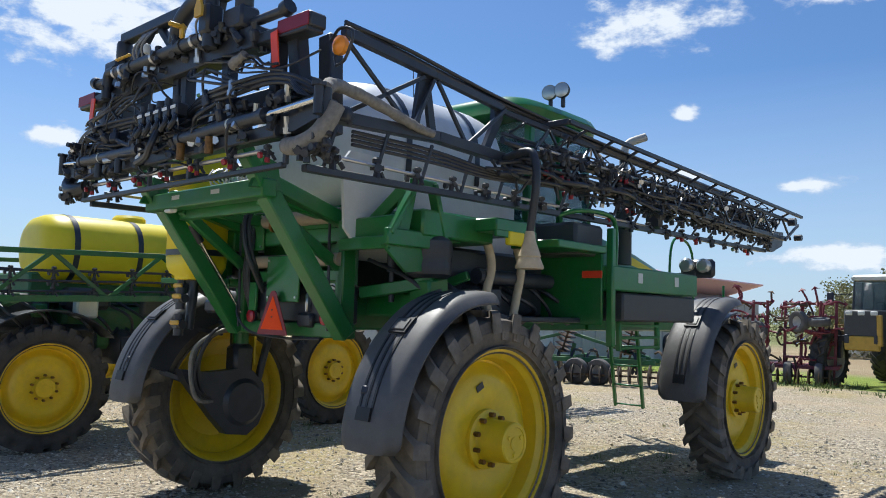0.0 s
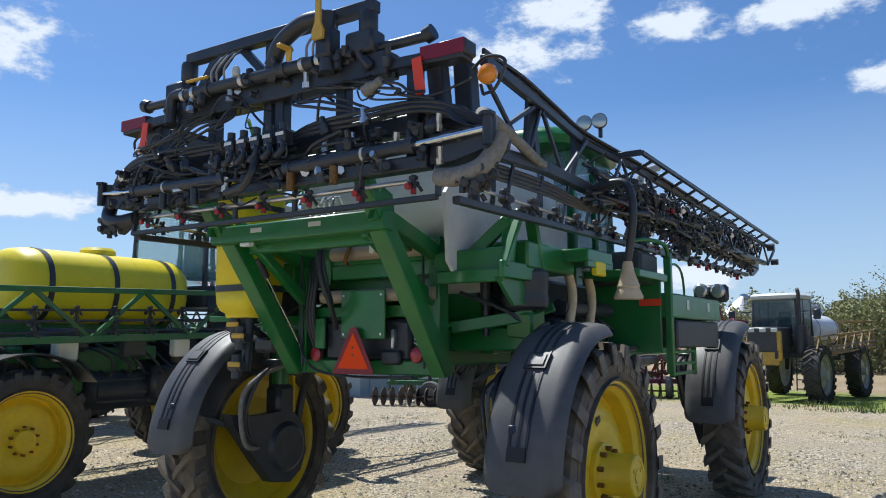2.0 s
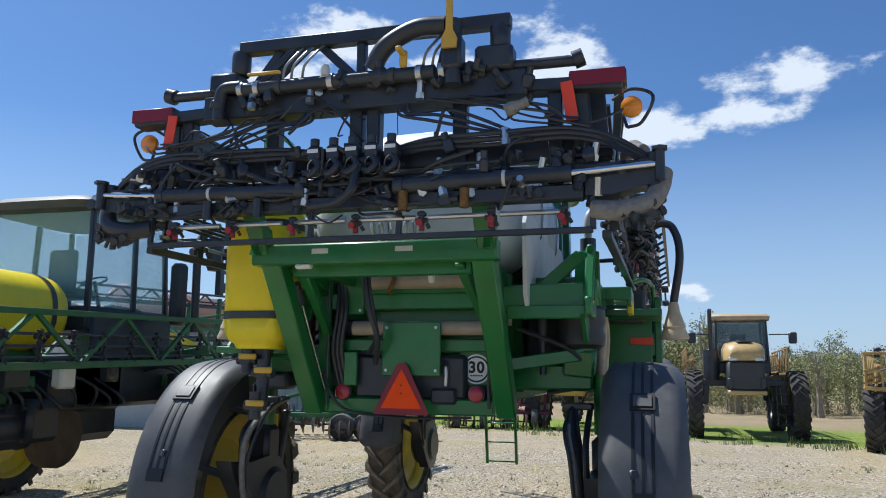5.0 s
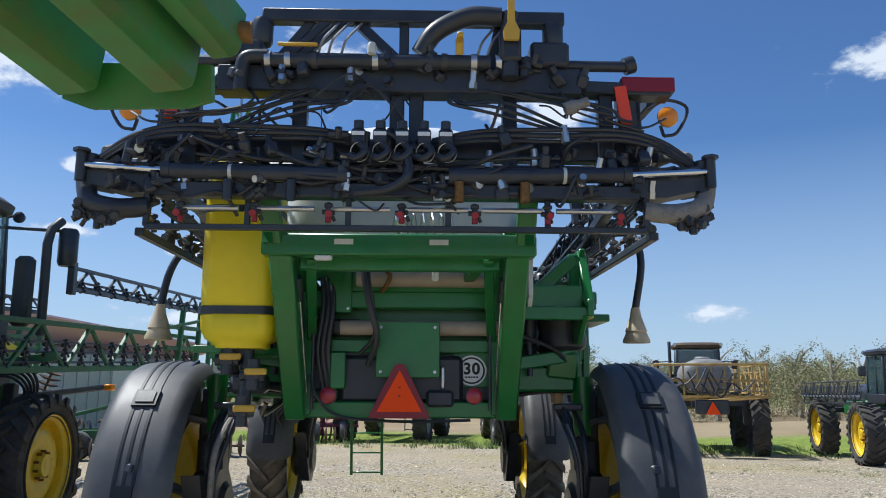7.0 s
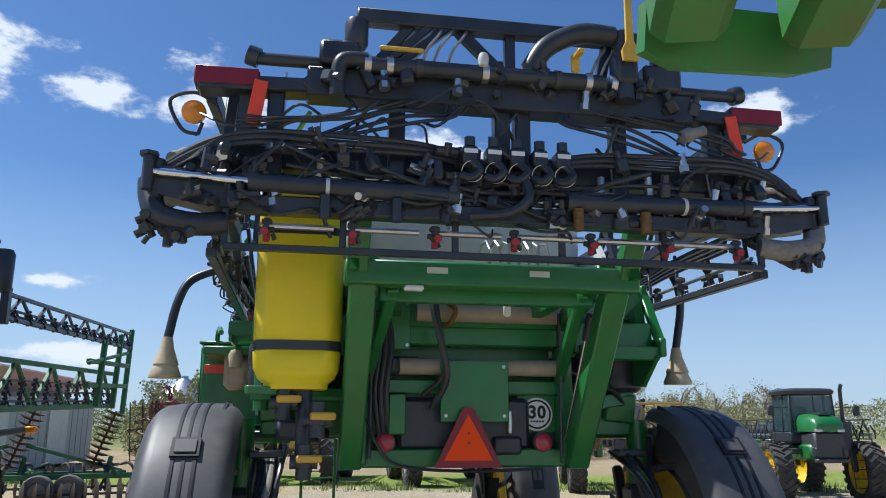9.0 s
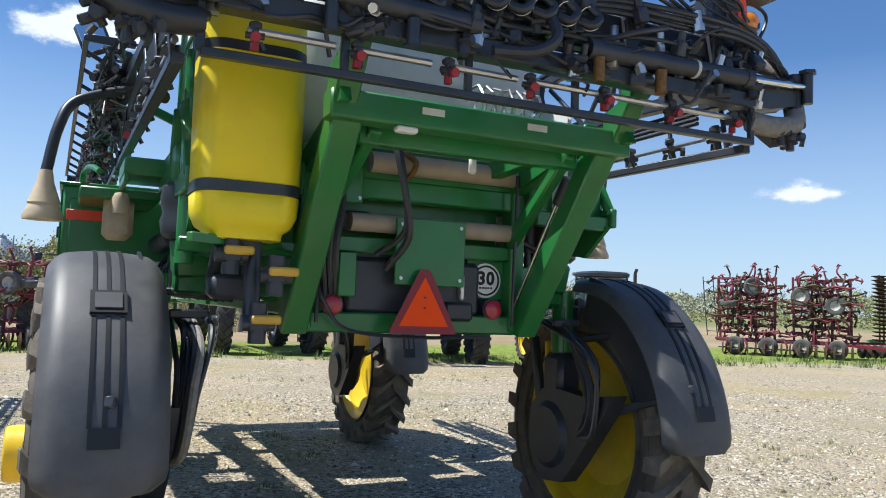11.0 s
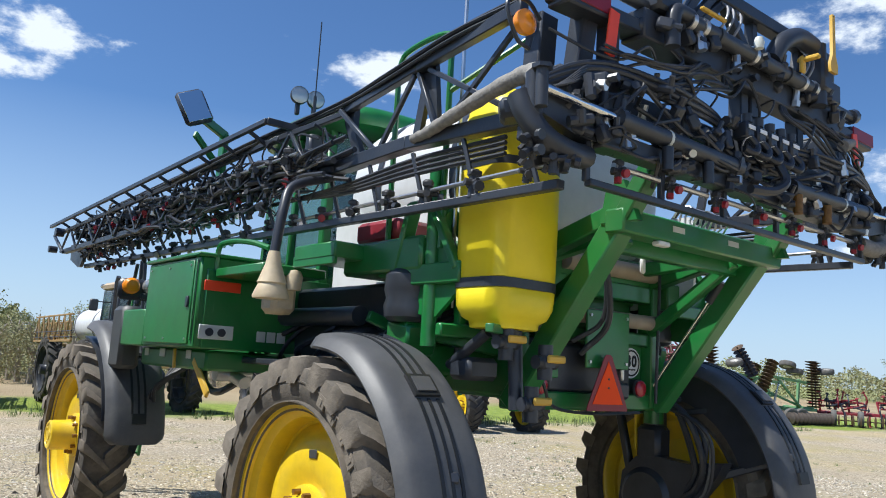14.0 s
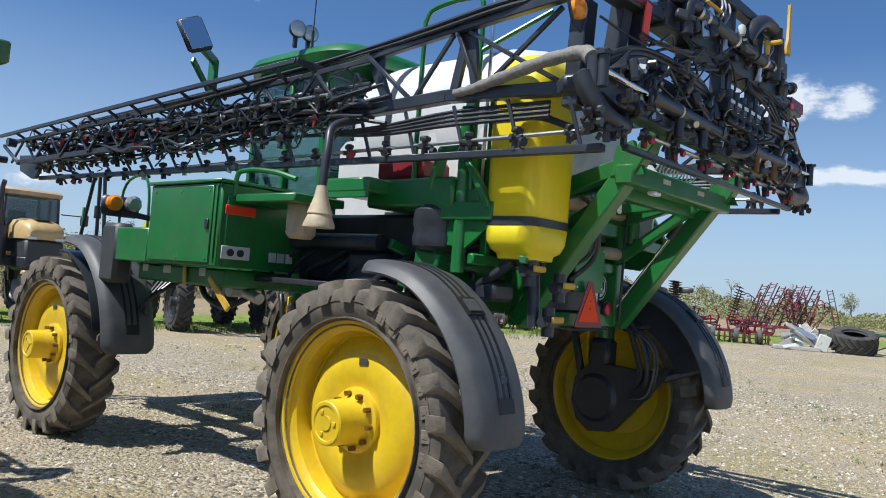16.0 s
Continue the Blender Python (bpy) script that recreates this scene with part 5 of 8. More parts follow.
def yellow_tank(parent):
    """Tall moulded rinse tank at the rear corner."""
    cx, cy = -1.115, -0.765
    rings = []
    for z, hx, hy, r in ((2.085, 0.19, 0.12, 0.08), (2.09, 0.215, 0.15, 0.10), (2.125, 0.22, 0.155, 0.10), (2.15, 0.255, 0.19, 0.11), (2.21, 0.282, 0.215, 0.12), (2.31, 0.288, 0.222, 0.12), (2.315, 0.283, 0.217, 0.12), (2.37, 0.283, 0.217, 0.12), (2.375, 0.288, 0.222, 0.12),
                         (2.9, 0.292, 0.226, 0.12), (3.25, 0.288, 0.222, 0.12), (3.42, 0.26, 0.20, 0.12), (3.50, 0.20, 0.15, 0.10), (3.52, 0.10, 0.08, 0.05)):
        ring = []
        for qx, qy, a0 in ((1, 1, 0), (-1, 1, 90), (-1, -1, 180), (1, -1, 270)):
            for k in range(6):
                a = radians(a0 + 90 * k / 5)
                ring.append((cx + qx * (hx - 0.025 - r) + r * math.cos(a), cy + qy * (hy - r) + r * math.sin(a), z))
        rings.append(ring)
    t = part("rinse_tank", Shape().loft(rings), POLY_YELLOW, parent, "tall yellow moulded rinse tank with a dark strap", 50)

    def band(z, h, name, mat):
        rg = []
        for zz in (z, z + h):
            ring = []
            for qx, qy, a0 in ((1, 1, 0), (-1, 1, 90), (-1, -1, 180), (1, -1, 270)):
                for k in range(6):
                    a = radians(a0 + 90 * k / 5)
                    ring.append((cx + qx * 0.141 + 0.127 * math.cos(a), cy + qy * 0.10 + 0.127 * math.sin(a), zz))
            rg.append(ring)
        part(name, Shape().loft(rg), mat, t)

    t.location.z = 0.03
    band(2.315, 0.055, "strap", BLACK)
    band(3.02, 0.05, "strap", BLACK)
    part("outlet", Shape().lathe([(0, 0), (0.09, 0), (0.10, 0.05), (0.0, 0.05)], 16, (cx, cy, 2.04)), BLACK, t)
    s = Shape().bar((cx - 0.1, -0.48, 2.12), (cx - 0.1, -0.48, 3.3), 0.06, 0.06, 0.01, up=(0, 1, 0)).bar((-1.40, -0.50, 2.1), (-0.72, -0.50, 2.1), 0.06, 0.08, 0.01).bar((-1.40, -0.95, 2.11), (-0.8, -0.6, 2.11), 0.05, 0.05)
    part("tank_bracket", s, GREEN, parent)
    return t


def solution_tank(parent):
    """White main tank, a rounded barrel lying along the machine."""
    rings = []
    for y, k in ((-0.52, 0.50), (-0.50, 0.66), (-0.44, 0.83), (-0.32, 0.94), (-0.10, 1.0), (0.3, 1.0), (0.34, 0.985), (0.40, 0.985), (0.44, 1.0), (1.1, 1.0), (1.30, 0.97), (1.44, 0.88), (1.50, 0.70), (1.52, 0.5)):
        ring = []
        for j in range(40):
            a = 2 * math.pi * j / 40
            ca, sa = math.cos(a), math.sin(a)
            px = 0.96 * k * math.copysign(abs(ca) ** 0.72, ca)
            pz = (0.73 if sa > 0 else 0.58) * k * math.copysign(abs(sa) ** 0.78, sa)
            ring.append((px, y, 3.22 + pz))
        rings.append(ring)
    t = part("solution_tank", Shape().loft(rings), POLY_WHITE, parent, "large white moulded solution tank", 60)
    part("tank_lid", Shape().lathe([(0, 0.09), (0.20, 0.085), (0.23, 0.06), (0.23, 0), (0, 0)], 24, (0, 0.2, 3.93)), POLY_WHITE, t)
    for y in (-0.06, 0.85):
        rg = []
        for yy in (y, y + 0.07):
            ring = []
            for j in range(40):
                a = 2 * math.pi * j / 40
                ca, sa = math.cos(a), math.sin(a)
                ring.append((0.968 * math.copysign(abs(ca) ** 0.72, ca), yy, 3.22 + (0.738 if sa > 0 else 0.588) * math.copysign(abs(sa) ** 0.78, sa)))
            rg.append(ring)
        part("tank_strap", Shape().loft(rg, False), BLACK, t)
    cr = Shape()
    for sg in (-1, 1):
        cr.prism([(-0.70, 0.10), (-0.60, 0.0), (1.5, 0.0), (1.5, 0.66), (1.42, 0.72), (-0.66, 0.72), (-0.74, 0.62)], (sg * 0.93, 0, 2.42), (0, 1, 0), (0, 0, 1), 0.03)
    cr.box((0, 0.75, 2.46), (1.7, 1.5, 0.08), 0.01)
    part("tank_skirt", cr, POLY_WHITE, parent, "white tank skirt panel")
    return t


def cab(parent):
    y0, y1 = 1.80, 3.10
    s = Shape()
    for sg in (-1, 1):
        s.bar((sg * 0.88, y0, 2.2), (sg * 0.84, y0 + 0.08, 3.98), 0.09, 0.09, 0.015, up=(0, 1, 0))
        s.bar((sg * 0.90, y0 + 0.6, 2.2), (sg * 0.88, y0 + 0.56, 3.98), 0.06, 0.06, 0.012, up=(0, 1, 0))
        s.bar((sg * 0.80, y1 + 0.05, 2.2), (sg * 0.80, y1 - 0.1, 3.98), 0.08, 0.08, 0.015, up=(0, 1, 0))
        s.bar((sg * 0.88, y0, 2.62), (sg * 0.82, y1, 2.62), 0.07, 0.10, 0.012)
    s.bar((-0.86, y0, 2.80), (0.86, y0, 2.80), 0.07, 0.12, 0.012)
    s.box((0, (y0 + y1) / 2, 2.36), (1.72, y1 - y0, 0.50), 0.03)
    c = assembly("cab", "pillar", s, GREEN, parent, "green operator cab with tinted glass")
    # roof: low crowned slab with a lip
    rings = []
    for z, k, dy in ((3.92, 0.90, 0), (3.94, 1.0, 0), (4.02, 1.03, 0), (4.09, 0.99, 0), (4.14, 0.88, 0), (4.165, 0.60, 0), (4.17, 0.2, 0)):
        ring = []
        for j in range(36):
            a = 2 * math.pi * j / 36
            ca, sa = math.cos(a), math.sin(a)
            ring.append((1.0 * k * math.copysign(abs(ca) ** 0.42, ca), 2.32 + 0.88 * k * math.copysign(abs(sa) ** 0.42, sa), z))
        rings.append(ring)
    part("roof", Shape().loft(rings), GREEN, c, "rounded green cab roof", 50)
    for sg in (-1, 1):
        part("side_window", Shape().prism([(0, 0), (1.16, 0), (1.09, 1.25), (0.08, 1.25)], (sg * 0.865, y0 + 0.05, 2.68), (0, 1, 0), (0, 0, 1), 0.012), GLASS, c, "tinted side glass")
    part("rear_window", Shape().box((0, y0 + 0.03, 3.38), (1.62, 0.012, 1.08)), GLASS, c)
    part("windscreen", Shape().box((0, y1 - 0.02, 3.25), (1.52, 0.012, 1.30)), GLASS, c)
    part("seat", Shape().box((0, 2.35, 2.95), (0.5, 0.5, 0.16), 0.05).box((0, 2.14, 3.30), (0.48, 0.14, 0.70), 0.05), BLACK, c)
    part("steering_wheel", Shape().lathe([(0.17, -0.012), (0.19, -0.012), (0.19, 0.012), (0.17, 0.012)], 24, (0, 2.8, 3.15), (0, -0.5, 1), close=True).tube([(0, 2.8, 3.15), (0, 3.0, 2.7)], 0.03, 8), BLACK, c)
    # paired work lamps on the roof corners
    for sg in (-1, 1):
        for k in range(2):
            cc = Vector((sg * (1.08 - 0.20 * k), 2.12 + 0.06 * k, 4.26 + 0.02 * k))
            l = part("roof_lamp", Shape().lathe([(0, -0.08), (0.05, -0.075), (0.082, -0.02), (0.086, 0.02), (0.08, 0.03)], 20, cc, (sg * 0.25, -1, 0)), BLACK, c, "round work lamp on the roof corner")
            part("lens", Shape().lathe([(0, 0.035), (0.05, 0.033), (0.08, 0.026), (0.08, 0.015), (0, 0.015)], 20, cc, (sg * 0.25, -1, 0)), CLEAR_LENS, l)
            part("lamp_foot", Shape().box(cc - Vector((0, -0.02, 0.12)), (0.04, 0.04, 0.12), 0.008), BLACK, l)
    part("aerial", Shape().tube([(-0.98, 2.0, 4.1), (-1.0, 1.96, 4.95)], 0.006, 6).tube([(-0.98, 2.0, 4.05), (-0.98, 2.0, 4.25)], 0.015, 6), BLACK, c)
    # lamp cluster and vents at the cab's rear pillar
    part("pillar_lamp", Shape().box((-0.98, 1.95, 3.72), (0.14, 0.1, 0.30), 0.02), BLACK, c)
    # mirror on its arm
    s = Shape().bar((-0.92, 3.3, 3.50), (-1.35, 3.1, 3.62), 0.05, 0.09, 0.01).bar((-1.35, 3.1, 3.58), (-1.35, 3.1, 4.02), 0.06, 0.12, 0.012, up=(0, 1, 0)).bar((-1.33, 3.1, 4.0), (-1.82, 2.76, 4.08), 0.05, 0.09, 0.01).bar((-1.35, 3.1, 3.65), (-1.75, 2.82, 3.88), 0.04, 0.07, 0.01)
    ma = part("mirror_arm", s, GREEN, c, "green mirror arm")
    mm = pose(-1.84, 2.66, 4.07, -12, -24, -8)
    sh = Shape().box((0, 0, 0), (0.26, 0.07, 0.34), 0.05)
    part("mirror_shell", sh.shift(mm), BLACK, ma)
    part("mirror_glass", Shape().box((0, -0.037, 0), (0.21, 0.006, 0.29), 0.003).shift(mm), MIRROR, ma)
    s = Shape().bar((0.92, 3.3, 3.3), (1.55, 3.2, 3.3), 0.04, 0.05, 0.01)
    ma = part("mirror_arm", s, BLACK, c)
    part("mirror_shell", Shape().box((1.62, 3.15, 3.05), (0.20, 0.08, 0.40), 0.04), BLACK, ma)
    return c


def hood(parent):
    rings = []
    for y, hw, top in ((3.45, 0.62, 2.98), (3.9, 0.62, 2.94), (4.8, 0.58, 2.80), (5.6, 0.52, 2.62), (6.05, 0.46, 2.46), (6.22, 0.40, 2.32)):
        ring = []
        bot = 1.72
        for a, b in ((-1, 0), (-1, 0.75), (-0.86, 0.93), (-0.6, 1.0), (0, 1.03), (0.6, 1.0), (0.86, 0.93), (1, 0.75), (1, 0)):
            ring.append((hw * a, y, bot + (top - bot) * b))
        rings.append(ring)
    h = part("engine_hood", Shape().loft(rings), GREEN, parent, "green sloping engine hood with yellow stripe", 40)
    for sg in (-1, 1):
        st = Shape()
        st.prism([(0, 0.0), (1.9, -0.34), (1.9, -0.24), (0, 0.14)], (sg * 0.60, 3.95, 2.66), Vector((-0.045 * sg, 1, 0)), (0, 0, 1), 0.03)
        part("stripe", st, YELLOW_STRIPE, h, "yellow hood stripe")
        for k in range(4):
            part("number_bar", Shape().box((sg * 0.615, 4.55 + 0.07 * k, 2.38), (0.02, 0.045, 0.09)), YELLOW_STRIPE, h)
        part("side_grille", Shape().prism([(0, 0), (1.5, 0), (1.4, 0.34), (0.05, 0.42)], (sg * 0.585, 4.2, 1.80), Vector((-0.04 * sg, 1, 0)), (0, 0, 1), 0.03), DARK_PANEL, h)
    part("front_grille", Shape().box((0, 6.23, 2.02), (0.74, 0.05, 0.5), 0.02), DARK_PANEL, h)
    e = Shape().tube(curve_points([(1.02, 3.55, 2.5), (1.02, 3.55, 3.3), (1.02, 3.55, 3.62)], 4), 0.10, 14)
    ex = part("exhaust", e, DARK_PANEL, parent, "dark exhaust stack with a bent outlet")
    part("outlet_pipe", Shape().tube(curve_points([(1.02, 3.55, 3.6), (1.02, 3.55, 3.82), (1.05, 3.6, 3.96), (1.2, 3.75, 4.05)], 6), 0.05, 12), RIM_PALE, ex)
    # front platform, lamps and ladder
    fp = part("front_platform", Shape().box((0, 6.55, 1.72), (1.9, 0.6, 0.06), 0.01).bar((-0.9, 6.8, 1.75), (-0.9, 6.8, 2.6), 0.03, 0.03, 0.005, up=(0, 1, 0)).bar((0.9, 6.8, 1.75), (0.9, 6.8, 2.4), 0.03, 0.03, 0.005, up=(0, 1, 0)), GREEN, parent)
    for sg in (-1, 1):
        s = Shape().bar((sg * 0.5, 4.0, 2.30), (sg * 1.66, 4.12, 2.42), 0.05, 0.06, 0.01).box((sg * 1.67, 4.16, 2.48), (0.42, 0.08, 0.22), 0.04)
        lb = part("lamp_bracket", s, BLACK, parent, "black bracket with road lamps")
        part("head_lamp", Shape().lathe([(0, 0.03), (0.06, 0.025), (0.085, 0), (0.085, -0.06), (0, -0.07)], 20, (sg * 1.57, 4.05, 2.52), (0, -1, 0)), CLEAR_LENS, lb)
        part("amber_flasher", Shape().lathe([(0, 0.04), (0.06, 0.03), (0.085, 0), (0.085, -0.05), (0, -0.06)], 20, (sg * 1.77, 4.07, 2.51), (0, -1, 0)), AMBER if sg < 0 else CLEAR_LENS, lb, "round amber flasher" if sg < 0 else "round clear flasher")
        part("hand_rail", Shape().tube(curve_points([(sg * 0.9, 5.0, 2.0), (sg * 0.9, 5.05, 2.8), (sg * 0.9, 5.3, 2.98), (sg * 0.9, 5.7, 2.8), (sg * 0.9, 5.75, 2.0)], 5), 0.018, 8), GREEN, parent)
    for a, b in (((-1.1, 6.11, 2.95), (-1.1, 6.43, 2.0)), ((-1.1, 5.95, 2.98), (-1.1, 5.90, 2.0)), ((-1.1, 5.82, 2.95), (-1.1, 5.68, 2.0))):
        part("hand_rail", Shape().tube([b, a], 0.024, 8), BLACK, parent, "black front rail")
    part("front_step", Shape().box((-1.1, 6.05, 1.97), (0.4, 0.9, 0.06), 0.01), BLACK, parent)
    part("rail_joint", Shape().tube([(-1.1, 5.93, 2.42), (-1.1, 5.93, 2.58)], 0.045, 10), BLACK, parent)
    ld = Shape()
    for x in (-1.02, -0.52):
        ld.bar((x, 6.78, 1.72), (x, 7.02, 0.42), 0.045, 0.06, 0.006, up=(0, 1, 0))
    l = part("front_ladder", ld, GREEN, parent, "green steel access ladder")
    for k in range(4):
        t = 0.02 + 0.32 * k
        part("rung", Shape().bar((-1.02, 7.02 - t * 0.19, 0.44 + t), (-0.52, 7.02 - t * 0.19, 0.44 + t), 0.05, 0.025, 0.005), GREEN, l)
    return h


def side_bodies(parent):
    """Storage boxes, platforms and steps along both sides."""
    # near side cabinet (machine's left)
    s = Shape().box((-1.55, 2.33, 2.27), (0.70, 1.18, 0.72), 0.015).box((-1.55, 3.22, 2.07), (0.70, 0.62, 0.33), 0.015)
    b = assembly("side_cabinet", "cabinet_box", s, GREEN, parent, "green sheet-metal side cabinet")
    b.location.x = -0.085
    part("cabinet_door", Shape().box((-1.907, 2.36, 2.27), (0.015, 1.02, 0.66), 0.006), GREEN, b)
    part("lid_lip", Shape().box((-1.56, 2.33, 2.64), (0.74, 1.22, 0.03), 0.008), GREEN, b)
    part("rear_panel", Shape().box((-1.3, 1.735, 2.22), (1.1, 0.03, 0.62), 0.008), GREEN, b)
    part("red_reflector", Shape().box((-1.72, 1.712, 2.40), (0.30, 0.012, 0.08), 0.003), RED_TAPE, b, "red rear reflector")
    part("control_plate", Shape().box((-1.74, 1.712, 2.04), (0.28, 0.012, 0.11), 0.003), LABEL, b)
    for x in (-1.80, -1.70):
        part("socket", Shape().tube([(x, 1.705, 2.04), (x, 1.69, 2.04)], 0.032, 12), BLACK, b)
    for k in range(3):
        part("decal", Shape().box((-1.36 + 0.09 * k, 1.712, 2.03), (0.075, 0.01, 0.085), 0.002), LABEL, b)
    part("hinge_strip", Shape().bar((-1.912, 1.80, 1.97), (-1.912, 1.80, 2.60), 0.008, 0.03, 0.002, up=(0, 1, 0)), GREEN, b)
    for y in (1.90, 2.36, 2.80):
        for z in (1.98, 2.56):
            part("bolt", Shape().tube([(-1.912, y, z), (-1.922, y, z)], 0.010, 6), STEEL, b)
    part("door_latch", Shape().box((-1.922, 1.90, 2.27), (0.02, 0.05, 0.09), 0.006), BLACK, b)
    part("front_bin", Shape().box((-1.80, 3.70, 1.98), (0.20, 0.34, 0.60), 0.04), DARK_PANEL, b, "dark plastic bin")
    g = Shape().tube(curve_points([(-1.86, 1.74, 2.2), (-1.86, 1.74, 2.66), (-1.84, 1.62, 2.74), (-1.80, 1.3, 2.72), (-1.76, 1.05, 2.66)], 5), 0.022, 8)
    part("hand_rail", g, GREEN, parent)
    # long platform with the tool shelf
    for sg in (-1, 1):
        pf = Shape().box((sg * 1.62, 1.30, 2.50), (0.52, 0.80, 0.07), 0.01)
        part("platform", pf, GREEN, parent, "green side platform")
        part("shelf", Shape().box((sg * 1.34, 0.62, 2.62), (0.60, 0.56, 0.11), 0.012), GREEN, parent)
        part("trough", Shape().box((sg * 1.16, 0.15, 2.58), (0.50, 0.9, 0.22), 0.02), GREEN, parent)
        part("shelf_edge", Shape().bar((sg * 1.62, 0.35, 2.56), (sg * 1.62, 0.92, 2.56), 0.03, 0.08, 0.006), GREEN, parent)
        # black clutter added so the space below the platform looks shadowed
        part("filler_block", Shape().box((sg * 0.95, 1.0, 2.15), (0.36, 1.5, 0.60), 0.03), BLACK, parent)
        part("filler_case", Shape().box((sg * 1.10, 0.7, 1.98), (0.4, 0.4, 0.3), 0.04), BLACK, parent)
        part("filler_tube", Shape().tube([(sg * 1.3, 0.5, 2.2), (sg * 1.3, 1.6, 2.2)], 0.07, 12), BLACK, parent)
        for k in range(9):
            y = -0.3 + 0.27 * k
            part("hydraulic_hose", Shape().tube(curve_points([(sg * 0.8, y, 2.3), (sg * 1.22, y + 0.1, 2.12 - 0.03 * (k % 3)), (sg * 1.28, y + 0.35, 1.88 + 0.05 * (k % 2)), (sg * 0.95, y + 0.6, 1.8)], 5), 0.017 + 0.004 * (k % 3), 7), HOSE, parent)
        part("floor_pan", Shape().box((sg * 1.1, 1.1, 1.84), (0.9, 1.6, 0.05), 0.01), BLACK, parent)
        r = Shape()
        for yy in (0.15, -0.42):
            r.tube(curve_points([(sg * 1.35, yy, 2.6), (sg * 1.35, yy, 3.5), (sg * 1.35, yy, 3.92)], 3), 0.02, 8)
        if sg < 0:
            r.tube(curve_points([(-1.35, 0.15, 3.9), (-1.35, 0.08, 3.99), (-1.35, -0.15, 4.02), (-1.35, -0.38, 4.0), (-1.35, -0.42, 3.9)], 5), 0.02, 8)
            r.tube([(-1.35, 0.15, 3.3), (-1.35, -0.42, 3.3)], 0.018, 8).tube([(-1.35, -0.42, 3.6), (-1.10, -0.85, 3.9)], 0.018, 8)
            part("hand_rail", r, GREEN, parent, "green tube hand rail")
    part("sight_tube", Shape().tube([(-1.28, -0.46, 2.3), (-1.28, -0.46, 4.35)], 0.013, 8), STEEL, parent)
    part("red_case", Shape().box((-1.15, 0.35, 2.78), (0.35, 0.5, 0.16), 0.03), RED_IMPL, parent, "red plastic case")
    part("reservoir", Shape().box((-1.62, 1.12, 2.36), (0.20, 0.22, 0.34), 0.04).lathe([(0, 0), (0.05, 0), (0.06, 0.1), (0.04, 0.14), (0, 0.15)], 14, (-1.62, 0.90, 2.36)), CREAM, parent, "cream plastic reservoir")
    # tool arm under the cabinet
    part("loading_valve", Shape().tube([(-1.7, 1.95, 1.72), (-1.4, 1.95, 1.72)], 0.06, 14).tube([(-1.55, 2.1, 1.74), (-1.55, 1.7, 1.66)], 0.05, 12), STEEL, parent)
    part("valve_lever", Shape().bar((-1.84, 2.05, 1.82), (-1.84, 1.72, 1.56), 0.03, 0.07, 0.01), HANDLE_Y, parent, "yellow lever under the cabinet")
    for k in range(6):
        pts = [(-1.30, 3.3 + 0.1 * k, 1.78), (-1.62, 3.45 + 0.08 * k, 1.55 - 0.05 * k), (-1.55, 3.7 + 0.06 * k, 1.35), (-1.45, 4.3, 1.45 + 0.04 * k)]
        part("hydraulic_hose", Shape().tube(curve_points(pts, 6), 0.018, 7), HOSE, parent)
    part("loading_hose", Shape().tube(curve_points([(-1.45, 1.9, 1.70), (-1.55, 2.2, 1.56), (-1.5, 2.6, 1.62), (-1.4, 2.9, 1.74)], 6), 0.03, 8), HOSE, parent)
    for y, w in ((2.15, 0.10), (2.75, 0.13), (3.15, 0.10)):
        part("decal", Shape().box((-1.853, y, 1.86), (0.006, w, 0.07), 0.002), LABEL, parent)
    part("valve_lever", Shape().bar((-1.87, 2.42, 1.90), (-1.87, 2.40, 1.74), 0.02, 0.04, 0.006, up=(0, 1, 0)), HANDLE_Y, parent)
    part("under_tray", Shape().box((-1.50, 2.55, 1.82), (0.7, 1.5, 0.16), 0.02), GREEN, parent)
    # far side: fuel box, steps and pale suction hoses
    s = Shape().box((1.45, 2.95, 2.25), (0.70, 1.85, 0.24), 0.015).bar((1.76, 2.05, 1.60), (1.76, 2.05, 2.72), 0.07, 0.07, 0.01, up=(0, 1, 0)).box((1.30, 2.0, 2.15), (0.8, 0.04, 0.70), 0.008)
    b = assembly("side_cabinet", "cabinet_panel", s, GREEN, parent, "green fuel cabinet with dark panels")
    b.location.x, b.location.y = 0.08, -0.2
    part("lower_panel", Shape().box((1.47, 3.05, 1.98), (0.62, 1.6, 0.28), 0.02), DARK_PANEL, b)
    part("battery_case", Shape().box((1.35, 1.85, 2.60), (0.6, 0.5, 0.30), 0.03), DARK_PANEL, b)
    part("red_reflector", Shape().box((1.60, 1.972, 2.28), (0.22, 0.012, 0.07), 0.003), RED_TAPE, b)
    for y in (2.55, 3.35):
        part("decal", Shape().box((1.803, y, 2.27), (0.006, 0.09, 0.10), 0.002), LABEL, b)
    st = Shape()
    for y in (2.15, 2.95):
        st.bar((1.76, y, 1.55), (1.76, y, 1.85), 0.05, 0.05, 0.01, up=(0, 1, 0))
    for z in (1.58, 1.68, 1.80):
        st.bar((1.76, 2.15, z), (1.76, 2.95, z), 0.05, 0.03, 0.006)
    part("step_frame", st, GREEN, parent)
    part("hand_rail", Shape().tube(curve_points([(1.80, 2.0, 2.3), (1.80, 2.0, 2.75), (1.78, 1.85, 2.86), (1.70, 1.5, 2.86), (1.6, 1.3, 2.8)], 5), 0.022, 8), GREEN, parent)
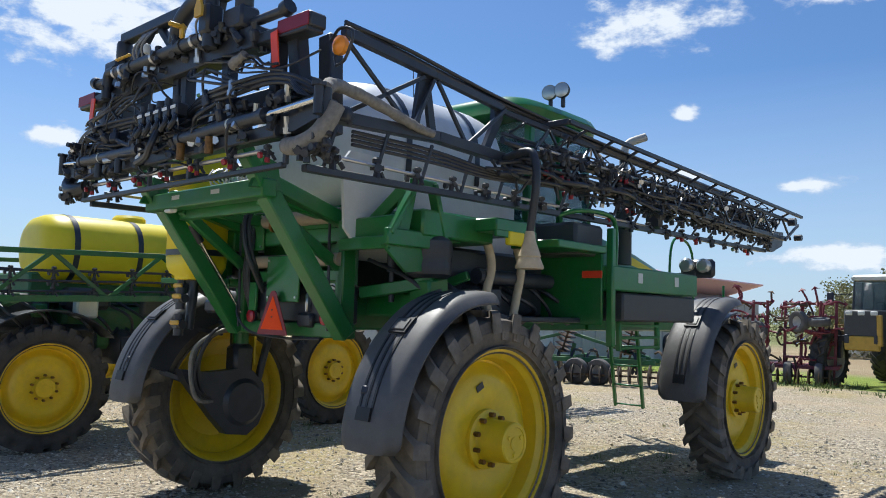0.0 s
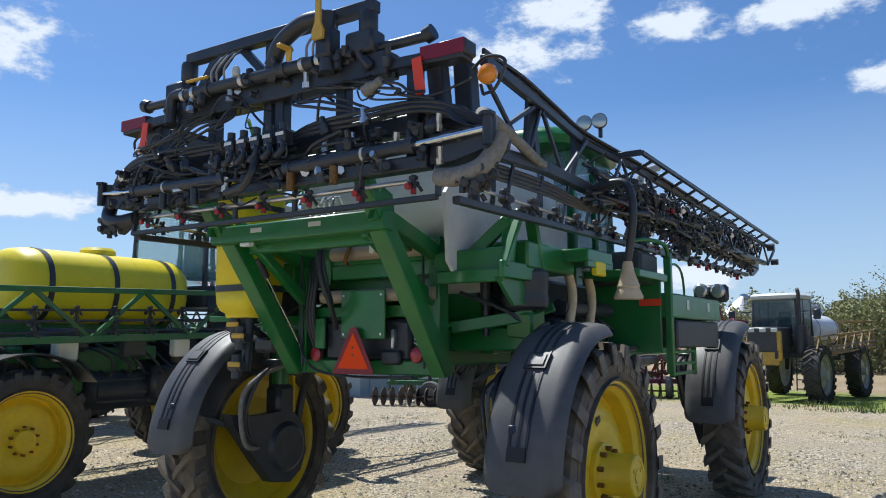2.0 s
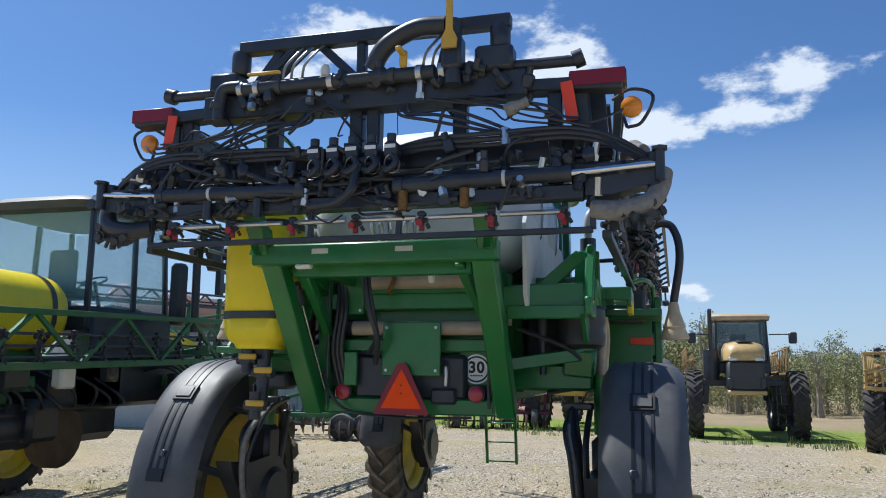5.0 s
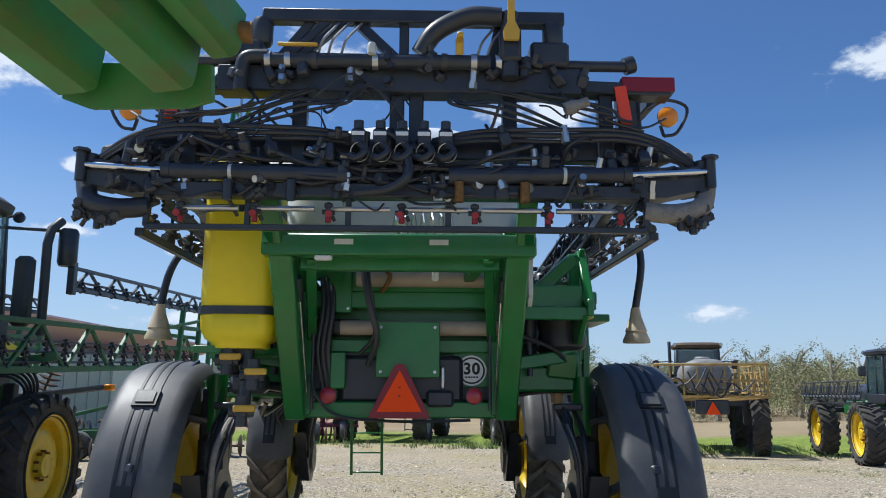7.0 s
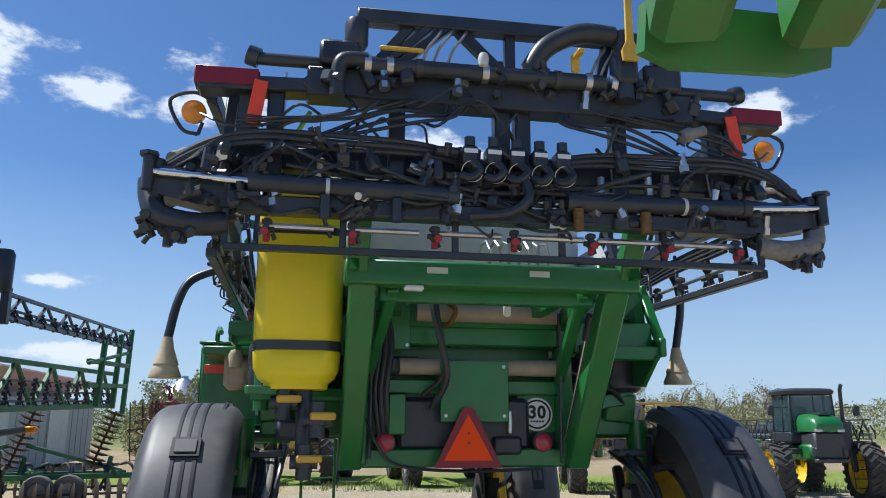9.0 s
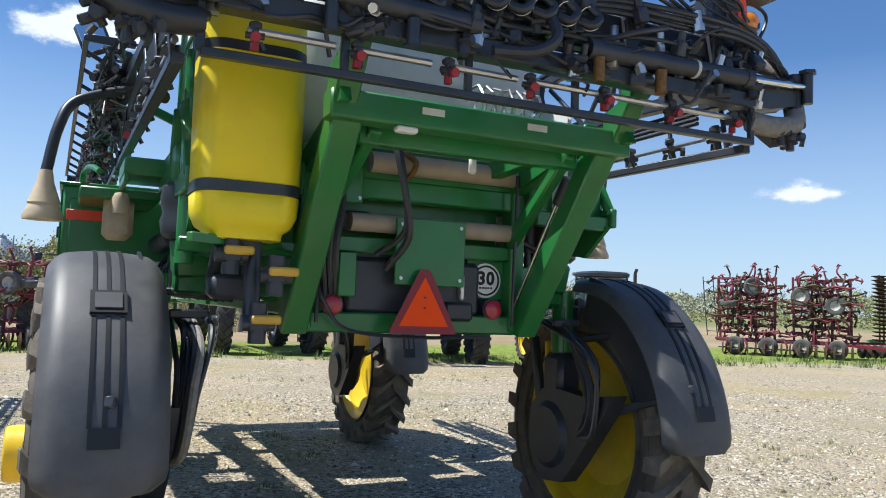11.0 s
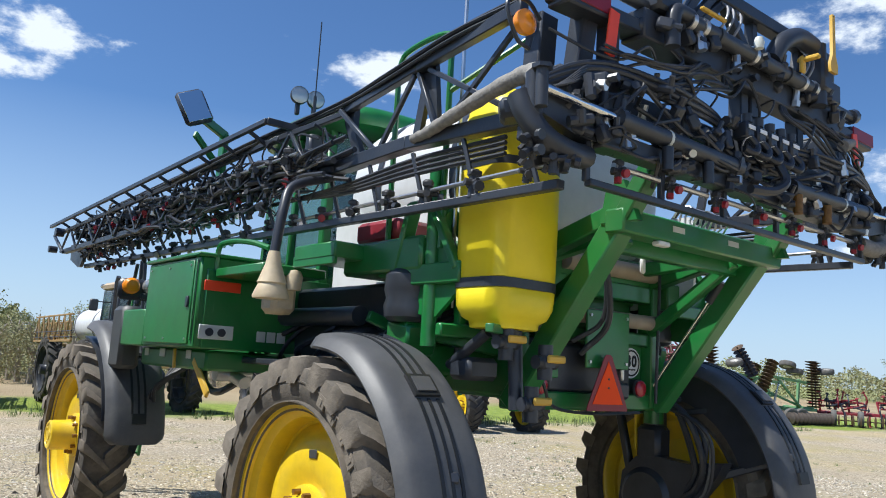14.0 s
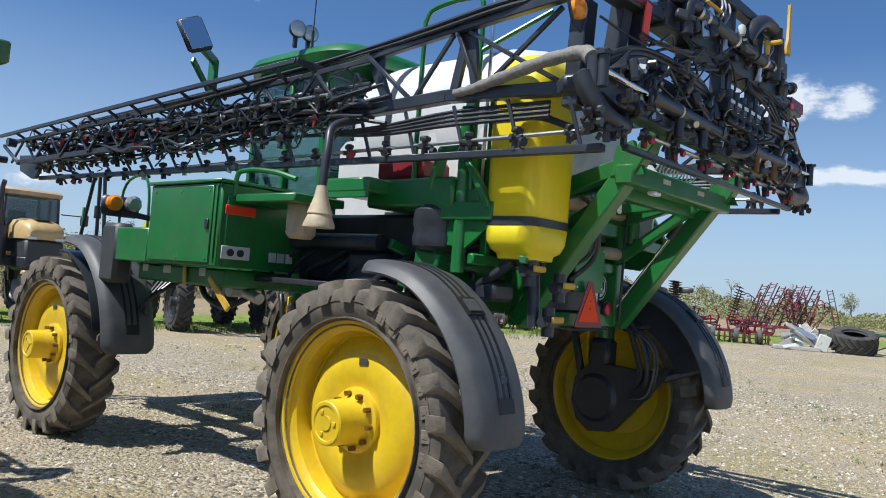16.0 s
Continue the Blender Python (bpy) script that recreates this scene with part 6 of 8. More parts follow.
    for k, y in enumerate((0.55, 0.98)):
        pts = [(1.35, y, 2.56), (1.38, y + 0.06, 2.3), (1.36, y + 0.02, 2.0), (1.36, y + 0.14 - 0.2 * k, 1.72)]
        part("suction_hose", Shape().tube(curve_points(pts, 6), 0.04, 10), CREAM, parent, "pale ribbed suction hose")
    part("yellow_guard", Shape().box((1.62, 0.62, 2.52), (0.05, 0.22, 0.12), 0.01), POLY_YELLOW, parent)
    part("guard_post", Shape().tube([(-1.34, -0.34, 2.0), (-1.34, -0.34, 3.2)], 0.05, 12), GREEN, parent)


def build_sprayer():
    sp = base("crop_sprayer", "tall green self-propelled crop sprayer with folded black booms and yellow wheels", "crop sprayer", pose(0, 0, LIFT))
    rear_body(sp)
    lift_frame(sp)
    boom_rack(sp)
    for k, (x, y) in enumerate(WHEELS):
        wheel(sp, x, y, (4, 27, 11, 19)[k])
        fender(sp, math.copysign(GUARD, x), y if y < 1 else y - 0.14, a1=179.5 if y < 1 else 178.0, grow=0.0 if y < 1 else 0.11)
        leg(sp, x, y)
    side_brackets(sp)
    yellow_tank(sp)
    solution_tank(sp)
    cab(sp)
    hood(sp)
    side_bodies(sp)
    for sg in (-1, 1):
        boom_arm(sp, sg)
    return sp


sprayer = build_sprayer()

# ---- the other machines and the surroundings ----
def recolour(me, mat):
    c = me.copy()
    c.materials.clear()
    c.materials.append(mat)
    return c


RIM_OF = {"yellow": MESH_RIM, "pale": recolour(MESH_RIM, RIM_PALE), "black": recolour(MESH_RIM, BLACK)}
HUB_OF = {"yellow": MESH_HUB, "pale": recolour(MESH_HUB, RIM_PALE), "black": recolour(MESH_HUB, BLACK)}
MESH_TYRE_FAR = recolour(MESH_TYRE, TYRE_FAR)


def simple_wheel(parent, x, y, R, color="yellow", fat=1.0):
    k = R / 0.955
    m = pose(x, y, R, 0, 0, 0 if x > 0 else 180) @ Matrix.Diagonal((k * fat, k, k, 1))
    w = share("wheel", RIM_OF[color], parent, m, color + " wheel with a lugged tyre")
    share("tyre", MESH_TYRE_FAR, w, Matrix())
    share("hub", HUB_OF[color], w, Matrix.Diagonal((0.45 if color == "yellow" else 0.75, 1, 1, 1)))
    if color == "yellow":
        for k in range(10):
            share("bolt", MESH_BOLT, w, pose(0, 0, 0, 36 * k, 0, 0) @ pose(-0.02, 0, 0.19))
    return w


def truss(parent, name, p0, p1, h, mat, bays, t=0.045, label="", pipes=0, nozzles=False):
    """A flat lattice boom section from p0 to p1, h deep, with spray pipes."""
    p0, p1 = Vector(p0), Vector(p1)
    up = Vector((0, 0, h))
    s = Shape().bar(p0, p1, t, t).bar(p0 + up, p1 + up, t * 0.8, t * 0.8)
    for i in range(bays):
        a, b = p0.lerp(p1, i / bays), p0.lerp(p1, (i + 1) / bays)
        if i % 2:
            s.bar(a + up, b, t * 0.6, t * 0.6, 0.003)
        else:
            s.bar(a, b + up, t * 0.6, t * 0.6, 0.003)
    ob = assembly(name, "strut", s, mat, parent, label)
    for k in range(pipes):
        z = Vector((0, 0, h * (0.15 + 0.22 * k)))
        part("spray_pipe", Shape().tube([p0 + z, p1 + z], 0.018, 6), HOSE, ob)
        if nozzles:
            n = int((p1 - p0).length / 0.5)
            for i in range(n):
                share("nozzle", NOZZLE_GREY, ob, Matrix.Translation(p0.lerp(p1, (i + 0.5) / n) + z))
    return ob


def glazed_cab(parent, c, size, roof_mat, body_mat, glass=None, label="cab with tinted glass"):
    """A boxy operator's cab: posts, roof, panes, seat."""
    x, y, z = c
    w, d, h = size
    s = Shape().box((x, y, z + 0.16), (w, d, 0.32), 0.03)
    for sx in (-1, 1):
        for sy, lean in ((-1, 0.04), (0.1, 0), (1, -0.08)):
            s.bar((x + sx * (w / 2 - 0.04), y + sy * (d / 2 - 0.04), z + 0.2), (x + sx * (w / 2 - 0.08), y + sy * (d / 2 - 0.04) + lean, z + h), 0.07, 0.07, 0.012, up=(0, 1, 0))
    cb = assembly("cab", "pillar", s, body_mat, parent, label)
    rings = []
    for zz, k in ((h, 0.92), (h + 0.02, 1.0), (h + 0.12, 1.03), (h + 0.19, 0.94), (h + 0.21, 0.7), (h + 0.215, 0.2)):
        rings.append([(x + w * 0.54 * k * math.copysign(abs(math.cos(a)) ** 0.4, math.cos(a)), y + d * 0.55 * k * math.copysign(abs(math.sin(a)) ** 0.4, math.sin(a)), z + zz) for a in (2 * math.pi * j / 28 for j in range(28))])
    part("roof", Shape().loft(rings), roof_mat, cb, angle=50)
    g = glass or GLASS_DARK
    for sx in (-1, 1):
        part("side_window", Shape().box((x + sx * (w / 2 - 0.05), y, z + h / 2 + 0.16), (0.01, d - 0.2, h - 0.36)), g, cb)
    for sy in (-1, 1):
        part("window", Shape().box((x, y + sy * (d / 2 - 0.05), z + h / 2 + 0.16), (w - 0.2, 0.01, h - 0.36)), g, cb)
    part("seat", Shape().box((x, y - 0.1, z + 0.55), (0.45, 0.45, 0.15), 0.04).box((x, y - 0.32, z + 0.85), (0.45, 0.12, 0.6), 0.04), BLACK, cb)
    part("steering_wheel", Shape().lathe([(0.17, -0.012), (0.19, -0.012), (0.19, 0.012), (0.17, 0.012)], 16, (x, y + 0.32, z + 0.78), (0, -0.5, 1), close=True).tube([(x, y + 0.32, z + 0.78), (x, y + 0.5, z + 0.3)], 0.03, 6), BLACK, cb)
    for sx in (-1, 1):
        part("roof_lamp", Shape().lathe([(0, 0.03), (0.06, 0.02), (0.07, -0.03), (0, -0.07)], 12, (x + sx * w * 0.5, y - d * 0.5, z + h + 0.12), (0, -1, 0)), CLEAR_LENS, cb)
    return cb


def barrel(parent, name, c, half, mat, label, straps=3, strap_mat=None):
    """A rounded tank lying along the machine."""
    cx, cy, cz = c
    hx, hy, hz = half

    def ring(y, k):
        out = []
        for j in range(32):
            a = 2 * math.pi * j / 32
            ca, sa = math.cos(a), math.sin(a)
            out.append((cx + hx * k * math.copysign(abs(ca) ** 0.8, ca), y, cz + hz * k * math.copysign(abs(sa) ** 0.85, sa)))
        return out

    t = part(name, Shape().loft([ring(cy + hy * u, k) for u, k in ((-1, 0.5), (-0.985, 0.7), (-0.94, 0.87), (-0.86, 0.97), (-0.75, 1), (0.75, 1), (0.86, 0.97), (0.94, 0.87), (0.985, 0.7), (1, 0.5))]), mat, parent, label, 60)
    for i in range(straps):
        y = cy + hy * (-0.7 + 1.4 * i / max(1, straps - 1))
        part("tank_strap", Shape().loft([ring(y - 0.04, 1.012), ring(y + 0.04, 1.012)], False), strap_mat or BLACK, t)
    part("tank_lid", Shape().lathe([(0, 0.10), (0.2, 0.09), (0.24, 0.05), (0.24, -0.05)], 20, (cx, cy + 0.1, cz + hz)), mat, t)
    return t


# -- the green sprayer parked alongside, with a yellow tank
def build_neighbour():
    sp = base("older_sprayer", "older green crop sprayer with yellow tank and green lattice boom", "crop sprayer", pose(-6.40, -0.36, 0), "crop sprayers in the yard")
    for x in (-1.45, 1.45):
        for y in (-0.26, 4.30):
            xx = x + (0.24 if x > 0 else -0.24) * (y > 2)
            simple_wheel(sp, xx, y, 0.80 if y < 2 else 0.88, "yellow")
            part("wheel_leg", Shape().bar((xx * 0.76, y, 1.9), (xx * 0.76, y, 0.85), 0.16, 0.16, 0.02, up=(0, 1, 0)).lathe([(0, -0.1), (0.2, -0.1), (0.24, 0.06), (0, 0.1)], 18, (xx * 0.8, y, 0.92), (x, 0, 0)), BLACK, sp)
            if y < 2:
                arc = [(y + 1.06 * math.cos(a), 0.8 + 0.98 * math.sin(a)) for a in (radians(v) for v in range(40, 150, 10))]
                part("wheel_fender", Shape().loft([[(xx - 0.2, a, b), (xx + 0.2, a, b), (xx + 0.2, a, b + 0.02), (xx - 0.2, a, b + 0.02)] for a, b in arc]), BLACK, sp, "thin dark mudguard")
            else:
                for k in range(5):
                    part("hydraulic_hose", Shape().tube(curve_points([(xx * 0.6, y - 0.5, 1.9), (xx * 0.86, y - 0.45 + 0.1 * k, 1.98 + 0.03 * k), (xx * 0.9, y - 0.1 + 0.08 * k, 1.8), (xx * 0.78, y, 1.5)], 5), 0.02, 6), HOSE, sp)
    s = Shape()
    for sg in (-1, 1):
        s.bar((sg * 0.45, -1.0, 1.75), (sg * 0.45, 6.0, 1.75), 0.14, 0.28, 0.015)
    for y in (-0.26, 4.30, 1.6):
        s.bar((-1.25, y, 1.78), (1.25, y, 1.78), 0.18, 0.18, 0.02)
    s.box((0, 1.0, 2.10), (1.5, 2.5, 0.40), 0.03)
    assembly("chassis", "rail", s, GREEN_DULL, sp, "weathered green chassis")
    for c, sz in (((0.45, 0.9, 1.55), (1.0, 1.5, 0.6)), ((0.75, 2.7, 1.75), (0.8, 1.3, 0.7)), ((1.1, 1.9, 1.35), (0.3, 0.5, 0.5)), ((0.9, -0.5, 1.75), (0.5, 0.8, 0.5)), ((1.15, 0.35, 1.95), (0.35, 0.6, 0.3))):
        part("filler_case", Shape().box(c, sz, 0.06), BLACK if c[1] != 0.9 else GREEN_DULL, sp)
    part("under_shield", Shape().box((0.2, 3.5, 1.75), (1.9, 2.2, 0.6), 0.06), BLACK, sp, "dark shield under the cab")
    # black body added for the dark underside and the ground shade there
    part("belly_filler", Shape().box((0.35, 2.1, 1.28), (1.5, 2.6, 0.5), 0.10), BLACK, sp, "black filler body that darkens the underside")
    part("fan_housing", Shape().lathe([(0, -0.12), (0.34, -0.12), (0.40, -0.06), (0.40, 0.1), (0.30, 0.14), (0, 0.14)], 24, (1.0, 2.3, 1.15), (1, 0, 0)), RIM_BROWN, sp, "brown round housing")
    part("drive_shield", Shape().box((0.6, 0.2, 1.35), (1.0, 0.8, 0.5), 0.08), BLACK, sp)
    part("air_receiver", Shape().tube([(0.95, 0.9, 1.28), (0.95, 2.1, 1.28)], 0.20, 16), BLACK, sp)
    for y, z, w in ((0.25, 1.82, 0.30), (1.95, 1.85, 0.26), (2.75, 1.92, 0.22), (1.2, 1.86, 0.34)):
        part("valve_box", Shape().box((1.40, y, z), (0.16, w, 0.26), 0.03), WHITE if 1.8 < y < 2 else DARK_PANEL if y > 1 else LABEL, sp)
    barrel(sp, "solution_tank", (0.48, 1.12, 2.64), (0.64, 1.30, 0.50), POLY_YELLOW, "yellow moulded tank with dark straps", 3, BLACK)
    glazed_cab(sp, (0.20, 3.45, 2.45), (1.85, 1.75, 1.60), DARK_PANEL, BLACK, GLASS_PALE, label="black-framed cab with pale green glass")
    part("side_panel", Shape().box((1.13, 3.5, 2.42), (0.06, 1.7, 0.62), 0.03), BLACK, sp)
    for y in (2.55, 4.5):
        part("work_lamp", Shape().tube([(0.9, y, 4.1), (1.05, y, 4.14)], 0.02, 6).lathe([(0, 0.03), (0.07, 0.02), (0.08, -0.03), (0, -0.08)], 14, (1.08, y, 4.10), (0, -1 if y < 3 else 1, 0)), BLACK, sp)
    rings = []
    for y, hw, top in ((4.45, 0.62, 2.92), (5.0, 0.58, 2.78), (5.9, 0.5, 2.50), (6.2, 0.42, 2.2)):
        rings.append([(hw * a, y, 1.7 + (top - 1.7) * b) for a, b in ((-1, 0), (-1, 0.75), (-0.8, 0.95), (0, 1.02), (0.8, 0.95), (1, 0.75), (1, 0))])
    h = part("engine_hood", Shape().loft(rings), GREEN_DULL, sp, "green hood with yellow stripe", 45)
    part("stripe", Shape().prism([(0, 0.0), (1.8, -0.3), (1.8, -0.2), (0, 0.12)], (0.615, 4.2, 2.6), (-0.05, 1, 0), (0, 0, 1), 0.03), YELLOW_STRIPE, h)
    part("exhaust", Shape().tube([(1.62, 4.25, 2.5), (1.62, 4.22, 3.7), (1.64, 4.26, 3.9), (1.70, 4.40, 4.04)], 0.06, 12), DARK_PANEL, sp, "dark exhaust pipe")
    part("exhaust_shield", Shape().box((1.45, 4.05, 3.05), (0.22, 0.2, 0.9), 0.05), DARK_PANEL, sp)
    part("mirror", Shape().lathe([(0, -0.26), (0.10, -0.25), (0.125, -0.2), (0.125, 0.2), (0.10, 0.25), (0, 0.26)], 14, (1.80, 4.42, 3.68)).bar((1.0, 4.15, 3.9), (1.80, 4.42, 3.9), 0.04, 0.04), BLACK, sp, "black ribbed mirror casing")
    # folded lattice booms along both sides
    for sg in (-1, 1):
        truss(sp, "boom_arm", (sg * 1.62, -1.05, 1.92), (sg * 1.72, 10.8, 2.26), 0.60, GREEN_DULL, 16, 0.085, "green lattice boom with spray pipes", 3, sg > 0)
        truss(sp, "boom_tip", (sg * 1.86, 4.5, 3.14), (sg * 1.86, 11.4, 3.42), 0.28, BLACK, 14, 0.06, "dark folded outer boom section", 2, sg > 0)
        part("boom_post", Shape().bar((sg * 1.86, 4.48, 3.06), (sg * 1.86, 4.48, 3.50), 0.09, 0.12, 0.01, up=(0, 1, 0)), BLACK, sp)
        rk = Shape()
        for y, z0, z1 in ((9.2, 2.2, 3.4), (10.4, 2.2, 3.6), (11.3, 2.1, 3.8)):
            rk.bar((sg * 1.84, y, z0), (sg * 1.86, y + 0.15, z1), 0.09, 0.1, 0.01, up=(0, 1, 0))
        for z in (2.55, 2.95):
            rk.bar((sg * 1.80, 8.6, z), (sg * 1.86, 11.3, z + 0.1), 0.08, 0.08, 0.01)
        rk.bar((sg * 1.86, 8.4, 2.9), (sg * 1.86, 11.2, 3.3), 0.06, 0.06, 0.01)
        assembly("boom_cradle", "strut", rk, GREEN_DULL, sp)
        part("boom_carrier", Shape().bar((sg * 0.45, 4.0, 2.0), (sg * 1.80, 4.4, 2.25), 0.10, 0.12, 0.01), GREEN_DULL, sp)
        part("boom_carrier", Shape().bar((sg * 0.5, -0.6, 1.8), (sg * 1.60, -0.7, 1.94), 0.10, 0.12, 0.01), GREEN_DULL, sp)
        lb = part("lamp_bracket", Shape().bar((sg * 1.0, 4.9, 1.70), (sg * 1.66, 6.3, 1.84), 0.06, 0.09, 0.02), BLACK, sp)
        part("marker_lamp", Shape().box((sg * 1.70, 6.42, 1.84), (0.14, 0.16, 0.10), 0.02), AMBER, lb)
    s = Shape().bar((-1.6, -1.05, 1.88), (1.6, -1.05, 1.88), 0.1, 0.1, 0.01).bar((-1.6, -1.05, 2.52), (1.6, -1.05, 2.52), 0.08, 0.08, 0.01)
    for x in (-1.56, -0.6, 0.6, 1.56):
        s.bar((x, -1.05, 1.88), (x, -1.05, 2.52), 0.08, 0.08, 0.01, up=(0, 1, 0))
    for sg in (-1, 1):
        s.bar((sg * 0.5, -1.05, 1.95), (sg * 0.45, -0.4, 1.8), 0.1, 0.12, 0.01)
    assembly("boom_rack", "beam", s, GREEN_DULL, sp)
    rnd = random.Random(31)
    for k in range(14):
        y = -0.8 + 0.27 * k
        part("hydraulic_hose", Shape().tube(curve_points([(1.0, y, 1.95), (1.42, y + rnd.uniform(0.1, 0.3), 1.75 - rnd.uniform(0, 0.2)), (1.3, y + 0.4, 1.5), (0.9, y + rnd.uniform(0.5, 0.9), 1.55)], 5), 0.02, 6), HOSE, sp)
    return sp


neighbour = build_neighbour()


# -- green lift arm that reaches over the path
def build_lift_arm():
    la = base("lift_arm", "green steel lift arm, rusty at its tip, on a post", "lift arm", pose(-1.42, -8.9, 0))
    o = Vector((1.42, 8.9, 0))
    d = Vector((-0.30, -1.0, 0.19))

    def P(x, y, z):
        return Vector((x, y, z)) + o

    a, b = P(-0.545, -4.70, 2.545), P(-0.345, -4.72, 2.545)
    s = Shape().bar(a, a + d * 4.2, 0.11, 0.15, 0.02)
    arm = part("arm_beam", s, GREEN_WORN, la, "green box-section beam")
    part("arm_beam", Shape().bar(b, b + d * 4.2, 0.11, 0.15, 0.02), GREEN_WORN, la)
    part("arm_beam", Shape().bar(b + Vector((0.105, -0.02, 0.05)), b + Vector((0.105, -0.02, 0.05)) + d * 3.0, 0.08, 0.12, 0.02), GREEN_WORN, la, "rust-tipped side beam")
    part("tip_pin", Shape().tube([b + Vector((0.06, -0.06, 0.05)), b + Vector((0.155, -0.05, 0.05))], 0.022, 10), RUST_BOLT, la)
    part("end_plate", Shape().prism([(-0.155, -0.055), (-0.10, -0.075), (0.10, -0.07), (0.155, -0.055), (0.155, 0.02), (-0.155, 0.02)], P(-0.445, -4.68, 2.54), (1, 0, 0), (0.0, -0.25, 1), 0.03), GREEN_WORN, la)
    part("cross_tie", Shape().tube([a + d * 0.62 + Vector((0, 0, 0.02)), b + d * 0.62], 0.05, 12), BLACK, la)
    part("clevis", Shape().box(b + d * 0.55 + Vector((-0.08, 0, 0.03)), (0.06, 0.12, 0.10), 0.02), BLACK, la)
    e = a + d * 4.1
    part("post", Shape().bar((e.x + 0.1, e.y, 0.0), (e.x + 0.1, e.y, e.z + 0.1), 0.22, 0.22, 0.02, up=(0, 1, 0)).box((e.x + 0.1, e.y, 0.03), (0.9, 0.9, 0.06), 0.01), GREEN_WORN, la)
    return la


build_lift_arm()


# -- far machines
def far_machine(name, label, m, body, rim, R=0.85, track=1.4, wb=4.0, tank=POLY_WHITE, boom=BRONZE, cab_y=1.2, hood_mat=None, cab_frame=BLACK, cab_roof=None, hood_y=2.6, boom_h=0.9, fat=1.1, rear_rack=True, front="hood", boom_front=2.0, boom_low=0.0, tank_k=1.0, ex=-0.85):
    """A self-propelled sprayer seen from afar; its front looks along +y."""
    sp = base(name, label, "crop sprayer", m, "crop sprayers in the yard")
    for x in (-track, track):
        for y in (-wb / 2, wb / 2):
            simple_wheel(sp, x, y, R, rim, fat)
            part("wheel_leg", Shape().bar((x * 0.75, y, R + 0.6), (x * 0.78, y, R), 0.16, 0.16, 0.02, up=(0, 1, 0)), BLACK, sp)
    s = Shape()
    for sg in (-1, 1):
        s.bar((sg * 0.42, -wb / 2 - 0.7, R + 0.62), (sg * 0.42, wb / 2 + 0.9, R + 0.62), 0.14, 0.26, 0.015)
    for y in (-wb / 2, wb / 2):
        s.bar((-track * 0.85, y, R + 0.62), (track * 0.85, y, R + 0.62), 0.18, 0.18, 0.02)
    assembly("chassis", "rail", s, BLACK, sp)
    z0 = R + 0.78
    barrel(sp, "solution_tank", (0, -wb / 2 + 1.0, z0 + 0.62 * tank_k), (0.75 * tank_k, 1.35 * tank_k, 0.55 * tank_k), tank, "rounded tank", 2)
    glazed_cab(sp, (0, cab_y, z0 + 0.1), (1.5, 1.5, 1.5), cab_roof or body, cab_frame)
    hm = hood_mat or body
    if front == "box":
        h = part("engine_box", Shape().box((0, hood_y - 0.2, z0 + 0.30), (1.05, 1.1, 0.80), 0.05), DARK_PANEL, sp, "black front box")
        part("front_panel", Shape().box((0, hood_y + 0.32, z0 - 0.28), (1.0, 0.12, 0.42), 0.03), hm, sp, "golden lower front panel")
        part("corner_post", Shape().box((-0.50, hood_y + 0.34, z0 + 0.1), (0.14, 0.12, 0.9), 0.02), hm, sp)
        for x in (-0.36, 0.0, 0.36):
            part("head_lamp", Shape().box((x, hood_y + 0.36, z0 + 0.60), (0.20, 0.05, 0.13), 0.02), LABEL, h)
    else:
        rings = []
        for y, hw, top in ((cab_y + 0.75, 0.56, 1.0), (hood_y, 0.53, 0.95), (hood_y + 0.25, 0.48, 0.86), (hood_y + 0.38, 0.40, 0.70)):
            rings.append([(hw * a, y, z0 + 0.45 + (top - 0.45) * b) for a, b in ((-1, 0), (-1, 0.6), (-0.85, 0.88), (-0.5, 1.0), (0, 1.03), (0.5, 1.0), (0.85, 0.88), (1, 0.6), (1, 0))])
        h = part("engine_hood", Shape().loft(rings), hm, sp, "", 45)
        part("front_grille", Shape().box((0, hood_y - 0.15, z0 + 0.03), (0.96, 0.98, 0.80), 0.06), DARK_PANEL, h, "dark mesh grille")
        part("bumper", Shape().box((0, hood_y + 0.32, z0 - 0.42), (1.0, 0.2, 0.12), 0.03), hm if hm is not GREEN else DARK_PANEL, h)
        for x in (-0.34, 0.34):
            part("head_lamp", Shape().box((x, hood_y + 0.36, z0 + 0.48), (0.24, 0.06, 0.10), 0.02), CLEAR_LENS, h)
        part("hood_vent", Shape().box((0, hood_y + 0.02, z0 + 0.97), (0.4, 0.28, 0.03), 0.01), BLACK, h)
    part("muffler", Shape().tube([(ex, cab_y + 0.9, z0 - 0.1), (ex, cab_y + 0.9, z0 + 0.75)], 0.22, 14), BLACK, sp)
    part("exhaust", Shape().tube([(ex, cab_y + 0.9, z0), (ex, cab_y + 0.9, z0 + 1.75), (ex, cab_y + 1.0, z0 + 1.9)], 0.06, 10), BLACK, sp)
    for sg in (-1, 1):
        part("mirror", Shape().bar((sg * 0.75, cab_y + 0.7, z0 + 1.2), (sg * 1.3, cab_y + 0.8, z0 + 1.2), 0.03, 0.03).box((sg * 1.35, cab_y + 0.8, z0 + 1.1), (0.22, 0.08, 0.32), 0.03), BLACK, sp)
        truss(sp, "boom_arm", (sg * (track + 0.15), -wb / 2 - 1.6, z0 + 0.05), (sg * (track + 0.1), wb / 2 + boom_front, z0 + 0.12 - boom_low), boom_h, boom, 14, 0.06, "folded lattice boom", 2)
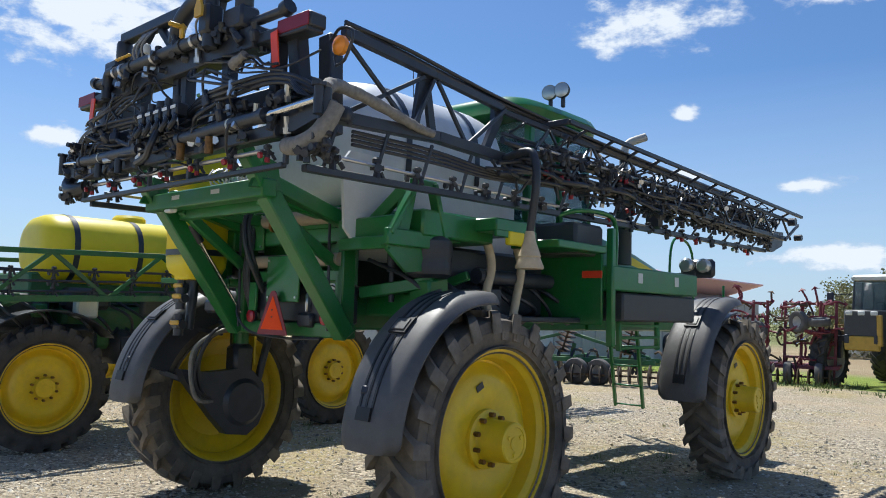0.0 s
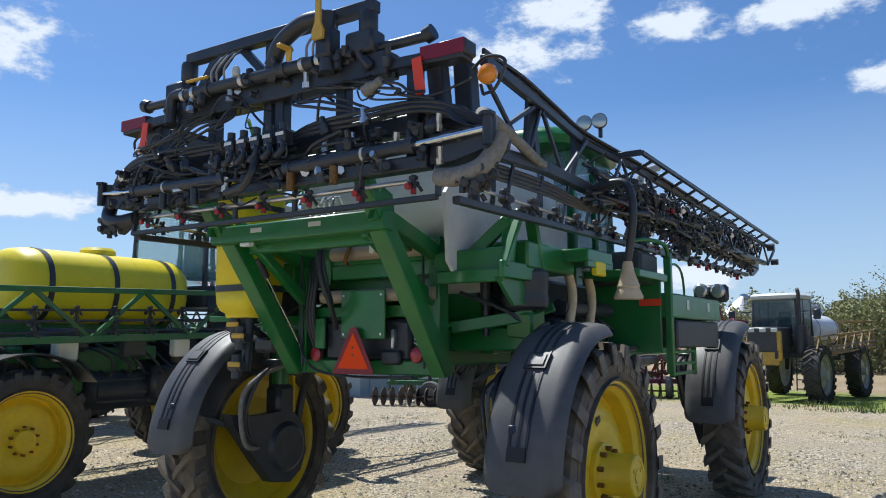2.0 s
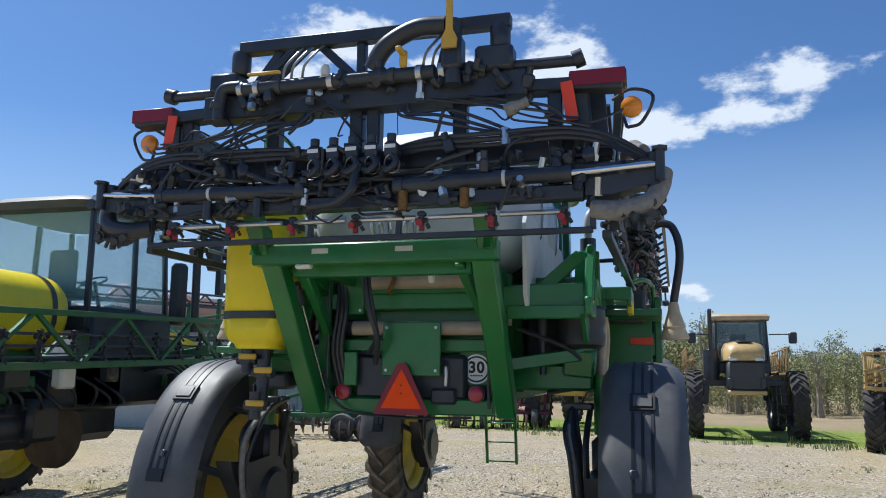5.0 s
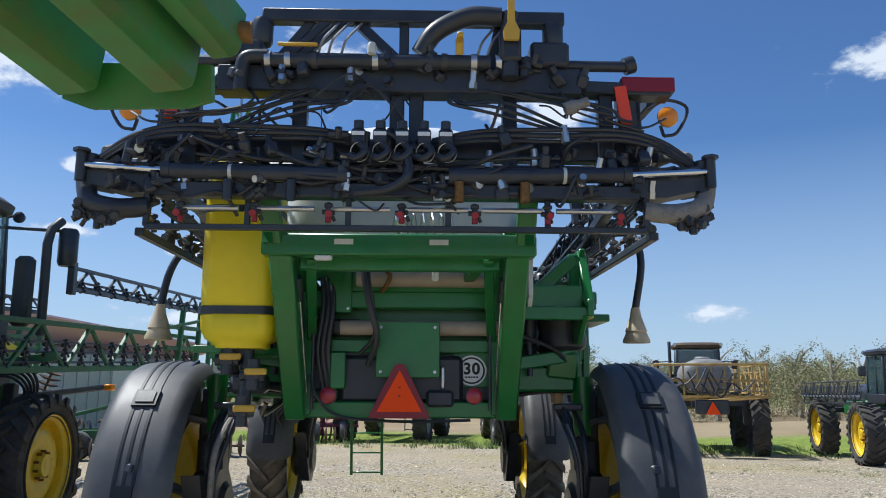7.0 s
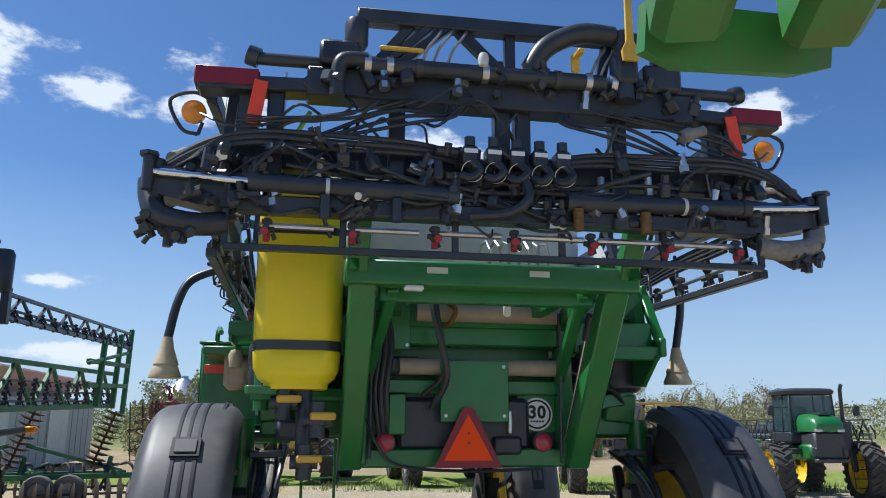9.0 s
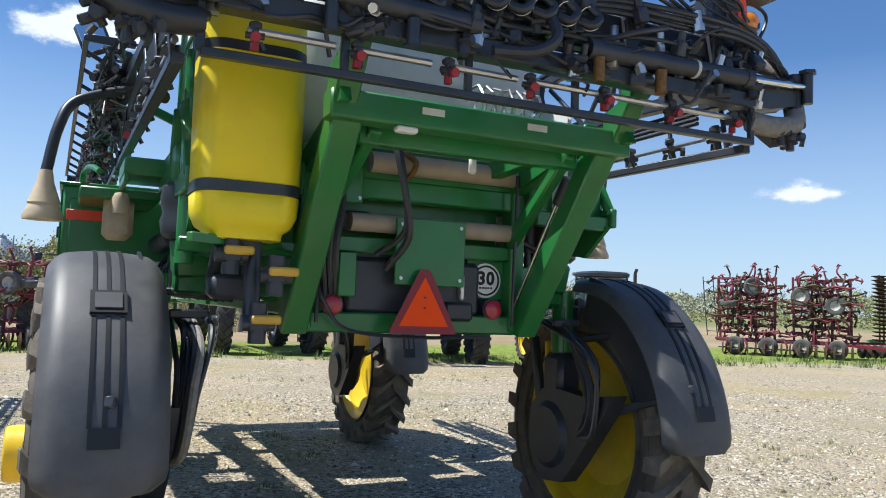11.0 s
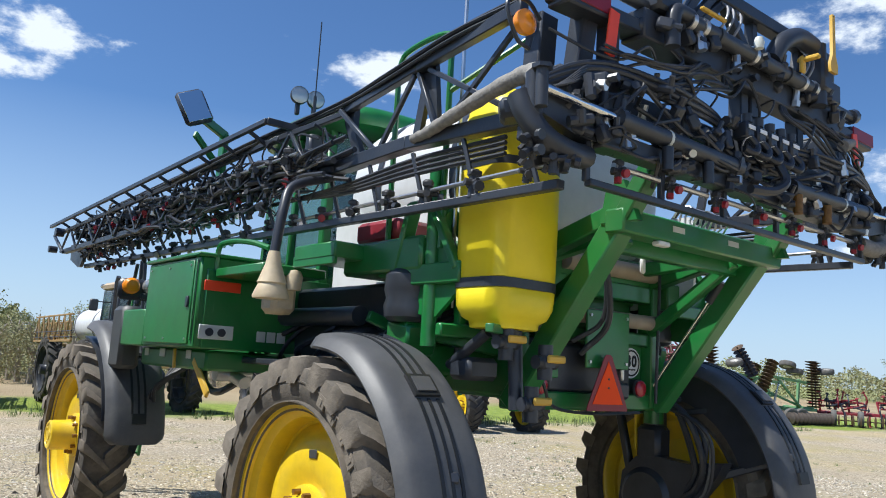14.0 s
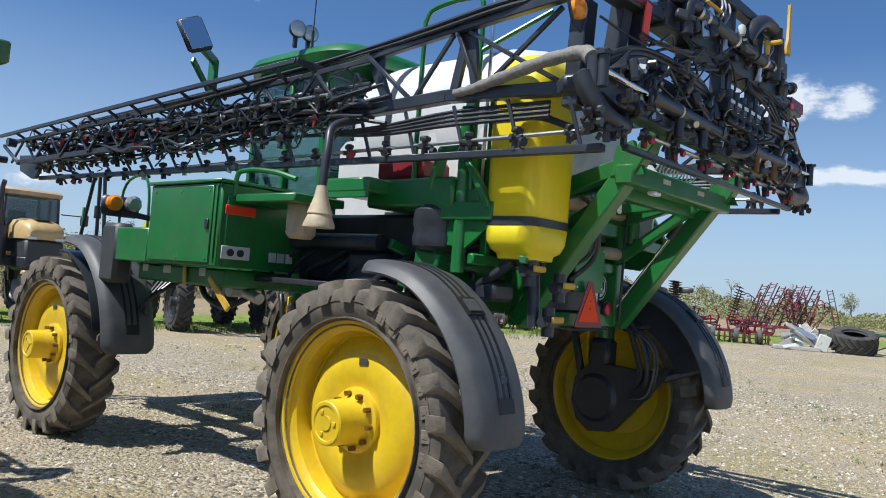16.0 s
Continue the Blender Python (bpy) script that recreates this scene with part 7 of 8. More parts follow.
        truss(sp, "boom_arm", (sg * (track - 0.1), -wb / 2 - 1.5, z0 + 0.1), (sg * (track - 0.12), wb / 2 + boom_front - 0.8, z0 + 0.15 - boom_low), boom_h * 0.7, boom, 12, 0.05, "folded lattice boom", 2)
        part("boom_carrier", Shape().bar((0, wb / 2 - 0.4, z0 - 0.1), (sg * (track + 0.1), wb / 2 - 0.3, z0 + 0.05), 0.1, 0.1, 0.01), boom, sp)
        part("boom_carrier", Shape().bar((0, -wb / 2 - 0.5, z0 - 0.1), (sg * (track + 0.15), -wb / 2 - 1.2, z0 + 0.05), 0.1, 0.1, 0.01), boom, sp)
    if rear_rack:
        y = -wb / 2 - 1.6
        s = Shape()
        for z in (z0 + 0.05, z0 + 0.5, z0 + 0.95):
            s.bar((-track - 0.15, y, z), (track + 0.15, y, z), 0.07, 0.07, 0.01)
        for i in range(9):
            x = -track - 0.1 + (2 * track + 0.2) * i / 8
            s.bar((x, y, z0 + 0.0), (x, y, z0 + 1.0), 0.05, 0.05, 0.008, up=(0, 1, 0))
        rk = assembly("boom_rack", "beam", s, boom, sp, "open boom rack")
        part("warning_triangle", Shape().prism([(-0.2, 0), (0.2, 0), (0, 0.36)], (0, y - 0.15, z0 - 0.45), (1, 0, 0), (0, 0, 1), 0.01), ORANGE_FL, sp)
        part("hitch_plate", Shape().box((0, y + 0.2, z0 - 0.25), (0.9, 0.5, 0.4), 0.03), BLACK, sp)
        rnd = random.Random(9)
        for k in range(10):
            x = rnd.uniform(-1.2, 0.8)
            part("cross_hose", Shape().tube(curve_points([(x, y - 0.05, z0 + rnd.uniform(0.1, 0.9)), (x + 0.3, y - 0.15, z0 + rnd.uniform(0, 0.6)), (x + 0.6, y - 0.05, z0 + rnd.uniform(0.1, 0.9))], 5), 0.025, 6), HOSE, rk)
    ld = Shape()
    for x in (-0.2, 0.2):
        ld.bar((-track + 0.35 + x, wb / 2 + 0.4, 0.4), (-track + 0.35 + x, wb / 2 + 0.3, R + 0.6), 0.03, 0.04, 0.005, up=(0, 1, 0))
    l = part("ladder", ld, BLACK, sp)
    for k in range(4):
        part("rung", Shape().bar((-track + 0.15, wb / 2 + 0.38, 0.45 + 0.28 * k), (-track + 0.55, wb / 2 + 0.38, 0.45 + 0.28 * k), 0.04, 0.03), BLACK, l)
    return sp


far_machine("yellow_black_sprayer", "black and golden sprayer with white tank and faded booms", pose(-0.98, 27.9, fall(-0.98, 27.9), 0, 0, 170) @ Matrix.Scale(1.16, 4), GOLD, "pale", 0.88, 1.35, 4.2, POLY_WHITE, BRONZE, cab_frame=DARK_PANEL, cab_roof=LABEL, hood_mat=GOLD, front="box", boom_front=0.6, boom_low=0.35, boom_h=0.6)
far_machine("cream_hood_sprayer", "sprayer with cream hood, black cab and dark wheels", pose(4.63, 25.65, fall(4.63, 25.65), 0, 0, 180) @ Matrix.Scale(1.24, 4), BLACK, "black", 0.95, 1.35, 4.2, POLY_WHITE, BRONZE, cab_roof=ROOF_TAN, hood_mat=CREAM_HOOD, hood_y=2.6, boom_front=-1.6, boom_h=0.75, rear_rack=False, ex=0.85, fat=0.9)
far_machine("bronze_boom_sprayer", "dusty sprayer with a yellow-brown boom rack at its rear", pose(9.75, 20.8, fall(9.75, 20.8), 0, 0, -15) @ Matrix.Scale(1.05, 4), RIM_PALE, "black", 0.92, 1.4, 4.2, TANK_GREY, BRONZE_Y, cab_roof=RIM_BROWN)
front_green = far_machine("green_front_sprayer", "green sprayer with yellow wheels and a dark boom rack", pose(13.45, 16.1, fall(13.45, 16.1), 0, 0, 169) @ Matrix.Scale(0.88, 4), GREEN, "yellow", 0.92, 1.4, 4.2, BLACK, DARK_PANEL, cab_roof=BLACK, hood_mat=GREEN, boom_h=0.7, fat=1.3, tank_k=0.62, boom_front=0.4, rear_rack=False)
part("side_panel", Shape().box((0.0, -0.9, 1.62), (1.5, 2.0, 0.55), 0.06), GREEN, front_green, "green side panelling")
part("side_panel", Shape().box((0.0, 2.0, 1.52), (1.1, 1.5, 0.50), 0.08), GREEN, front_green, "green side panelling")
for sg in (-1, 1):
    part("nozzle_line", Shape().tube([(sg * 1.62, -3.6, 1.98), (sg * 1.6, 2.4, 2.04)], 0.035, 8), STEEL, front_green, "bright nozzle line")
    for k in range(16):
        y = -3.4 + 0.37 * k
        part("cross_hose", Shape().tube(curve_points([(sg * 1.66, y, 2.35), (sg * 1.72, y + 0.12, 2.1), (sg * 1.64, y + 0.28, 1.95), (sg * 1.58, y + 0.4, 2.2)], 4), 0.024, 5), HOSE, front_green)
far_machine("distant_green_sprayer", "green sprayer with grey-roofed cab behind the yellow tank", pose(-12.6, 4.6, 0, 0, 0, 10), GREEN_DULL, "yellow", 0.9, 1.4, 4.2, BLACK, BLACK, cab_roof=RIM_PALE, rear_rack=False)


def shank_mesh(seed, mat):
    rnd = random.Random(seed)
    s = Shape().tube(curve_points([(0, 0, 0), (rnd.uniform(-0.05, 0.05), -0.28, 0.06), (rnd.uniform(-0.1, 0.1), -0.48, -0.2), (0, -0.34, -0.55)], 3), 0.040, 5)
    s.prism([(-0.13, -0.02), (0, 0.12), (0.13, -0.02), (0, 0.02)], (0, -0.33, -0.55), (1, 0, 0), (0, -0.6, -0.8), 0.03)
    return s.mesh("shank", mat)


def disc_mesh(mat, r=0.30):
    return Shape().lathe([(0.0, -0.04), (r * 0.6, -0.02), (r, 0.03), (r, 0.04), (r * 0.6, 0.0), (0, -0.02)], 14, (0, 0, 0), (1, 0, 0)).mesh("disc", mat)


SHANKS = {"maroon": [shank_mesh(k, MAROON if k < 2 else RIM_BROWN) for k in range(4)], "dark": [shank_mesh(k + 5, RIM_BROWN if k else BLACK) for k in range(2)], "red": [shank_mesh(9, RED_IMPL), shank_mesh(10, BLACK)]}
MESH_DISC, MESH_DISC_DARK = disc_mesh(DISC), disc_mesh(RIM_BROWN)
MESH_TYRE_SMALL = Shape().lathe([(0.20, -0.10), (0.30, -0.13), (0.37, -0.12), (0.40, -0.07), (0.40, 0.07), (0.37, 0.12), (0.30, 0.13), (0.20, 0.10)], 20, (0, 0, 0), (1, 0, 0), close=True).mesh("tyre", TYRE_GREY)
MESH_RIM_SMALL = Shape().lathe([(0, -0.03), (0.12, -0.03), (0.2, -0.09), (0.205, 0.09), (0.12, 0.03), (0, 0.03)], 18, (0, 0, 0), (1, 0, 0)).mesh("wheel", RIM_PALE)


def small_wheel(parent, m):
    share("tyre", MESH_TYRE_SMALL, share("wheel", MESH_RIM_SMALL, parent, m), Matrix())


def disc_gang(parent, p0, p1, n, mesh=None, r=0.035):
    """A straight axle with n discs on it."""
    p0, p1 = Vector(p0), Vector(p1)
    d = (p1 - p0).normalized()
    g = part("disc_gang", Shape().tube([p0, p1], r, 6), RIM_BROWN, parent)
    q = Vector((1, 0, 0)).rotation_difference(d).to_matrix().to_4x4()
    for i in range(n):
        share("disc", mesh or MESH_DISC_DARK, g, Matrix.Translation(p0.lerp(p1, (i + 0.5) / n)) @ q)
    return g


def ladder_frame(parent, p0, p1, w, mat, rungs, t=0.05, side=(1, 0, 0)):
    """A flat harrow section: two rails with many cross bars."""
    p0, p1, sv = Vector(p0), Vector(p1), Vector(side).normalized() * w / 2
    s = Shape().bar(p0 - sv, p1 - sv, t, t, 0.005).bar(p0 + sv, p1 + sv, t, t, 0.005)
    for i in range(rungs):
        c = p0.lerp(p1, (i + 0.5) / rungs)
        s.bar(c - sv, c + sv + (p1 - p0) / rungs * (0.6 if i % 2 else 0), t * 0.7, t * 0.7, 0.003)
    return assembly("harrow_section", "tine_bar", s, mat, parent)


def cylinder_ram(parent, p0, p1):
    p0, p1 = Vector(p0), Vector(p1)
    r = part("hydraulic_ram", Shape().tube([p0, p0.lerp(p1, 0.6)], 0.055, 10), RIM_PALE, parent)
    part("rod", Shape().tube([p0.lerp(p1, 0.6), p1], 0.025, 8), CHROME, r)


def cultivator(name, label, m, w, h, mat, seed, shanks, rows=6, per=11, lattice=True, drawbar=True, discs=True):
    """A field cultivator with its wings folded upright: rows of toolbars full of shanks."""
    rnd = random.Random(seed)
    tl = base(name, label, "farm implement", m, "tillage tools along the yard's edge")
    s = Shape()
    for y in (-0.5, 0.3, 1.1):
        s.bar((-w / 2, y, 0.62), (w / 2, y, 0.62), 0.12, 0.12, 0.01)
    for i in range(5):
        x = -w / 2 + w * i / 4
        s.bar((x, -0.5, 0.66), (x, 1.3, 0.66), 0.10, 0.10, 0.01)
    assembly("base_frame", "beam", s, mat, tl, "welded base frame")
    for sg in (-1, 1):
        x0, ww = sg * w * 0.27, w * 0.40
        s = Shape()
        for k in range(4):
            x = x0 + (k - 1.5) * ww / 3
            s.bar((x, 0.1, 0.62), (x + rnd.uniform(-0.15, 0.15), 0.1 + rnd.uniform(-0.2, 0.2), h), 0.10, 0.10, 0.01, up=(0, 1, 0))
        bars = []
        for k in range(rows):
            z = 0.95 + (h - 1.05) * k / max(1, rows - 1)
            y = 0.35 * (k % 2) - 0.15
            s.bar((x0 - ww / 2, y, z), (x0 + ww / 2, y + 0.05, z + rnd.uniform(-0.06, 0.06)), 0.09, 0.09, 0.01)
            bars.append((y, z))
        assembly("folded_wing", "toolbar", s, mat, tl, "wing folded upright")
        for y, z in bars:
            for j in range(per):
                x = x0 - ww / 2 + ww * (j + rnd.uniform(0.1, 0.9)) / per
                turn = pose(x, y, z, rnd.uniform(-25, 25), rnd.choice((0, 90, -90, 180)) + rnd.uniform(-20, 20), rnd.choice((0, 0, 180)) + rnd.uniform(-30, 30))
                share("shank", rnd.choice(SHANKS[shanks]), tl, turn)
        for k in range(2 if h > 2 else 0):
            cylinder_ram(tl, (x0 + rnd.uniform(-0.4, 0.4) * ww, -0.35, rnd.uniform(1.0, h - 0.8)), (x0 + rnd.uniform(-0.4, 0.4) * ww, -0.3, rnd.uniform(1.2, h - 0.2)))
            small_wheel(tl, pose(x0 + rnd.uniform(-0.45, 0.45) * ww, -0.45, rnd.uniform(1.4, h - 0.4), 0, rnd.choice((0, 80)), rnd.uniform(40, 110)))
    for k in range(int(w / 0.8)):
        x = -w / 2 + 0.4 + 0.8 * k
        share("shank", SHANKS[shanks][k % 2], tl, pose(x, -0.4, 0.62))
        share("shank", SHANKS[shanks][0], tl, pose(x + 0.4, 0.5, 0.62))
    for x in (-0.36 * w, -0.12 * w, 0.12 * w, 0.36 * w):
        small_wheel(tl, pose(x, -0.75, 0.40, 0, 0, 70 if drawbar else 0))
    if discs:
        disc_gang(tl, (-w * 0.48, -0.95, 0.31), (w * 0.48, -0.95, 0.31), int(w * 3), MESH_DISC_DARK)
    if lattice:
        ladder_frame(tl, (-w * 0.53, -0.2, 0.75), (-w * 0.55, -0.3, h * 0.58), 0.42, BLACK, 3, 0.035)
        ladder_frame(tl, (-w * 0.55, -0.2, h * 0.60), (-w * 0.57, -0.3, h * 0.98), 0.42, BLACK, 3, 0.035)
        ladder_frame(tl, (-w * 0.45, -0.2, 0.9), (-w * 0.46, -0.1, h * 0.95), 0.4, RIM_BROWN, 9, 0.04)
    if drawbar:
        db = Shape().bar((w * 0.42, -0.5, 0.62), (w * 0.72, -0.7, 0.5), 0.1, 0.12, 0.01).bar((w * 0.42, 1.0, 0.62), (w * 0.72, -0.7, 0.5), 0.1, 0.12, 0.01).bar((w * 0.5, 0.2, 0.7), (w * 0.78, -0.8, 0.75), 0.1, 0.1, 0.01)
        d = assembly("drawbar", "beam", db, RED_IMPL, tl, "red drawbar")
        part("jack_stand", Shape().bar((w * 0.70, -0.7, 0), (w * 0.70, -0.7, 0.55), 0.07, 0.07, 0.01, up=(0, 1, 0)), BLACK, d)
    return tl


def disc_harrow(name, label, m, tall=True):
    """A folded disc harrow: a wheeled frame, upright and leaning gangs of discs."""
    tl = base(name, label, "farm implement", m, "tillage tools along the yard's edge")
    s = Shape()
    for y in (-0.4, 0.8):
        s.bar((-3.2, y, 0.72), (3.2, y, 0.72), 0.14, 0.14, 0.01)
    for x in (-3.0, -1.2, 0.8, 2.8):
        s.bar((x, -0.6, 0.8), (x, 1.2, 0.8), 0.12, 0.12, 0.01)
    s.bar((-2.6, 0.2, 0.8), (0.2, 0.2, 1.5), 0.10, 0.10, 0.01).bar((3.0, 0.2, 0.8), (0.6, 0.2, 1.5), 0.10, 0.10, 0.01)
    for x in (-2.4, 0.5, 2.6):
        s.bar((x, 0.2, 0.7), (x + 0.1, 0.2, 2.2 if tall else 1.2), 0.12, 0.12, 0.01, up=(0, 1, 0))
    assembly("frame", "beam", s, GREEN_LIGHT if tall else GREEN_DULL, tl, "faded green frame")
    disc_gang(tl, (-3.6, -1.0, 0.32), (-0.4, -1.1, 0.32), 11, MESH_DISC)
    disc_gang(tl, (0.4, -1.1, 0.32), (3.5, -1.0, 0.32), 11, MESH_DISC)
    disc_gang(tl, (-3.3, 1.4, 0.32), (3.3, 1.4, 0.32), 20, MESH_DISC)
    for x in (-1.6, -0.9, 0.9, 1.6):
        small_wheel(tl, pose(x, -0.9, 0.40, 0, 0, 75))
    if tall:
        arm = Shape().bar((-2.4, 0, 2.35), (1.2, 0, 1.95), 0.13, 0.13, 0.01).bar((0.2, 0, 2.3), (3.4, 0, 2.0), 0.13, 0.13, 0.01).bar((-3.0, -0.1, 1.1), (0.8, 0, 1.35), 0.12, 0.12, 0.01).bar((-1.9, 0, 0.9), (-0.3, 0, 2.2), 0.10, 0.10, 0.01).bar((1.0, 0, 2.2), (2.6, 0, 0.8), 0.10, 0.10, 0.01)
        assembly("wing_arm", "beam", arm, GREEN_LIGHT, tl, "faded green wing arm")
        for x, z in ((-3.6, 3.6), (-3.4, 3.5), (3.2, 3.15), (3.45, 3.1)):
            disc_gang(tl, (x, -0.2, 0.8), (x + 0.05, -0.1, z), 17)
        disc_gang(tl, (-0.9, -0.3, 2.2), (-1.9, -0.2, 3.55), 9)
        disc_gang(tl, (-0.7, -0.3, 1.0), (0.5, -0.2, 3.0), 12)
        disc_gang(tl, (-1.0, 0.5, 0.9), (0.2, 0.6, 2.8), 11)
        for x, z, r in ((-2.2, 2.8, 70), (1.3, 2.85, 110), (1.8, 2.55, 100), (4.0, 2.65, 80)):
            small_wheel(tl, pose(x, -0.35, z, 0, r, 20))
        for x in (-0.6, 0.5):
            cylinder_ram(tl, (x, -0.2, 0.9), (x + 0.5, -0.1, 2.0))
    else:
        rnd = random.Random(12)
        for k in range(26):
            share("shank", SHANKS["dark"][k % 2], tl, pose(-3.2 + 0.25 * k, 0.3 + 0.5 * (k % 2), 0.95, 0, 0, rnd.uniform(-40, 40)))
        for x in (-2.2, 0.2, 2.2):
            disc_gang(tl, (x, 0.1, 0.9), (x + 0.5, 0.0, 2.4), 10)
    return tl


def leaning_harrow(m):
    """A wide harrow folded into a leaning stack of ladder frames."""
    tl = base("maroon_harrow", "maroon harrow folded into a leaning stack of frames", "farm implement", m, "tillage tools along the yard's edge")
    s = Shape().bar((-3.4, 0, 0.7), (3.4, 0, 0.7), 0.16, 0.16, 0.01).bar((-3.2, 1.2, 0.7), (3.2, 1.2, 0.7), 0.16, 0.16, 0.01)
    for x in (-3.0, -1.0, 1.0, 3.0):
        s.bar((x, -0.3, 0.76), (x, 1.5, 0.76), 0.12, 0.12, 0.01)
    for x in (-2.0, 0.0, 2.0):
        s.bar((x, 0.6, 0.76), (x + 0.6, 0.6, 3.2), 0.12, 0.12, 0.01, up=(0, 1, 0))
    assembly("base_frame", "beam", s, MAROON, tl, "maroon base frame")
    for k in range(7):
        x = -2.5 + 0.62 * k
        ladder_frame(tl, (x, -0.4 + 0.15 * k, 0.6), (x + 1.25, -0.2 + 0.15 * k, 3.75 + 0.18 * math.sin(k * 1.7)), 0.42, MAROON if k % 3 else RIM_BROWN, 11, 0.07)
    for k in range(3):
        x = 0.9 + 0.5 * k
        ladder_frame(tl, (x, 0.9, 0.6), (x - 0.5, 0.8, 3.4), 0.4, MAROON, 9, 0.07)
    ladder_frame(tl, (3.9, 0.2, 0.7), (3.2, 0.3, 3.7), 0.38, RIM_BROWN, 11, 0.06)
    disc_gang(tl, (-3.7, -0.3, 0.9), (-3.0, -0.3, 3.5), 12)
    disc_gang(tl, (-3.4, 0.2, 0.9), (-2.8, 0.2, 3.2), 12)
    rnd = random.Random(15)
    for k in range(60):
        share("shank", SHANKS["maroon"][k % 3], tl, pose(rnd.uniform(-2.8, 3.0), rnd.uniform(-0.4, 1.2), rnd.uniform(0.9, 3.1), rnd.uniform(-30, 30), rnd.uniform(-60, 60), rnd.uniform(-90, 90)))
    for x in (-2.8, -0.9, 0.9, 2.8):
        small_wheel(tl, pose(x, -0.5, 0.40, 0, 0, 70))
    return tl


cultivator("maroon_cultivator", "maroon folded field cultivator with upright wings full of shanks", pose(26.4, 19.3, 0, 0, 0, -47), 5.6, 3.45, MAROON, 1, "maroon", 8, 18)
cultivator("maroon_cultivator", "maroon folded cultivator beside the yellow machine", pose(-4.6, 25.0, fall(-4.6, 25.0), 0, 0, 12), 4.2, 3.0, MAROON, 2, "maroon", 5, 8, drawbar=False)
disc_harrow("green_disc_harrow", "faded green folded disc harrow with upright and leaning gangs", pose(32.1, 15.7, 0, 0, 0, -14))
cultivator("red_tillage_tool", "low bright red tillage tool on small wheels", pose(37.4, 12.8, 0, 0, 0, -62), 5.0, 1.3, RED_IMPL, 4, "red", 2, 12, False, False)
leaning_harrow(pose(53.6, 14.8, 0, 0, 0, -62))
disc_harrow("green_disc_harrow", "green disc harrow with low gangs beyond the older sprayer", pose(-8.6, 16.5, fall(-8.6, 16.5), 0, 0, 20), False)


def build_yard_scrap():
    t = base("old_tractor_tyre", "large worn tractor tyre lying flat on the gravel", "tyre", pose(37.6, 6.2, 0, 0, 0, -65))
    share("tyre", tyre_shape(1.12, 0.56, 0.42, 18).mesh("tyre", TYRE_FAR), t, pose(0, 0, 0.66, 16, 0, 0) @ pose(0, 0, 0, 0, 90, 0))
    jk = base("scrap_heap", "white scrap panels and bars heaped on the verge", "scrap", pose(36.2, 7.9, 0, 0, 0, -65))
    rnd = random.Random(4)
    for k in range(11):
        part("panel", Shape().box((rnd.uniform(-1.3, 0.9), rnd.uniform(-0.3, 0.3), 0.22 + 0.09 * k), (rnd.uniform(0.8, 1.7), 0.08, rnd.uniform(0.15, 0.5)), 0.02, pose(0, 0, 0, rnd.uniform(-50, 50), rnd.uniform(-50, 50), rnd.uniform(-40, 40))), (LABEL, RIM_PALE, STEEL)[k % 3], jk)
    part("panel", Shape().box((0.6, -0.2, 0.45), (0.6, 0.25, 0.8), 0.03, pose(0, 0, 0, 0, 18, 0)), LABEL, jk)
    part("panel", Shape().box((-0.6, 0, 0.10), (2.2, 0.8, 0.2), 0.03), RIM_PALE, jk)
    mo = base("mower_deck", "small green implement standing behind the tyre", "farm implement", pose(40.2, 5.0, 0, 0, 0, -65))
    part("deck", Shape().box((0, 0, 1.05), (2.2, 1.3, 0.22), 0.06), GREEN_DULL, mo)
    for x, y in ((-0.9, -0.5), (0.9, -0.5), (-0.9, 0.5), (0.9, 0.5), (0.2, -0.5)):
        part("leg", Shape().bar((x, y, 0), (x * 0.9, y, 1.0), 0.09, 0.09, 0.01, up=(0, 1, 0)), GREEN_DULL, mo)
    part("brace", Shape().bar((-0.9, -0.52, 0.2), (0.8, -0.52, 0.95), 0.06, 0.06), BLACK, mo)


build_yard_scrap()


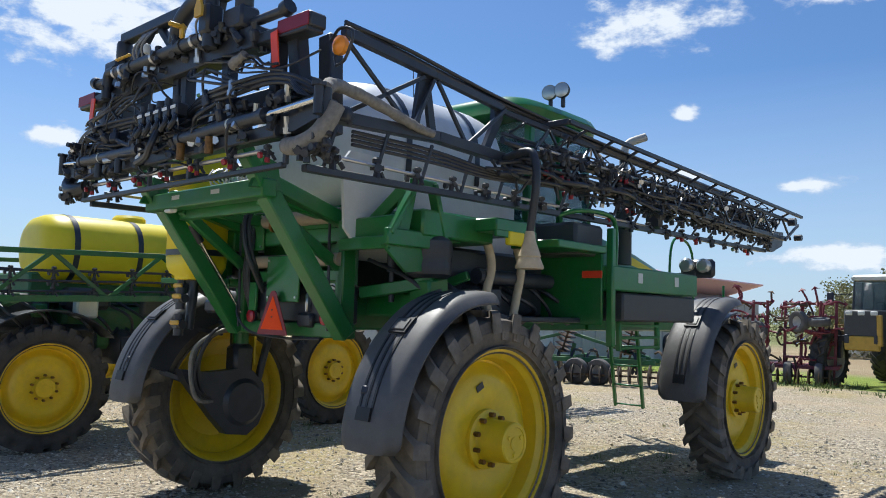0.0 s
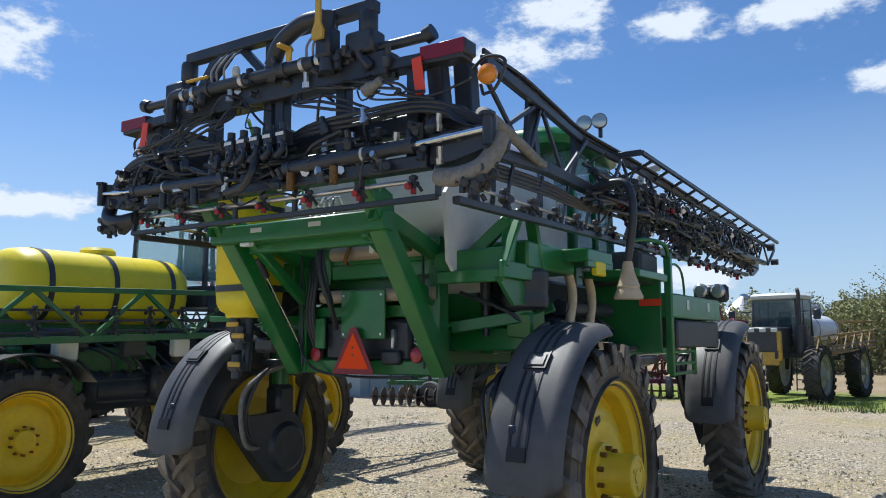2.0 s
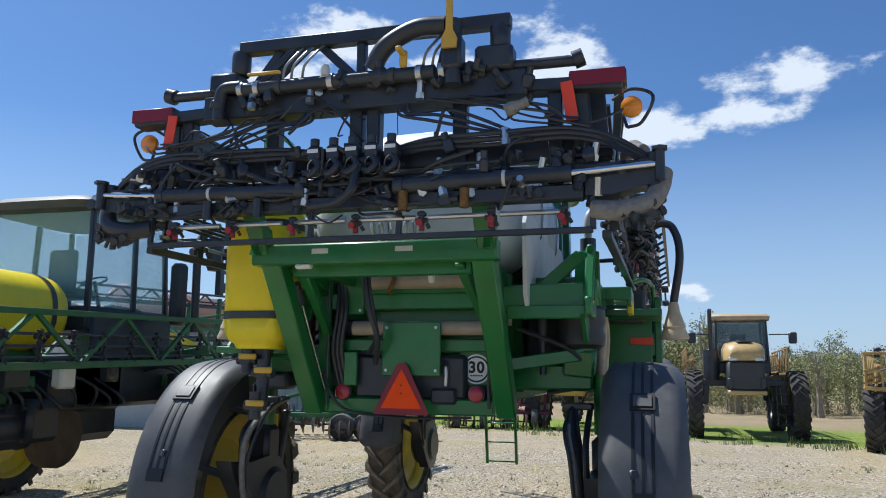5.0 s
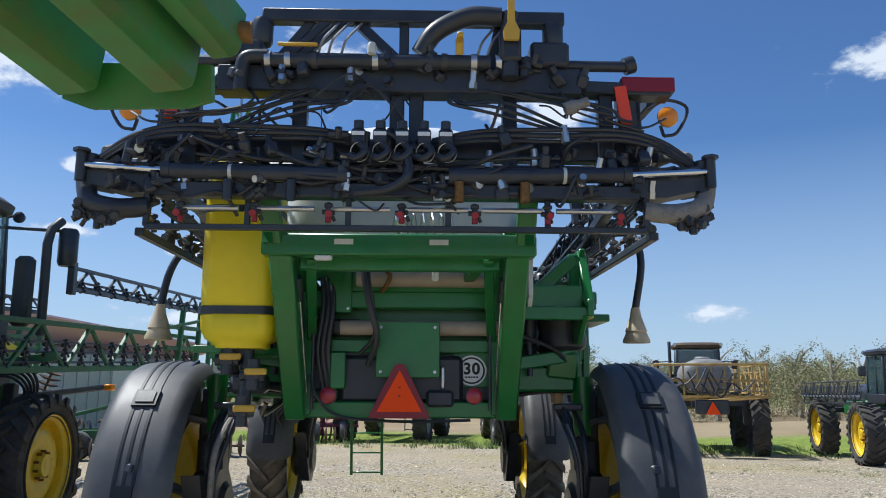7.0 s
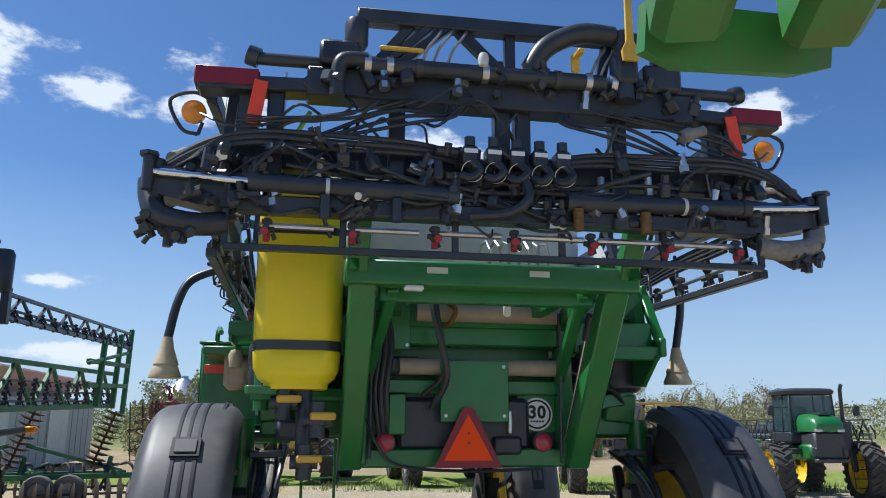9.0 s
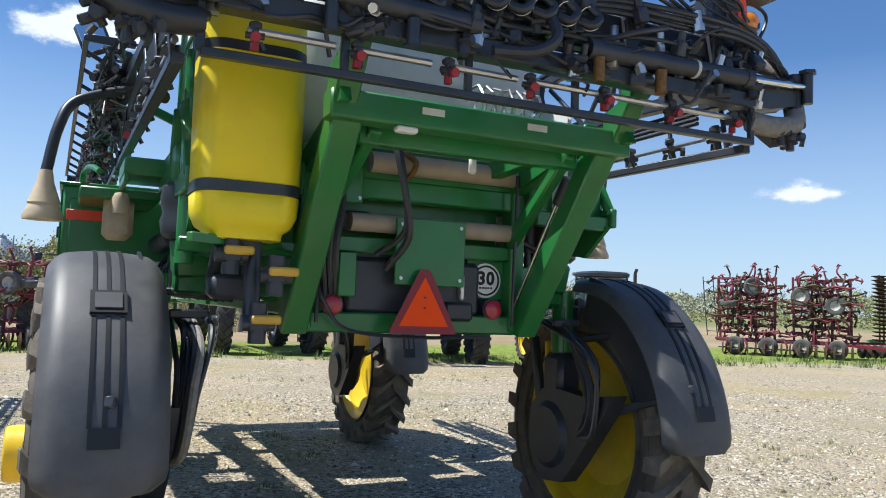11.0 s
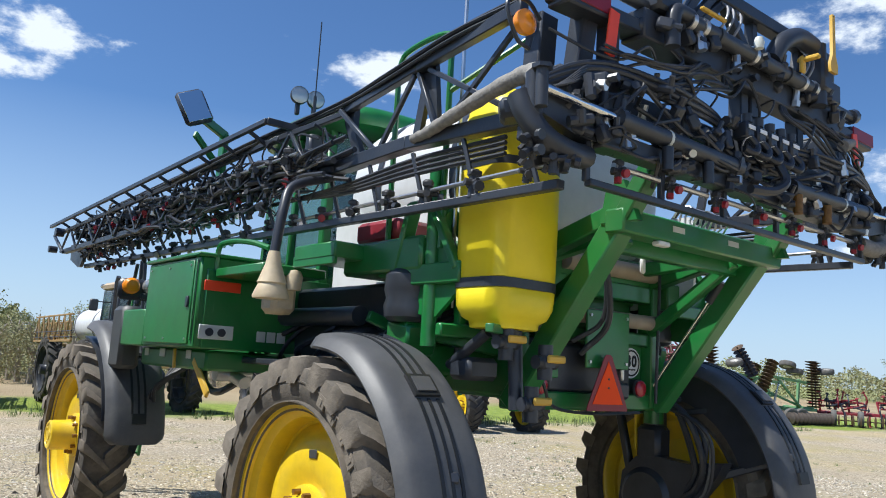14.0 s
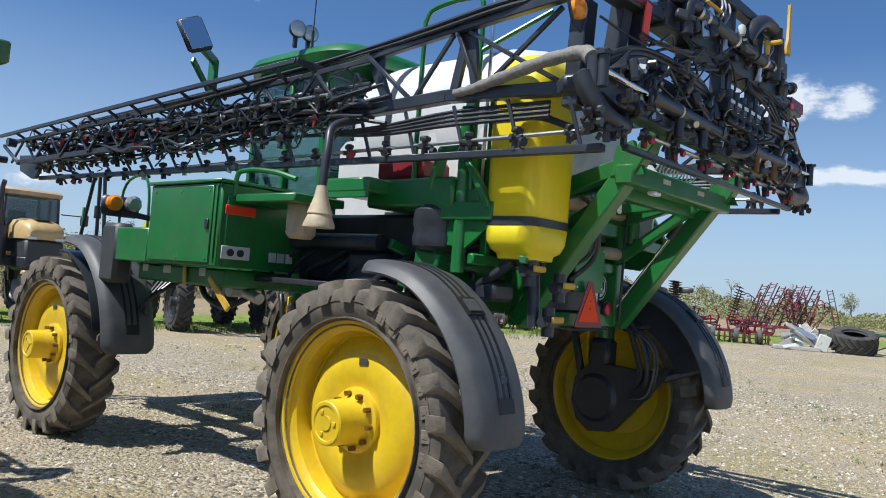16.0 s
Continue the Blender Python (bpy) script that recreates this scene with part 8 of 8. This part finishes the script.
def build_shed():
    b = base("farm_shed", "long grey metal farm shed with a red roof", "shed", pose(-19.5, 35.0, fall(-19.5, 35.0), 0, 0, 90))
    L, D, H, R = 34.0, 9.0, 3.6, 4.9
    wall = material("grey ribbed sheet metal", (0.42, 0.45, 0.44), 0.5, 0.1, vary=0.08)
    # pale pink holds the sun's glare on a red roof
    roof = material("sun-glared red sheet roof", (0.90, 0.60, 0.62), 0.75, vary=0.06, spec=0.2)
    s = Shape().prism([(-D / 2, 0), (D / 2, 0), (D / 2, H), (0, R - 0.1), (-D / 2, H)], (0, 0, 0), (0, 1, 0), (0, 0, 1), L)
    part("wall", s, wall, b)
    for sg in (-1, 1):
        part("roof", Shape().bar((-L / 2 - 0.3, sg * D * 0.25, (H + R) / 2 + 0.03), (L / 2 + 0.3, sg * D * 0.25, (H + R) / 2 + 0.03), math.hypot(D / 2, R - H) + 0.5, 0.1, 0.01, up=(0, -sg * (R - H), D / 2)), roof, b)
    for k in range(27):
        part("wall_rib", Shape().box((-L / 2 + 0.6 + 1.23 * k, -D / 2 - 0.02, H / 2), (0.08, 0.04, H - 0.1)), wall, b)
    for k in range(3):
        part("door", Shape().box((-11 + 10 * k, -D / 2 - 0.05, 1.7), (3.6, 0.06, 3.3), 0.01), LABEL, b)
    for k in range(4):
        part("roof_vent", Shape().lathe([(0, 0.9), (0.35, 0.8), (0.5, 0.55), (0.5, 0.3), (0.3, 0.25), (0.3, -0.2)], 14, (-14 + 8 * k, 0, R)), roof, b)
    for px, py in ((-12, 72), (-7.5, 75)):
        g = base("grain_bin", "round corrugated steel grain bin with a cone roof", "grain bin", pose(px, py, fall(px, py)))
        part("bin_wall", Shape().lathe([(2.7 + 0.03 * (k % 2), 0.25 * k) for k in range(21)], 36), STEEL, g)
        part("cone_roof", Shape().lathe([(2.85, 5.0), (0.4, 6.9), (0.35, 7.15), (0, 7.2)], 36), STEEL, g)


build_shed()


# -- far woods, one mass of bare and budding trees
def build_woods():
    rnd = random.Random(21)
    bark, leaf = Shape(), Shape()

    def tree(x, y, h, leafy, fine=1.0):
        p = Vector((x, y, fall(x, y)))
        bark.tube([p, p + Vector((rnd.uniform(-0.3, 0.3), 0, h * 0.45)), p + Vector((rnd.uniform(-0.6, 0.6), 0, h * 0.9))], 0.2, 5, radii=[0.22, 0.14, 0.04])
        for k in range(9):
            z = h * rnd.uniform(0.25, 0.8)
            a = rnd.uniform(0, 6.28)
            r = h * rnd.uniform(0.12, 0.28)
            q = p + Vector((math.cos(a) * r, math.sin(a) * r, z + r * 0.9))
            b0 = p + Vector((0, 0, z))
            bark.tube([b0, b0.lerp(q, 0.5) + Vector((0, 0, 0.1)), q], 0.07, 4, cap=False, radii=[0.09, 0.05, 0.02])
            for j in range(int(45 * leafy)):
                c = b0.lerp(q, rnd.uniform(0.5, 1.15)) + Vector([rnd.gauss(0, h * 0.045) for _ in range(3)])
                u = Vector([rnd.gauss(0, 1) for _ in range(3)]).normalized()
                w = u.orthogonal().normalized()
                v = u.cross(w)
                sz = rnd.uniform(0.05, 0.13) * fine
                leaf.add([c + w * sz, c + v * sz * 0.8, c - w * sz * 0.9, c - v * sz], [(0, 1, 2, 3)])

    for i in range(84):
        yaw = rnd.uniform(-105, 60)
        if i < 44:
            yaw = rnd.uniform(-6, 12)
            d, h = rnd.uniform(66, 96), rnd.uniform(5.6, 8.4)
        elif yaw < -45:
            d, h = rnd.uniform(125, 170), rnd.uniform(5.5, 7.5)
        else:
            d, h = rnd.uniform(105, 150), rnd.uniform(5.5, 8.0)
        a = radians(yaw)
        tree(-math.sin(a) * d, math.cos(a) * d, h, rnd.choice((1.0, 1.6, 2.4, 3.2)))
    # the wood's nearer corner behind the field
    for i in range(46):
        a = radians(rnd.uniform(-37, -5))
        d = rnd.uniform(46, 62)
        tree(-math.sin(a) * d, math.cos(a) * d, rnd.uniform(3.6, 4.8), rnd.choice((0.8, 1.4, 2.2)), 0.5)
    # the wood's dense edge of crowns and undergrowth
    g = np.random.default_rng(3)
    n = 390000
    corner = np.arange(n) >= 280000
    near = np.arange(n) % 5 < 2
    yaw = np.where(near, g.uniform(-8, 13, n), g.uniform(-108, 62, n))
    d = np.where(near, g.uniform(66, 94, n), g.uniform(116, 150, n))
    wave = 1.0 * np.sin(yaw * 0.9) + 0.7 * np.sin(yaw * 2.3 + 1.0) + 0.5 * np.sin(yaw * 5.1 + d * 0.1) + 0.35 * np.sin(yaw * 11.7 + d * 0.2)
    top = np.where(near, 5.6, 4.7) + np.where(near, 0.8, 0.55) * wave - np.clip((-62 - yaw) / 14, 0, 1) * 2.2
    yaw = np.where(corner, g.uniform(-38, -5, n), yaw)
    d = np.where(corner, g.uniform(46, 62, n), d)
    top = np.where(corner, 3.5 + 0.3 * wave - np.clip((-31 - yaw) / 7, 0, 1) * 2.2, top)
    c = np.stack([-np.sin(np.radians(yaw)) * d, np.cos(np.radians(yaw)) * d, top * g.random(n) ** 0.7], 1)
    c[:, 2] -= 0.016 * np.clip(c[:, 1] - 7.0, 0, 55) * np.clip((24.0 - c[:, 0]) / 12.0, 0, 1)
    u = g.normal(size=(n, 3))
    u /= np.linalg.norm(u, axis=1)[:, None]
    w = np.cross(u, g.normal(size=(n, 3)))
    w /= np.linalg.norm(w, axis=1)[:, None]
    v = np.cross(u, w)
    sz = (g.uniform(0.05, 0.14, n) * np.where(corner, 0.45, np.where(near, 1.0, 1.35)))[:, None]
    quads = np.stack([c + w * sz, c + v * sz, c - w * sz, c - v * sz], 1).reshape(-1, 3)
    k = len(leaf.v)
    leaf.v += [tuple(q) for q in quads.tolist()]
    leaf.f += [(k + 4 * i, k + 4 * i + 1, k + 4 * i + 2, k + 4 * i + 3) for i in range(n)]
    # base colours kept pale, with the distance haze put into them
    bk = material("grey bark", (0.30, 0.26, 0.21), 0.9, vary=0.2)
    lf = material("budding spring leaves, pale with haze", (0.27, 0.285, 0.12), 0.85, vary=0.15, scale=0.15, dirt=(0.27, 0.225, 0.16), dirt_amount=0.8, dirt_scale=0.06)
    me = bpy.data.meshes.new("far_woods")
    k = len(bark.v)
    me.from_pydata(bark.v + leaf.v, [], bark.f + [tuple(i + k for i in f) for f in leaf.f])
    me.materials.append(bk)
    me.materials.append(lf)
    idx = np.zeros(len(me.polygons), dtype=np.int32)
    idx[len(bark.f):] = 1
    me.polygons.foreach_set("material_index", idx)
    ob = new("far_woods", me)
    tagged(ob, "distant wood of bare and budding spring trees", "trees", kind="stuff")


build_woods()


# -- loose stones and weeds over the yard
def build_loose_ground():
    rnd = random.Random(8)
    vs, fs = [], []

    def stone(x, y, r):
        k = len(vs)
        a0 = rnd.uniform(0, 6.28)
        e = rnd.uniform(0.6, 1.0)
        hgt = r * rnd.uniform(0.35, 0.8)
        z0 = fall(x, y)
        for j in range(5):
            a = a0 + j * 1.2566
            rr = r * rnd.uniform(0.75, 1.15)
            vs.append((x + rr * math.cos(a), y + rr * e * math.sin(a), z0 + rnd.uniform(-0.3, 0.15) * hgt))
        vs.append((x + rnd.uniform(-0.3, 0.3) * r, y + rnd.uniform(-0.3, 0.3) * r, z0 + hgt))
        vs.append((x + rnd.uniform(-0.5, 0.5) * r, y + rnd.uniform(-0.5, 0.5) * r, z0 + hgt * 0.9))
        for j in range(5):
            fs.append((k + j, k + (j + 1) % 5, k + 5 + (j % 2)))
        fs.append((k + 4, k + 0, k + 5))

    n = 0
    while n < 62000:
        x, y = rnd.uniform(-9, 13), rnd.uniform(-5.5, 16)
        if rnd.random() > 1.15 - max(0, y) / 15:
            continue
        stone(x, y, min(0.055, rnd.lognormvariate(-4.12, 0.42)))
        n += 1
    me = bpy.data.meshes.new("loose_gravel")
    me.from_pydata(vs, [], fs)
    m = bpy.data.materials.new("limestone gravel")
    m.use_nodes = True
    N, L = m.node_tree.nodes, m.node_tree.links
    b = N["Principled BSDF"]
    b.inputs["Roughness"].default_value = 0.9
    g = N.new("ShaderNodeNewGeometry")
    r = N.new("ShaderNodeValToRGB")
    r.color_ramp.elements[0].color, r.color_ramp.elements[1].color = (0.13, 0.11, 0.085, 1), (0.92, 0.84, 0.70, 1)
    L.new(g.outputs["Random Per Island"], r.inputs[0])
    L.new(r.outputs[0], b.inputs["Base Color"])
    me.materials.append(m)
    tagged(new("loose_gravel", me), "loose pale limestone gravel over the yard", "gravel", kind="stuff")
    # weeds and grass tufts
    vs2, fs2 = [], []
    for t in range(1700):
        if t < 380:
            x, y = rnd.uniform(-14, 30), 0
            y = rnd.uniform(20.5, 24.5) - 0.30 * x
            big = rnd.uniform(0.10, 0.32)
        else:
            x, y = rnd.uniform(-9, 16), rnd.uniform(-4, 14)
            if noise.noise(Vector((x * 0.33, y * 0.33, 3.0))) < 0.06:
                continue
            big = rnd.uniform(0.03, 0.09)
        for j in range(14):
            a = rnd.uniform(0, 6.28)
            d = Vector((math.cos(a), math.sin(a), 0))
            px, py = x + rnd.gauss(0, big * 0.6), y + rnd.gauss(0, big * 0.6)
            hh = big * rnd.uniform(0.5, 1.2)
            k = len(vs2)
            wv = d.cross(Z) * big * 0.06
            o = Vector((px, py, fall(px, py)))
            vs2.extend([tuple(o - wv), tuple(o + wv), tuple(o + d * hh * 0.5 + Vector((0, 0, hh)))])
            fs2.append((k, k + 1, k + 2))
    me = bpy.data.meshes.new("weeds")
    me.from_pydata(vs2, [], fs2)
    me.materials.append(material("weed leaves", (0.10, 0.16, 0.04), 0.7, vary=0.4, scale=1.0, dirt=(0.30, 0.26, 0.13), dirt_amount=0.7, dirt_scale=0.8))
    tagged(new("weeds", me), "sparse green weeds and grass tufts in the gravel", "weeds", kind="stuff")


build_loose_ground()
